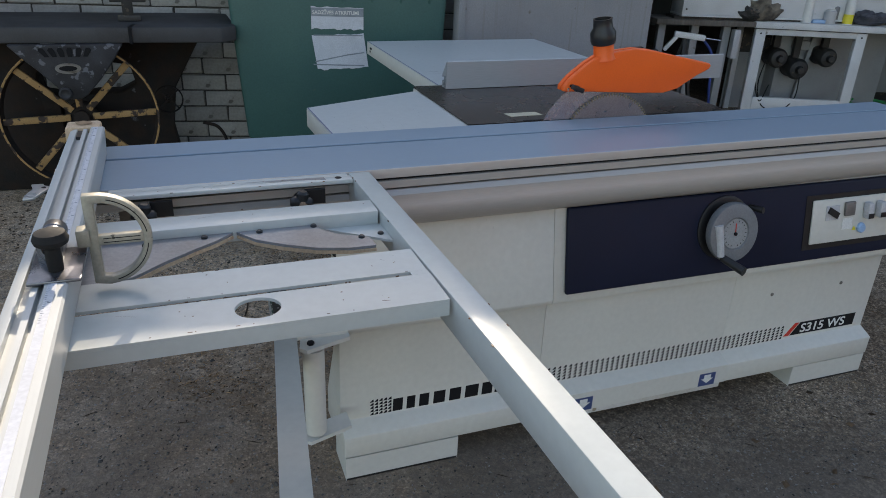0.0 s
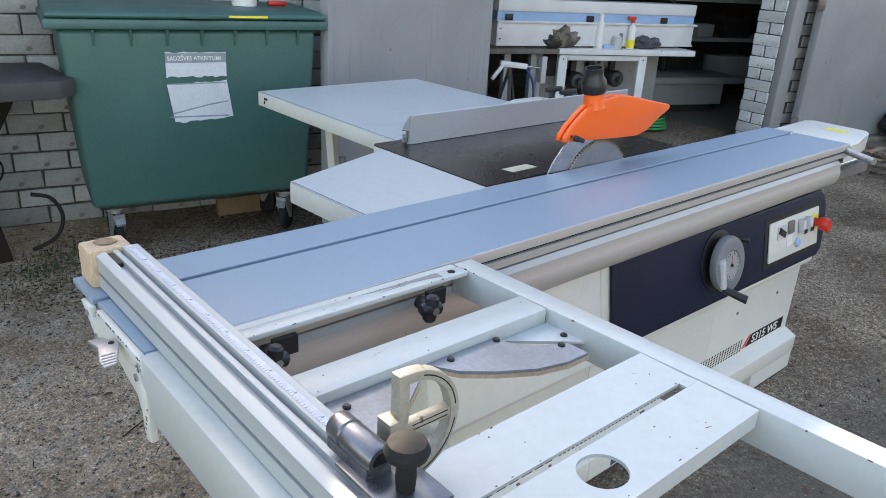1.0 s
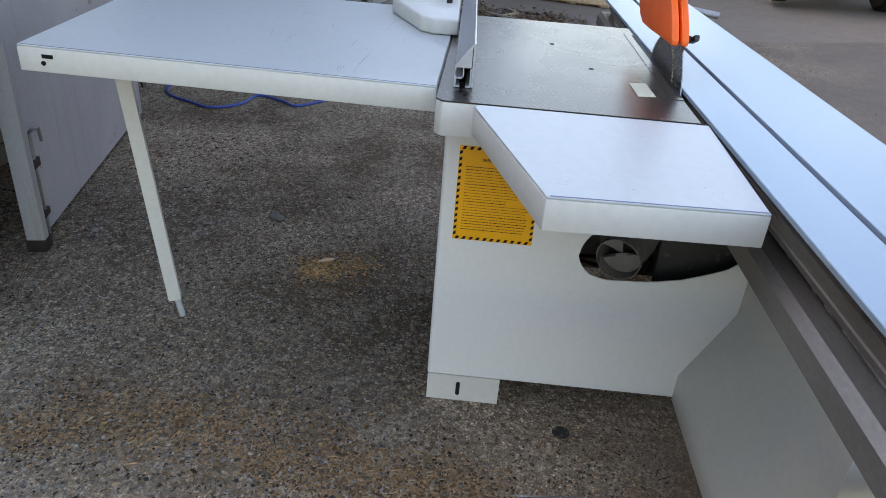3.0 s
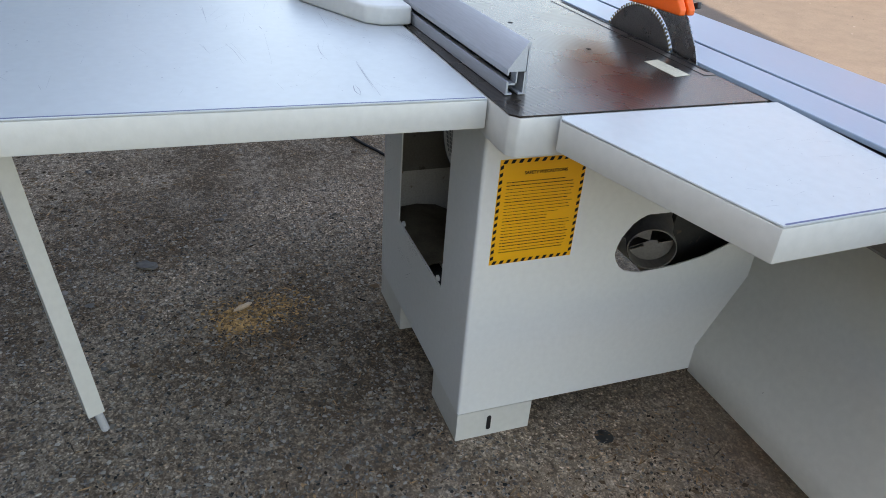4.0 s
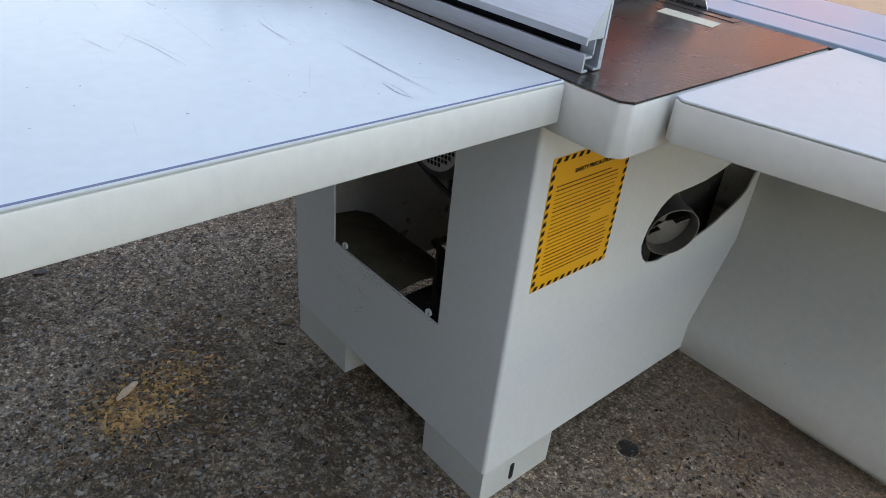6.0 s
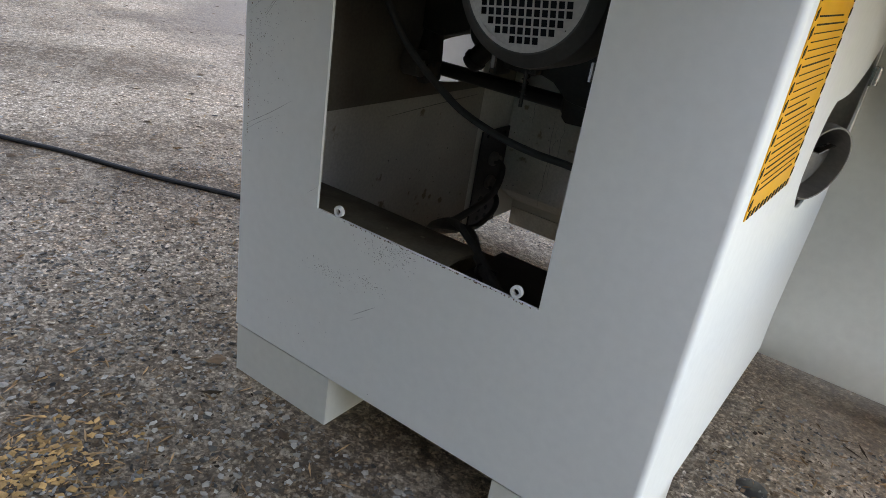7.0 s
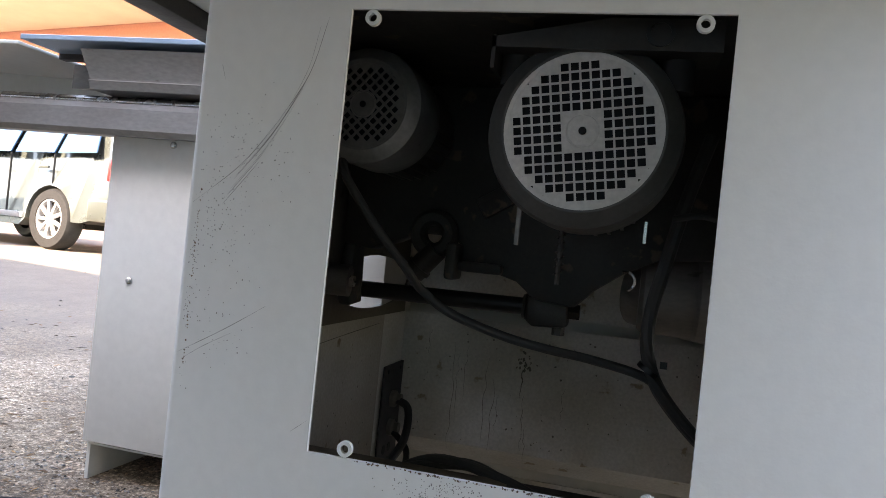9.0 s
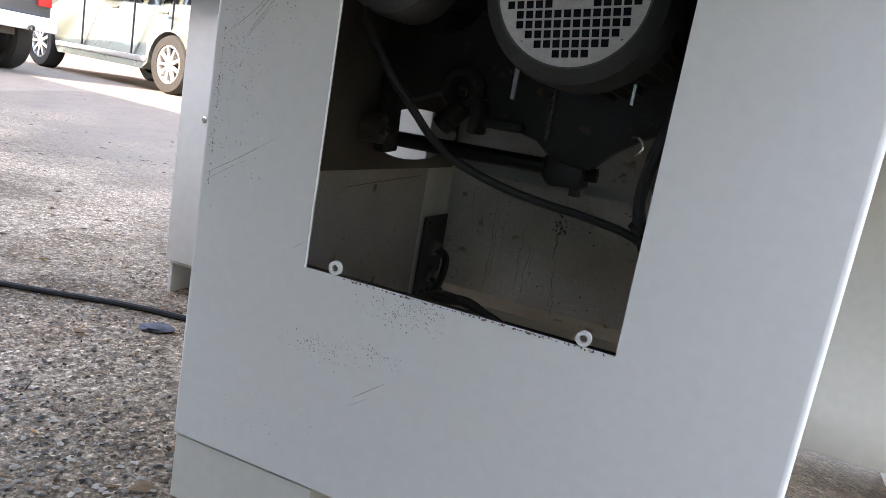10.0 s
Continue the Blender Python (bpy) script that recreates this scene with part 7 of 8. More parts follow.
# ---- old band saw ----
bs = thing("band_saw", (-1.2, 1.75, 0.0), "old black iron band saw with a rusty yellow-spoked wheel", "band saw")
bm = B()
prism(bm, [(-2.0, 1.56), (-0.66, 1.49), (-0.585, 1.55), (-0.59, 2.05), (-0.66, 2.08), (-2.0, 2.15)], "z", 0.80, 0.874)
soften(bm, 0.008, 2)
bst = part("table", bm, TABLEIRON, bs, "dull grey iron table with a slot")
bm = B()
prism(bm, [(-1.09, 1.5), (-1.075, 1.5), (-1.06, 1.62), (-1.075, 1.62)], "z", 0.797, 0.8752)
part("table_slot", bm, INK, bst)
bm = B()
prism(bm, [(-1.62, 0.799), (-1.12, 0.799), (-1.175, 0.715), (-1.24, 0.63), (-1.31, 0.555), (-1.345, 0.535), (-1.40, 0.54), (-1.44, 0.60), (-1.50, 0.67), (-1.57, 0.74)], "y", 1.505, 1.55)
soften(bm, 0.01)
casting = part("bracket_casting", bm, CASTGREY, bs, "worn grey cast bracket under the table")
bm = B()
o = [(-1.375 + 0.056 * math.cos(a), 0.688 + 0.025 * math.sin(a)) for a in [2 * math.pi * k / 28 for k in range(28)]]
i = [(-1.375 + 0.040 * math.cos(a), 0.688 + 0.013 * math.sin(a)) for a in [2 * math.pi * k / 28 for k in range(28)]]
ringed(bm, o, i, "y", 1.497, 1.506)
part("oval_ring", bm, DUSTYGREY, casting, "pale worn oval ring")
part("oval_opening", prism(B(), i, "y", 1.502, 1.5045), INK, casting)
part("boss", lathe(B(), (-1.404, 1.506, 0.570), (0, -1, 0), [(0.030, 0), (0.030, 0.012), (0.022, 0.016), (0.012, 0.010), (0, 0.010)], 20), CASTGREY, casting)
bm = B()
prism(bm, [(-0.74, 0.799), (-0.82, 0.66), (-0.90, 0.52), (-0.93, 0.30), (-0.88, 0.0), (-1.47, 0.0), (-1.47, 0.47), (-1.30, 0.50), (-1.18, 0.50), (-1.10, 0.54), (-1.12, 0.64), (-1.24, 0.66), (-1.33, 0.72), (-1.60, 0.799)], "y", 1.82, 1.98)
prism(bm, [(-2.1, 0.0), (-1.475, 0.0), (-1.475, 0.49), (-1.55, 0.505), (-1.565, 0.60), (-1.53, 0.66), (-1.57, 0.798), (-1.9, 0.798)], "y", 1.8, 2.0)
soften(bm, 0.015)
part("column", bm, RUSTY, bs)
for k in range(6):  # fan of slots under the table
    a = -0.115 + 0.04 * k
    bm = B()
    prism(bm, [(-1.372 + a * 0.82, 0.742), (-1.352 + a * 0.82, 0.742), (-1.348 + a, 0.772), (-1.354 + a, 0.784), (-1.370 + a, 0.784), (-1.376 + a, 0.772)], "y", 1.501, 1.507)
    part("casting_slot", bm, INK, casting)
WX, WY, WZ, WR = -1.360, 1.587, 0.433, 0.3625
bm = B()
lathe(bm, (WX, WY + 0.02, WZ), (0, -1, 0), [(WR - 0.02, 0), (WR, 0.0), (WR, 0.045), (WR - 0.008, 0.045), (WR - 0.014, 0.02), (WR - 0.02, 0.0)], 72)
bsw = part("wheel", bm, RUSTY, bs, "large spoked band wheel with flaking yellow paint")
part("painted_edge", lathe(B(), (WX, WY + 0.02, WZ), (0, -1, 0), [(WR - 0.009, 0.0455), (WR - 0.002, 0.047), (WR + 0.001, 0.044), (WR + 0.001, 0.04)], 72), SPOKE, bsw)
for k in range(8):
    a = radians(2 + 45 * k)
    bm = B()
    bar_between(bm, (WX + 0.05 * math.cos(a), WY, WZ + 0.05 * math.sin(a)), (WX + (WR - 0.012) * math.cos(a), WY, WZ + (WR - 0.012) * math.sin(a)), 0.02, 0.032)
    soften(bm, 0.004)
    part("spoke", bm, SPOKE, bsw)
bm = B()
lathe(bm, (WX, WY + 0.06, WZ), (0, -1, 0), [(0.07, 0), (0.065, 0.05), (0.035, 0.055), (0.035, 0.09), (0, 0.09)], 24)
part("hub", bm, RUSTY, bsw)
bm = B()
box(bm, -1.38, -1.34, 1.61, 1.9, 0.40, 0.46)
part("axle", bm, RUSTY, bs)
bm = B()
for r, w in ((0.075, 0.008), (0.02, 0.012)):
    lathe(bm, (-0.945, 1.75, 0.47), (0, -1, 0), [(r - w, 0), (r, 0.004), (r - w / 2, 0.012), (r - w, 0)], 28)
for k in range(4):
    a = radians(45 + 90 * k)
    bar_between(bm, (-0.945, 1.745, 0.47), (-0.945 + 0.07 * math.cos(a), 1.745, 0.47 + 0.07 * math.sin(a)), 0.006, 0.008)
rod(bm, (-0.945, 1.75, 0.47), (-0.96, 1.85, 0.47), 0.012, n=10)
part("small_handwheel", bm, RUSTY, bs)
part("bent_pipe", tube(B(), [(-0.80, 1.80, 0.05), (-0.70, 1.78, 0.10), (-0.66, 1.77, 0.2), (-0.70, 1.76, 0.30), (-0.78, 1.77, 0.33)], 0.009, 8, 6), RUSTY, bs)
bm = B()
box(bm, -1.115, -1.065, 1.73, 1.78, 0.905, 1.12)
box(bm, -1.17, -1.00, 1.735, 1.775, 0.965, 0.995)
box(bm, -1.14, -1.03, 1.72, 1.79, 0.876, 0.905)
soften(bm, 0.005)
part("blade_guide", bm, BLACKIRON, bs)
bm = B()
prism(bm, [(-1.38, 1.70), (-0.98, 1.70), (-0.98, 1.82), (-1.38, 1.82)], "z", 1.10, 2.0)
soften(bm, 0.006)
part("blade_cover", bm, OLDRED, bs, "flaking red-brown wooden blade cover")
bm = B()
box(bm, -2.3, -1.85, 1.85, 2.05, 0.85, 2.1)
box(bm, -2.3, -1.0, 1.84, 2.0, 2.0, 2.3)
part("upper_frame", bm, RUSTY, bs)

# ---- garage doors and frame ----
door = thing("door_1", (1.25, 1.52, 0.0), "grey sheet steel garage door leaf standing open, rusty at its foot", "door")
door["kind"] = "structure"
HINGE, FREE = Vector((1.97, 1.665, 0)), Vector((0.555, 1.395, 0))
dd = (FREE - HINGE).normalized()
dn = Vector((dd.y, -dd.x, 0))
DL = (FREE - HINGE).length
leafm = Matrix.Translation(HINGE) @ Matrix(((dd.x, dn.x, 0, 0), (dd.y, dn.y, 0, 0), (0, 0, 1, 0), (0, 0, 0, 1)))


def tube_bend(d):
    bm = B()
    for a, b in (((d - 0.076, -0.012, 0.40), (d - 0.076, -0.03, 0.415)), ((d - 0.076, -0.03, 0.415), (d - 0.11, -0.034, 0.41)), ((d - 0.11, -0.034, 0.41), (d - 0.118, -0.034, 0.36))):
        rod(bm, a, b, 0.006, n=10)
    return bm


def leaf_part(name, bm, mat, label=""):
    bm.transform(leafm)
    return part(name, bm, mat, door, label)


leaf_part("leaf_sheet", box(B(), 0.02, DL, -0.004, 0.004, 0.03, 2.6), DOOR)
leaf_part("edge_angle", soften(box(B(), -0.005, 0.03, -0.005, 0.03, 0.02, 2.62), 0.003), DOOR)
leaf_part("edge_angle", soften(box(B(), DL - 0.035, DL + 0.005, -0.03, 0.03, 0.0, 2.62), 0.003), DOOR)
for z in (0.06, 1.3, 2.56):
    leaf_part("cross_rail", soften(box(B(), 0.031, DL - 0.036, 0.005, 0.03, z, z + 0.04), 0.002), DOOR)
leaf_part("bolt_bar", soften(box(B(), DL - 0.085, DL - 0.068, -0.02, -0.0045, 0.03, 0.40), 0.004), DUSTYGREY, "rusty drop bolt")
leaf_part("bolt_keeper", soften(box(B(), DL - 0.105, DL - 0.048, -0.024, -0.0045, 0.28, 0.31), 0.003), RUSTY)
leaf_part("bolt_keeper", soften(box(B(), DL - 0.105, DL - 0.048, -0.024, -0.0045, 0.10, 0.125), 0.003), RUSTY)
leaf_part("bolt_handle", tube_bend(DL), DUSTYGREY)
leaf_part("foot_strap", soften(box(B(), DL - 0.05, DL + 0.007, -0.032, 0.032, 0.0, 0.045), 0.003), RUSTY)

whole("door_frame", soften(box(B(), OPEN1 + 0.014, OPEN1 + 0.16, -0.07, 0.008, 0, 2.8), 0.006), DOOR, "grey steel door post beside the bricks", kind="structure", m=WALL)
bm = B()
box(bm, OPEN0 - 0.07, OPEN0 - 0.01, -0.05, 0.01, 0, 2.8)
whole("trim", bm, WHITEPAINT, "white painted steel door post", kind="structure", m=WALL)
door2 = thing("door_2", None, "pale grey steel garage door leaf folded back along the wall", "door", m=in_wall(6.7, -0.12))
door2["kind"] = "structure"
part("leaf_sheet", soften(box(B(), -0.72, 0.68, -0.02, 0.02, 0.05, 2.6), 0.004), DOOR, door2)
part("leaf_sheet", soften(box(B(), 0.74, 1.5, -0.03, 0.01, 0.04, 2.6), 0.004), DOOR, door2)
for x in (-0.735, 0.70):
    part("edge_angle", soften(box(B(), x - 0.015, x + 0.02, -0.04, 0.03, 0.02, 2.62), 0.003), DOOR, door2)
for z in (0.2, 1.2):
    part("hinge", soften(box(B(), -0.83, -0.74, -0.045, -0.025, z, z + 0.09), 0.004), DUSTYGREY, door2)
part("edge_tape", box(B(), 1.5015, 1.512, -0.032, 0.012, 0.3, 2.6), BLUESTRIP, door2, "peeling pale blue film along the edge")
whole("door_sill", soften(box(B(), 5.9, 8.2, -0.22, -0.09, 0.0, 0.045), 0.004), OLDWOOD, "weathered timber lying along the foot of the door", kind="structure", m=WALL)

# ---- inside the garage ----
BENCH = pose(3.43, 2.293, 0, 0, 0, -23.0)  # along the bench's front edge
BACKROOM = pose(3.53, 2.255, 0, 0, 0, -21.0)
BT = 0.79  # bench top


def on_bench(x, y, z=0):
    return BENCH @ pose(1.08 * x, 1.08 * y, z) @ Matrix.Scale(1.08, 4)


bench = thing("work_bench", None, "white painted steel work bench with a cluttered top", "bench", m=BENCH)
part("bench_top", soften(box(B(), -0.03, 1.33, -0.03, 0.58, 0.741, BT), 0.004), WHITEPAINT, bench)
# black filler stands for the shadow line below the slab
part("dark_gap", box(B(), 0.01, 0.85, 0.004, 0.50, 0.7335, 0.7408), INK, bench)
for x in (0.0, 0.78):
    leg = part("leg", soften(box(B(), x, x + 0.081, 0.0, 0.05, 0.0, 0.733), 0.004), WHITEPAINT, bench)
    part("leg_screw", lathe(B(), (x + 0.04, 0.0, 0.70), (0, -1, 0), [(0.007, 0), (0.007, 0.003), (0, 0.004)], 10), DARKSTEEL, leg)
    part("leg", soften(box(B(), x + 0.015, x + 0.06, 0.45, 0.50, 0.0, 0.733), 0.004), WHITEPAINT, bench)
part("rail", soften(box(B(), 0.0815, 0.7795, 0.0, 0.045, 0.69, 0.733), 0.003), WHITEPAINT, bench)
part("rail", soften(box(B(), 0.0815, 0.7795, 0.0, 0.045, 0.10, 0.20), 0.003), WHITEPAINT, bench)
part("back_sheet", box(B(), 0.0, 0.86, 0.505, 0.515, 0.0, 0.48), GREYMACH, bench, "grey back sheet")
# upper half of the back is coloured black for the shade under the top
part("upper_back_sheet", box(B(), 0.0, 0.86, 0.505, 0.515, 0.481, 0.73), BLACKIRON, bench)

for x, z, r in ((0.285, 0.49, 0.078), (0.46, 0.41, 0.085), (0.68, 0.51, 0.075)):
    pump = thing("pump_motor", None, "black electric motor hung under the bench top", "motor", "motors under the bench", m=BENCH)
    part("motor_case", lathe(B(), (x, 0.28, z), (0, -1, 0), [(0, -0.1), (r * 0.9, -0.1), (r, -0.08), (r, -0.05), (r * 0.94, -0.045), (r * 0.94, 0.08), (r, 0.085), (r, 0.10), (r * 0.8, 0.13), (r * 0.4, 0.14), (r * 0.3, 0.18), (0, 0.18)], 24), BLACKIRON, pump)
    part("hanger", box(B(), x - 0.025, x + 0.025, 0.26, 0.31, z + r * 0.95, 0.7333), BLACKIRON, pump)
bm = B()
box(bm, 0.44, 0.57, 0.30, 0.40, 0.55, 0.62)
box(bm, 0.49, 0.52, 0.33, 0.37, 0.62, 0.7333)
soften(bm, 0.006)
whole("gear_box", bm, GREYMACH, "pale grey gear case hung under the bench top", "gear box", m=BENCH)
bm = B()
bar_between(bm, (0.60, 0.32, 0.70), (0.52, 0.32, 0.0), 0.035, 0.03)
whole("steel_post", bm, GREYMACH, "slanting grey steel strut under the bench", "strut", m=BENCH)
for pts in ([(0.16, 0.10, 0.48), (0.12, 0.05, 0.30), (0.16, 0.0, 0.14), (0.30, -0.02, 0.10), (0.42, 0.02, 0.2), (0.46, 0.1, 0.36)], [(0.10, 0.08, 0.50), (0.09, 0.04, 0.32), (0.14, 0.0, 0.17), (0.20, 0.03, 0.30)]):
    whole("loose_cable", tube(B(), pts, 0.005, 6, 8), RUBBER, "black cable hanging in a loop under the bench", "cable", "cables under the bench", m=BENCH)


def bottle(x, y, r, h, body, cap, label, neck=0.4):
    b = thing("bottle", None, label, "bottle", "bottles on the bench", m=on_bench(x, y, BT))
    bm = B()
    lathe(bm, (0, 0, 0), (0, 0, 1), [(0, 0), (r, 0), (r, h * 0.62), (r * 0.9, h * 0.7), (r * neck, h * 0.8), (r * neck, h * 0.84), (0, h * 0.84)], 20)
    part("bottle_body", bm, body, b)
    bm = B()
    lathe(bm, (0, 0, h * 0.84), (0, 0, 1), [(0, 0), (r * neck * 1.15, 0), (r * neck * 1.1, h * 0.13), (r * neck * 0.5, h * 0.16), (0, h * 0.16)], 16)
    part("bottle_cap", bm, cap, b)
    return b


bottle(0.36, 0.06, 0.036, 0.27, WHITE, WHITE, "white plastic spray bottle on the bench", 0.5)
spray = bottle(0.66, 0.07, 0.034, 0.24, WHITE, RED, "pale spray bottle with a red trigger and yellow liquid")
part("trigger", soften(box(B(), -0.05, 0.02, -0.012, 0.012, 0.225, 0.25), 0.004), RED, spray)
part("liquid_band", lathe(B(), (0, 0, 0.0), (0, 0, 1), [(0.0345, 0.005), (0.0345, 0.07)], 20), LEMON, spray)
for x, y, r, h, m_, lab in ((0.24, 0.10, 0.032, 0.2, GREYWHEEL, "grey spray can on the bench"), (0.19, 0.14, 0.03, 0.21, BLACK, "black spray can on the bench"), (0.52, 0.05, 0.04, 0.1, PALEGREY, "pale grey tin on the bench"), (0.57, 0.11, 0.035, 0.13, GREYWHEEL, "dull tin on the bench")):
    c = thing("tin_can", None, lab, "can", "cans on the bench", m=on_bench(x, y, BT))
    part("can_body", lathe(B(), (0, 0, 0), (0, 0, 1), [(0, 0), (r, 0), (r, h * 0.85), (r * 0.8, h * 0.92), (r * 0.8, h * 0.93), (0, h * 0.93)], 20), m_, c)
    part("can_lid", lathe(B(), (0, 0, h * 0.93), (0, 0, 1), [(r * 0.7, 0), (r * 0.7, h * 0.07), (0, h * 0.07)], 16), RED if r < 0.034 else WHITE, c)


def rag(x, y, z, w, h, mat, label, seed):
    bm = B()
    bmesh.ops.create_icosphere(bm, subdivisions=4, radius=1.0)
    for v in bm.verts:
        d = 1 + 0.35 * noise.noise(v.co * 1.7 + Vector((seed, 0, 0))) + 0.2 * noise.noise(v.co * 4 + Vector((0, seed, 0)))
        v.co = Vector((v.co.x * w * d, v.co.y * w * 0.6 * d, max(0.0, (v.co.z * 0.5 + 0.45) * h * d)))
    return whole("rag", bm, mat, label, "rag", "rags on the bench", m=on_bench(x, y, z))


rag(0.02, 0.02, BT, 0.12, 0.16, RAG, "crumpled grimy rag on the bench", 1.0)
rag(-0.06, 0.0, BT, 0.08, 0.1, BLACKIRON, "black crumpled rag on the bench", 5.0)
rag(0.82, 0.08, BT, 0.13, 0.1, RAGBLUE, "crumpled grey-blue cloth on the bench", 9.0)
bm = B()
box(bm, 0.43, 0.56, 0.03, 0.10, BT, BT + 0.028)
soften(bm, 0.005)
whole("blue_box", bm, BLUESTRIP, "flat blue box on the bench", "box", m=BENCH)

# second machine with a long white beam
mach = thing("edging_machine", None, "large machine with a long white beam and blue strip", "machine", m=pose(2.841, 2.475, 0, 0, 0, -16.0))
part("beam", soften(box(B(), 0.0, 2.055, 0.0, 0.25, 0.82, 0.985), 0.004), WHITEPAINT, mach)
part("beam_lip", soften(box(B(), -0.005, 2.075, -0.02, 0.25, 0.9855, 1.003), 0.003), WHITEPAINT, mach)
part("blue_strip", box(B(), 0.0, 2.05, 0.012, 0.24, 1.0035, 1.075), BLUESTRIP, mach, "pale blue strip along the beam")
part("beam", soften(box(B(), 0.0, 2.05, 0.0, 0.25, 1.0755, 1.17), 0.004), WHITEPAINT, mach)
part("beam_foot", soften(box(B(), -0.005, 2.06, -0.012, 0.24, 0.806, 0.8195), 0.002), WHITEPAINT, mach)
for x in (0.07, 0.86, 1.66):
    part("clamp", soften(box(B(), x, x + 0.06, -0.02, 0.012, 1.005, 1.055), 0.006), BLACK, mach)
for z in (0.86, 0.94):
    part("end_screw", lathe(B(), (0.03, 0.0, z), (0, -1, 0), [(0.007, 0), (0.007, 0.004), (0, 0.005)], 10), DARKSTEEL, mach)
part("shelf_board", soften(box(B(), -0.20, 1.3, -0.04, 0.3, 0.745, 0.785), 0.003), OLDWOOD, mach, "old wooden board under the beam")
part("spacer_rail", box(B(), -0.05, 1.2, 0.02, 0.2, 0.7855, 0.8055), BLACKIRON, mach)
part("machine_base", soften(box(B(), 1.0, 1.95, 0.28, 0.9, 0.0, 0.80), 0.006), GREYMACH, mach)
for x in (-0.15, 0.12, 0.38):
    part("stand_post", soften(box(B(), x, x + 0.06, 0.05, 0.11, 0.0, 0.7445), 0.004), GREYMACH, mach)
part("terminal_box", soften(box(B(), 0.44, 0.49, -0.03, 0.04, 0.50, 0.72), 0.005), PALEGREY, mach, "pale switch box on the stand")
shelf = thing("steel_shelf", None, "long grey steel shelf against the back of the garage", "shelf", m=BACKROOM @ pose(-0.32, 0.45, 0))
part("shelf_top", soften(box(B(), 1.03, 3.1, 0.54, 1.19, 0.32, 0.39), 0.004), GREYMACH, shelf)
part("shelf_front", box(B(), 1.03, 2.9, 0.60, 0.65, 0.086, 0.319), GREYMACH, shelf)
part("shelf_foot", box(B(), 1.10, 2.8, 0.66, 0.9, 0.0, 0.0855), BLACKIRON, shelf)
rack = thing("tool_rack", None, "dark steel rack with shelves and boxes in the dim garage", "rack", m=BACKROOM @ pose(2.05, 1.5, 0))
for x in (0.0, 1.6):
    part("rack_post", box(B(), x, x + 0.05, 0, 0.05, 0, 2.2), BLACKIRON, rack)
    part("rack_post", box(B(), x, x + 0.05, 0.55, 0.6, 0, 2.2), BLACKIRON, rack)
for z in (0.25, 0.72, 1.15, 1.6):
    part("rack_shelf", box(B(), -0.05, 1.7, 0, 0.6, z, z + 0.04), GREYMACH, rack)
for i, (x, z, w, h, mt) in enumerate(((0.1, 0.762, 0.3, 0.2, BLACKIRON), (0.5, 0.762, 0.22, 0.14, GREYMACH), (0.85, 0.762, 0.4, 0.25, DARKSTEEL), (0.2, 1.192, 0.5, 0.2, CARD), (0.95, 1.192, 0.3, 0.16, GREYMACH), (0.15, 0.292, 0.5, 0.3, DARKSTEEL), (0.9, 0.292, 0.5, 0.25, GREYMACH))):
    bm = B()
    box(bm, x, x + w, 0.1, 0.45, z, z + h)
    soften(bm, 0.006)
    whole("storage_box", bm, mt, "dull storage box on the dark rack", "box", "boxes on the rack", m=BACKROOM @ pose(2.05, 1.5, 0))
# air gun hanging in front of the bench
gun = thing("air_gun", None, "white and blue air gun with hose resting on black tripod", "air gun", m=pose(2.56, 2.03, 0, 0, 0, -21.0) @ Matrix.Scale(1.17, 4))
bm = B()
for a in (20, 140, 260):
    bar_between(bm, (0, 0, 0.60), (0.16 * math.cos(radians(a)), 0.16 * math.sin(radians(a)), 0.0), 0.018, 0.018)
part("tripod", bm, BLACKIRON, gun)
part("gun_body", soften(bar_between(B(), (-0.07, 0, 0.63), (0.12, 0, 0.61), 0.03, 0.035), 0.006), WHITE, gun)
part("gun_grip", soften(bar_between(B(), (-0.05, 0, 0.62), (-0.12, 0, 0.53), 0.025, 0.025), 0.006), WHITE, gun)
part("gun_nozzle", rod(B(), (0.12, 0, 0.61), (0.22, 0, 0.60), 0.005, n=8), STEEL, gun)
part("gun_hose", tube(B(), [(0.10, 0.02, 0.62), (0.2, 0.05, 0.5), (0.22, 0.05, 0.3), (0.28, 0.1, 0.02)], 0.008, 8, 8), BLUEHOSE, gun)
bm = B()
coil = [(0.18 * math.cos(k * 0.5) * (1 - k * 0.004), 0.18 * math.sin(k * 0.5) * (1 - k * 0.004), 0.02 + 0.0022 * k) for k in range(56)]
tube(bm, coil, 0.012, 7, 2)
whole("hose_coil", bm, GREENHOSE, "coiled green hose on the garage floor", "hose", m=in_wall(5.2, 0.9))
bm = B()
box(bm, -0.35, 0.35, -0.2, 0.2, 0.0, 0.5)
soften(bm, 0.02)
whole("storage_crate", bm, BLACKIRON, "dark crate on the garage floor", "crate", m=in_wall(3.0, 1.1, 0, 15))

# ---- timber, pallets and bags beyond the saw ----
for i, (u, v, l, w, lean, roll, m_) in enumerate(((7.85, -0.50, 2.3, 0.14, 16, 3, OLDWOOD), (8.02, -0.50, 2.5, 0.10, 15, -2, OLDWOOD), (8.18, -0.52, 2.1, 0.13, 17, 4, WOOD), (8.35, -0.50, 2.5, 0.16, 14, -3, OLDWOOD), (8.55, -0.52, 2.2, 0.12, 15, 1, OLDWOOD))):
    bm = B()
    box(bm, -w / 2, w / 2, -0.018, 0.018, 0, l)
    soften(bm, 0.004)
    whole("plank", bm, m_, "weathered grey timber plank leaning against the wall", "plank", "leaning planks", m=in_wall(u, v) @ pose(0, 0, 0.004, -lean, roll, 0))


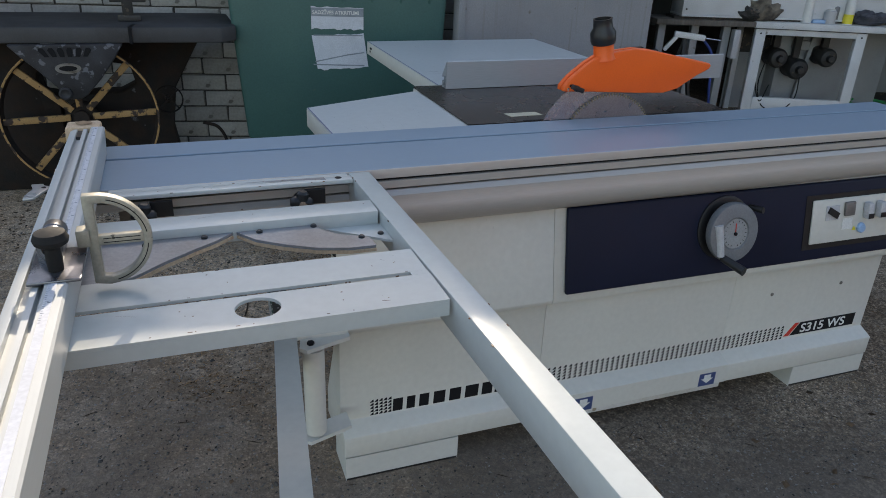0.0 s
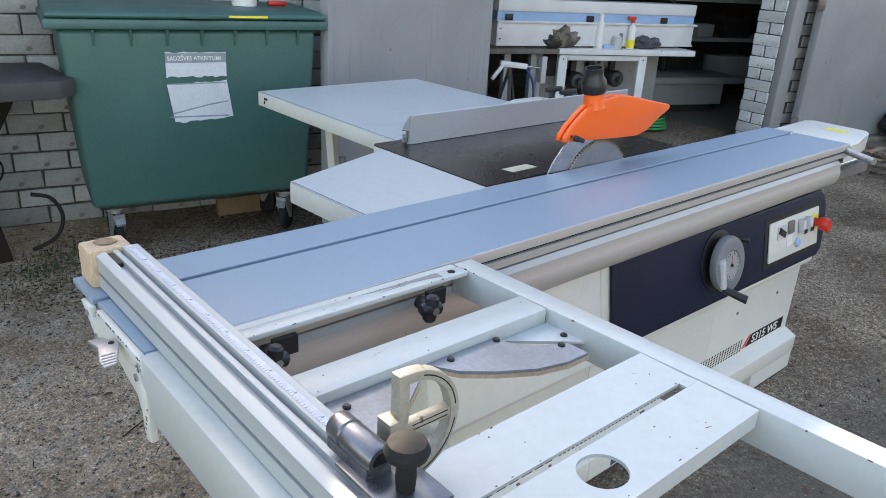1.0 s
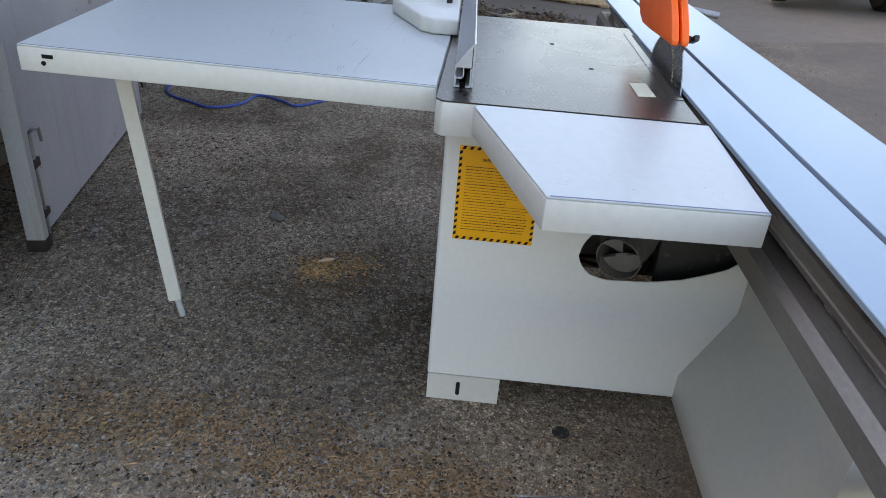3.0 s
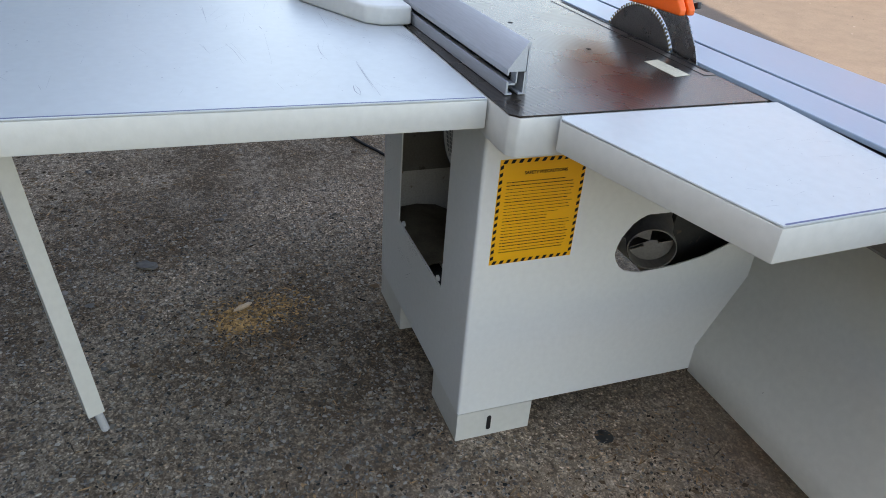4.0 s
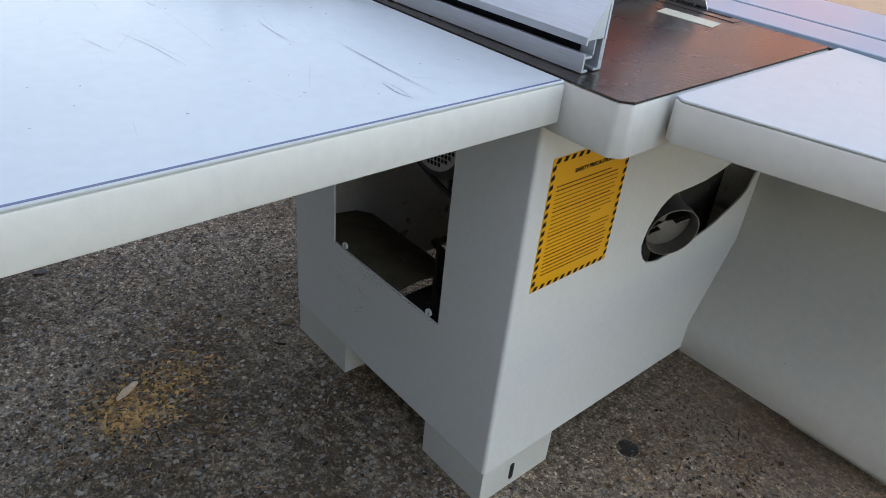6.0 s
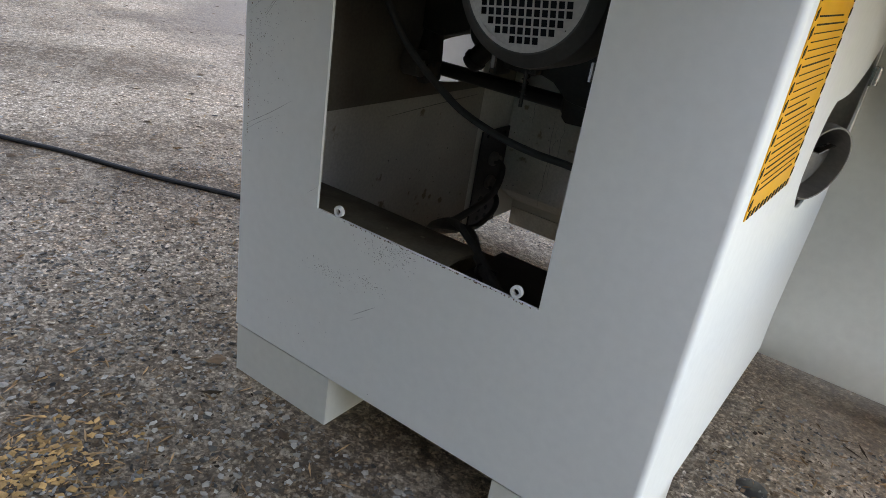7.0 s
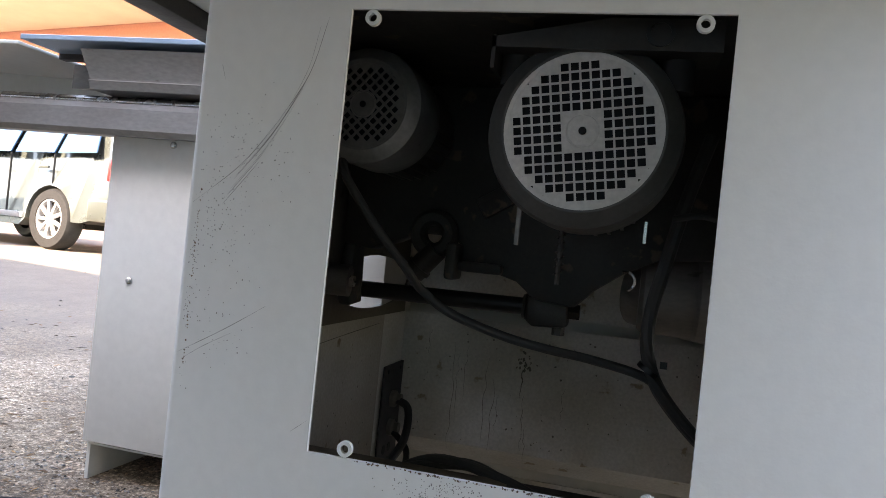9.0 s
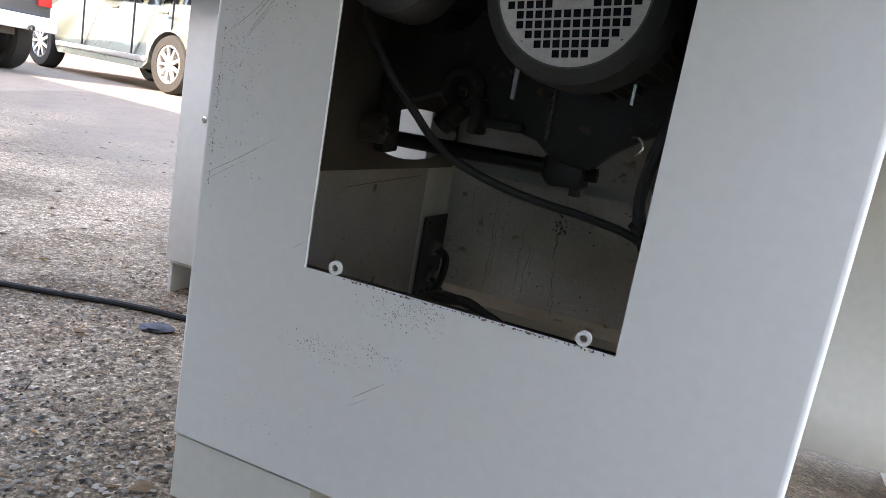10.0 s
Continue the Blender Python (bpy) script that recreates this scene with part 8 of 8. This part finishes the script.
def pallet(m, label):
    p = thing("pallet", None, label, "pallet", "standing pallets", m=m)
    for i in range(6):  # deck boards run along y, the pallet stands on edge
        z = 0.02 + i * 0.215
        part("deck_board", soften(box(B(), -0.075, -0.053, -0.4, 0.4, z, z + 0.14), 0.003, 1), WOOD, p)
    for y in (-0.4, -0.05, 0.3):
        part("stringer", soften(box(B(), -0.052, 0.045, y, y + 0.10, 0.0, 1.2), 0.003, 1), WOOD, p)
    for z in (0.0, 0.135, 0.35, 0.565, 0.78, 0.995, 1.1):
        part("back_board", soften(box(B(), 0.046, 0.068, -0.4, 0.4, z, z + 0.10), 0.003, 1), WOOD, p)
    return p


pallet(pose(7.0, -0.57, 0.0, 0, 9, -12), "weathered wooden pallet standing on its edge")
pallet(pose(6.72, -0.98, 0.0, 0, 7, -14), "weathered wooden pallet standing on its edge")
for i, (x, y, l, w, lean, turn) in enumerate(((7.1, -0.14, 1.35, 0.10, 12, -10), (7.15, -0.28, 1.4, 0.12, 10, -8), (6.95, 0.0, 1.5, 0.12, 14, 0), (7.0, 0.12, 1.6, 0.11, 15, 10))):
    bm = B()
    box(bm, -0.02, 0.02, -w / 2, w / 2, 0, l)
    soften(bm, 0.004)
    whole("board", bm, OLDWOOD if i % 2 else WOOD, "old grey board standing among the pallets", "plank", "boards by the pallets", m=pose(x, y, 0.004, 0, lean, turn))
bm = B()
bmesh.ops.create_icosphere(bm, subdivisions=4, radius=1.0)
for v in bm.verts:
    d = 1 + 0.3 * noise.noise(v.co * 2) + 0.12 * noise.noise(v.co * 6)
    v.co = Vector((v.co.x * 0.26 * d, v.co.y * 0.22 * d, max(0, (v.co.z * 0.5 + 0.48) * 0.36 * d)))
whole("rubbish_bag", bm, BLACK, "black crumpled rubbish bag by the wall", "bag", m=pose(6.63, 0.50, 0, 0, 0, 20))
rnd = random.Random(31)
for k in range(16):
    bm = B()
    l, w, t = rnd.uniform(0.15, 0.5), rnd.uniform(0.03, 0.09), rnd.uniform(0.012, 0.03)
    box(bm, -l / 2, l / 2, -w / 2, w / 2, 0, t)
    soften(bm, 0.002, 1)
    whole("wood_scrap", bm, rnd.choice((OLDWOOD, WOOD)), "broken wood scrap lying on the ground", "wood scrap", "wood scraps", m=pose(rnd.uniform(5.2, 5.9), rnd.uniform(-0.5, 0.5), 0.002, 0, 0, rnd.uniform(0, 180)))
scatter("bark_litter", LEAF, "brown bark and chips below the pallets", 1800, patches([(5.5, -0.1, 0.35), (5.7, 0.3, 0.3), (5.6, -0.6, 0.3)], 0.7), 0.02, 17, 0.8)

# ---- parked cars ----


def road_wheel(car_ob, x, y, z, r, side):
    s = side
    bm = B()
    lathe(bm, (x, y, z), (0, s, 0), [(r * 0.64, -0.18), (r * 0.9, -0.2), (r, -0.17), (r, -0.04), (r * 0.93, 0.0), (r * 0.66, 0.0), (r * 0.64, -0.02)], 40)
    w = part("wheel", bm, RUBBER, car_ob, "black tyre on a pale alloy rim")
    bm = B()
    lathe(bm, (x, y, z), (0, s, 0), [(r * 0.65, -0.01), (r * 0.60, -0.005), (r * 0.57, -0.03), (r * 0.57, -0.08)], 40)
    for k in range(9):
        a = 2 * math.pi * k / 9
        bar_between(bm, (x + 0.03 * math.cos(a), y - s * 0.025, z + 0.03 * math.sin(a)), (x + r * 0.6 * math.cos(a), y - s * 0.02, z + r * 0.6 * math.sin(a)), 0.03, 0.032)
    lathe(bm, (x, y - s * 0.03, z), (0, s, 0), [(0.055, 0), (0.05, 0.015), (0, 0.018)], 20)
    part("rim", bm, RIM, w)
    # flat black disc paints the shade behind the spokes
    bm = B()
    lathe(bm, (x, y, z), (0, s, 0), [(0, -0.09), (r * 0.6, -0.09)], 28)
    part("brake_disc", bm, BLACK, w)


wagon = thing("estate_car", None, "silver estate car parked in the sunny yard", "car", m=pose(6.03, -5.48, 0.125, 0, 0, -11.0))
# its own x runs forward, its near side faces +y; rear wheel at zero
side = [(-0.92, 0.40), (-0.95, 0.62), (-0.93, 0.92), (-0.86, 1.00), (-0.68, 1.36), (-0.50, 1.45), (0.4, 1.49), (1.2, 1.46), (1.55, 1.36), (2.25, 0.98), (3.1, 0.86), (3.45, 0.70), (3.5, 0.45), (3.42, 0.27), (3.03, 0.24)]
arch_f = [(2.68 + 0.36 * math.cos(radians(a)), 0.30 + 0.36 * math.sin(radians(a))) for a in range(0, 181, 15)]
arch_r = [(0.36 * math.cos(radians(a)), 0.30 + 0.36 * math.sin(radians(a))) for a in range(0, 181, 15)]
low = arch_f + [(2.25, 0.22), (0.45, 0.22)] + arch_r + [(-0.5, 0.30)]
bm = B()
outline = side + low
rows = []
for j, y in enumerate((0.0, -0.04, -0.10, -1.66, -1.72, -1.76)):
    row = []
    for x, z in outline:
        inset = 0.0 if z < 0.95 else 0.22 * (z - 0.95) / 0.5
        yy = -0.88 + (y + 0.88) * (1 - inset / 0.88)
        k = (0.985, 0.997, 1.0, 1.0, 0.997, 0.985)[j]
        row.append(bm.verts.new((1.3 + (x - 1.3) * k, yy, 0.6 + (z - 0.6) * k)))
    rows.append(row)
n = len(outline)
for a, b in zip(rows, rows[1:]):
    for i in range(n):
        bm.faces.new((a[i], a[(i + 1) % n], b[(i + 1) % n], b[i]))
bm.faces.new(rows[0])
bm.faces.new(rows[-1][::-1])
bmesh.ops.triangulate(bm, faces=[f for f in bm.faces if len(f.verts) > 4])
part("body", bm, CARPAINT, wagon)


def glass_strip(pts, name="side_window"):
    bm = B()
    vs = []
    for x, z in pts:
        inset = 0.22 * (z - 0.95) / 0.5
        vs.append((x, -0.88 + 0.88 * (1 - inset / 0.88) + 0.0, z))
    a = [bm.verts.new((x, y + 0.004, z)) for x, y, z in vs]
    b = [bm.verts.new((x, y - 0.01, z)) for x, y, z in vs]
    bm.faces.new(a)
    bm.faces.new(b[::-1])
    for i in range(len(a)):
        bm.faces.new((a[i], a[(i + 1) % len(a)], b[(i + 1) % len(a)], b[i]))
    return part(name, bm, CARGLASS, wagon)


glass_strip([(-0.58, 1.02), (-0.45, 1.36), (-0.02, 1.39), (-0.02, 1.0)])
glass_strip([(0.04, 1.0), (0.04, 1.395), (0.66, 1.395), (0.66, 0.99)])
glass_strip([(0.74, 0.99), (0.74, 1.39), (1.25, 1.36), (1.85, 1.02), (1.85, 0.985)])
for x in (0.05, 0.98):
    part("door_handle", soften(box(B(), x, x + 0.17, 0.002, 0.03, 0.83, 0.86), 0.008), CARPAINT, wagon)
for x in (0.0, 0.70, 1.72):
    part("door_gap", box(B(), x, x + 0.008, -0.02, 0.0015, 0.35 if x else 0.68, 0.98), BLACK, wagon)
part("sill_strip", soften(box(B(), 0.42, 2.28, -0.02, 0.012, 0.30, 0.36), 0.006), RIM, wagon)
part("wing_mirror", soften(box(B(), 1.72, 1.86, 0.02, 0.22, 0.98, 1.12), 0.03, 3), CARPAINT, wagon)
part("tail_light", soften(box(B(), -0.955, -0.80, -0.09, 0.008, 0.74, 0.96), 0.01), TAIL, wagon)
part("roof_rail", tube(B(), [(-0.4, -0.2, 1.47), (-0.3, -0.2, 1.515), (0.5, -0.2, 1.53), (1.0, -0.2, 1.515), (1.1, -0.2, 1.47)], 0.014, 8, 6), BLACK, wagon)
part("bumper", soften(box(B(), -0.98, -0.55, -0.3, 0.008, 0.33, 0.56), 0.03, 3), CARPAINT, wagon)
for x in (0.0, 2.68):
    road_wheel(wagon, x, 0.005, 0.315, 0.315, 1)
    road_wheel(wagon, x, -1.765, 0.315, 0.315, -1)

truck = thing("pickup_truck", None, "dark pickup truck with a pale bumper parked in the yard", "truck", m=pose(6.72, -4.60, 0.125, 0, 0, -4))
part("bed", soften(box(B(), 0.0, 2.0, 0.0, 1.4, 0.55, 1.15), 0.03, 3), DARKCAR, truck)
part("cab", soften(prism(B(), [(2.0, 0.45), (3.9, 0.45), (3.9, 0.95), (3.1, 1.05), (2.8, 1.65), (2.0, 1.7)], "y", 0.02, 1.38), 0.05, 3), DARKCAR, truck)
part("cab_window", box(B(), 2.1, 2.7, 0.005, 0.06, 1.1, 1.55), CARGLASS, truck)
part("bumper", soften(box(B(), -0.14, 0.03, 0.02, 1.38, 0.42, 0.56), 0.02), WHITEPAINT, truck, "pale steel bumper")
part("tail_light", soften(box(B(), -0.03, 0.02, 0.02, 0.16, 0.66, 0.90), 0.01), TAIL, truck)
part("tail_light", soften(box(B(), -0.03, 0.02, 1.22, 1.38, 0.66, 0.90), 0.01), TAIL, truck)
part("chassis", box(B(), 0.1, 3.8, 0.3, 1.1, 0.35, 0.55), BLACKIRON, truck)
part("tow_ring", lathe(B(), (-0.14, 0.3, 0.44), (-1, 0, 0), [(0.02, 0), (0.03, 0.01), (0.03, 0.03), (0.02, 0.03), (0.02, 0)], 16), BLACKIRON, truck)
for x in (0.55, 3.2):
    road_wheel(truck, x, 0.02, 0.33, 0.33, -1)
    road_wheel(truck, x, 1.38, 0.33, 0.33, 1)

# ---- buildings across the yard ----
far = thing("far_building", None, "long sunlit orange plastered building across the yard", "building", m=pose(8, -17.0, 0.12, 0, 0, -11.5))
part("wall", box(B(), -5, 26, -6, 0, 0.4, 6.5), FACADE, far)
part("plinth", box(B(), -5, 26, -6, 0.06, 0, 0.397), PLINTH, far)
# deep overhang added to keep the facade in shade; its cream soffit shows
part("roof", prism(B(), [(-6.5, 6.503), (3.4, 6.503), (3.4, 6.7), (-3, 8.2), (-6.5, 6.7)], "x", -5.4, 26.4), PLINTH, far)
for i in range(8):
    x = -4 + 3.8 * i
    w = part("window", box(B(), x, x + 1.4, -0.05, 0.03, 2.2, 3.8), CARGLASS, far)
    part("frame", ringed(B(), [(x - 0.06, 2.14), (x + 1.46, 2.14), (x + 1.46, 3.86), (x - 0.06, 3.86)], [(x + 0.04, 2.24), (x + 1.36, 2.24), (x + 1.36, 3.76), (x + 0.04, 3.76)], "y", 0.005, 0.05), WHITEPAINT, w)

# ---- bricks of the garage wall ----
BL, BH, JT = 0.25, 0.088, 0.0095


def brick_mesh(seed, length, depth):
    bm = B()
    box(bm, 0, length, 0.0, depth, 0, BH)
    bmesh.ops.bevel(bm, geom=list(bm.edges), offset=0.004, segments=1, affect="EDGES")
    r = random.Random(seed)
    for v in bm.verts:
        v.co += Vector((r.uniform(-0.0035, 0.0035), r.uniform(-0.003, 0.0015), r.uniform(-0.0035, 0.0035)))
    return mesh_of("brick", bm, BRICK)


SHAPES = [brick_mesh(k, BL, 0.014) for k in range(6)]
HALVES = [brick_mesh(20 + k, 0.12, 0.014) for k in range(3)]
LONGS = [brick_mesh(40 + k, 0.262, 0.014) for k in range(3)]
rnd = random.Random(77)


def lay(mesh, u, v, z, turn=0):
    ob = new("brick", mesh)
    ob.parent = wall
    ob.matrix_basis = pose(u, v, z, rnd.uniform(-0.5, 0.5), rnd.uniform(-0.4, 0.4), turn + rnd.uniform(-0.5, 0.5))


rest = []
for row in range(int(TOP / (BH + JT))):
    z = 0.006 + row * (BH + JT)
    u = -2.6 - (0.13 if row % 2 else 0.0)
    while u + BL < OPEN0 - 0.05:
        if row < 13 and u < 1.75:
            lay(rnd.choice(SHAPES), u, -0.001 + rnd.uniform(-0.002, 0.002), z)
        else:
            rest.append((u, z))
        u += BL + JT
    u = OPEN1 + 0.18 + (0.13 if row % 2 else 0.0)
    while u < 11.0:
        rest.append((u, z))
        u += BL + JT
    if row < 18:  # brick reveal of the doorway
        if row % 2:
            lay(rnd.choice(LONGS), OPEN1 - 0.001, 0.27, z, -90)
        else:
            lay(rnd.choice(HALVES), OPEN1 - 0.001, 0.125, z, -90)
            lay(rnd.choice(HALVES), OPEN1 - 0.001, 0.262, z, -90)
for mesh in LONGS + HALVES:  # whitewashed reveal
    mesh.materials[0] = WBRICK
verts, faces = [], []
for u, z in rest:
    b = len(verts)
    e = 0.004
    verts += [(u, 0.013, z), (u + BL, 0.013, z), (u + BL, 0.013, z + BH), (u, 0.013, z + BH), (u + e, 0.0, z + e), (u + BL - e, 0.0, z + e), (u + BL - e, 0.0, z + BH - e), (u + e, 0.0, z + BH - e)]
    faces += [(b + i, b + (i + 1) % 4, b + 4 + (i + 1) % 4, b + 4 + i) for i in range(4)] + [(b + 4, b + 5, b + 6, b + 7)]
me = bpy.data.meshes.new("brick_courses")
me.from_pydata(verts, [], faces)
me.materials.append(BRICK)
courses = new("brick_courses", me)
courses.parent = wall
courses["kind"] = "stuff"
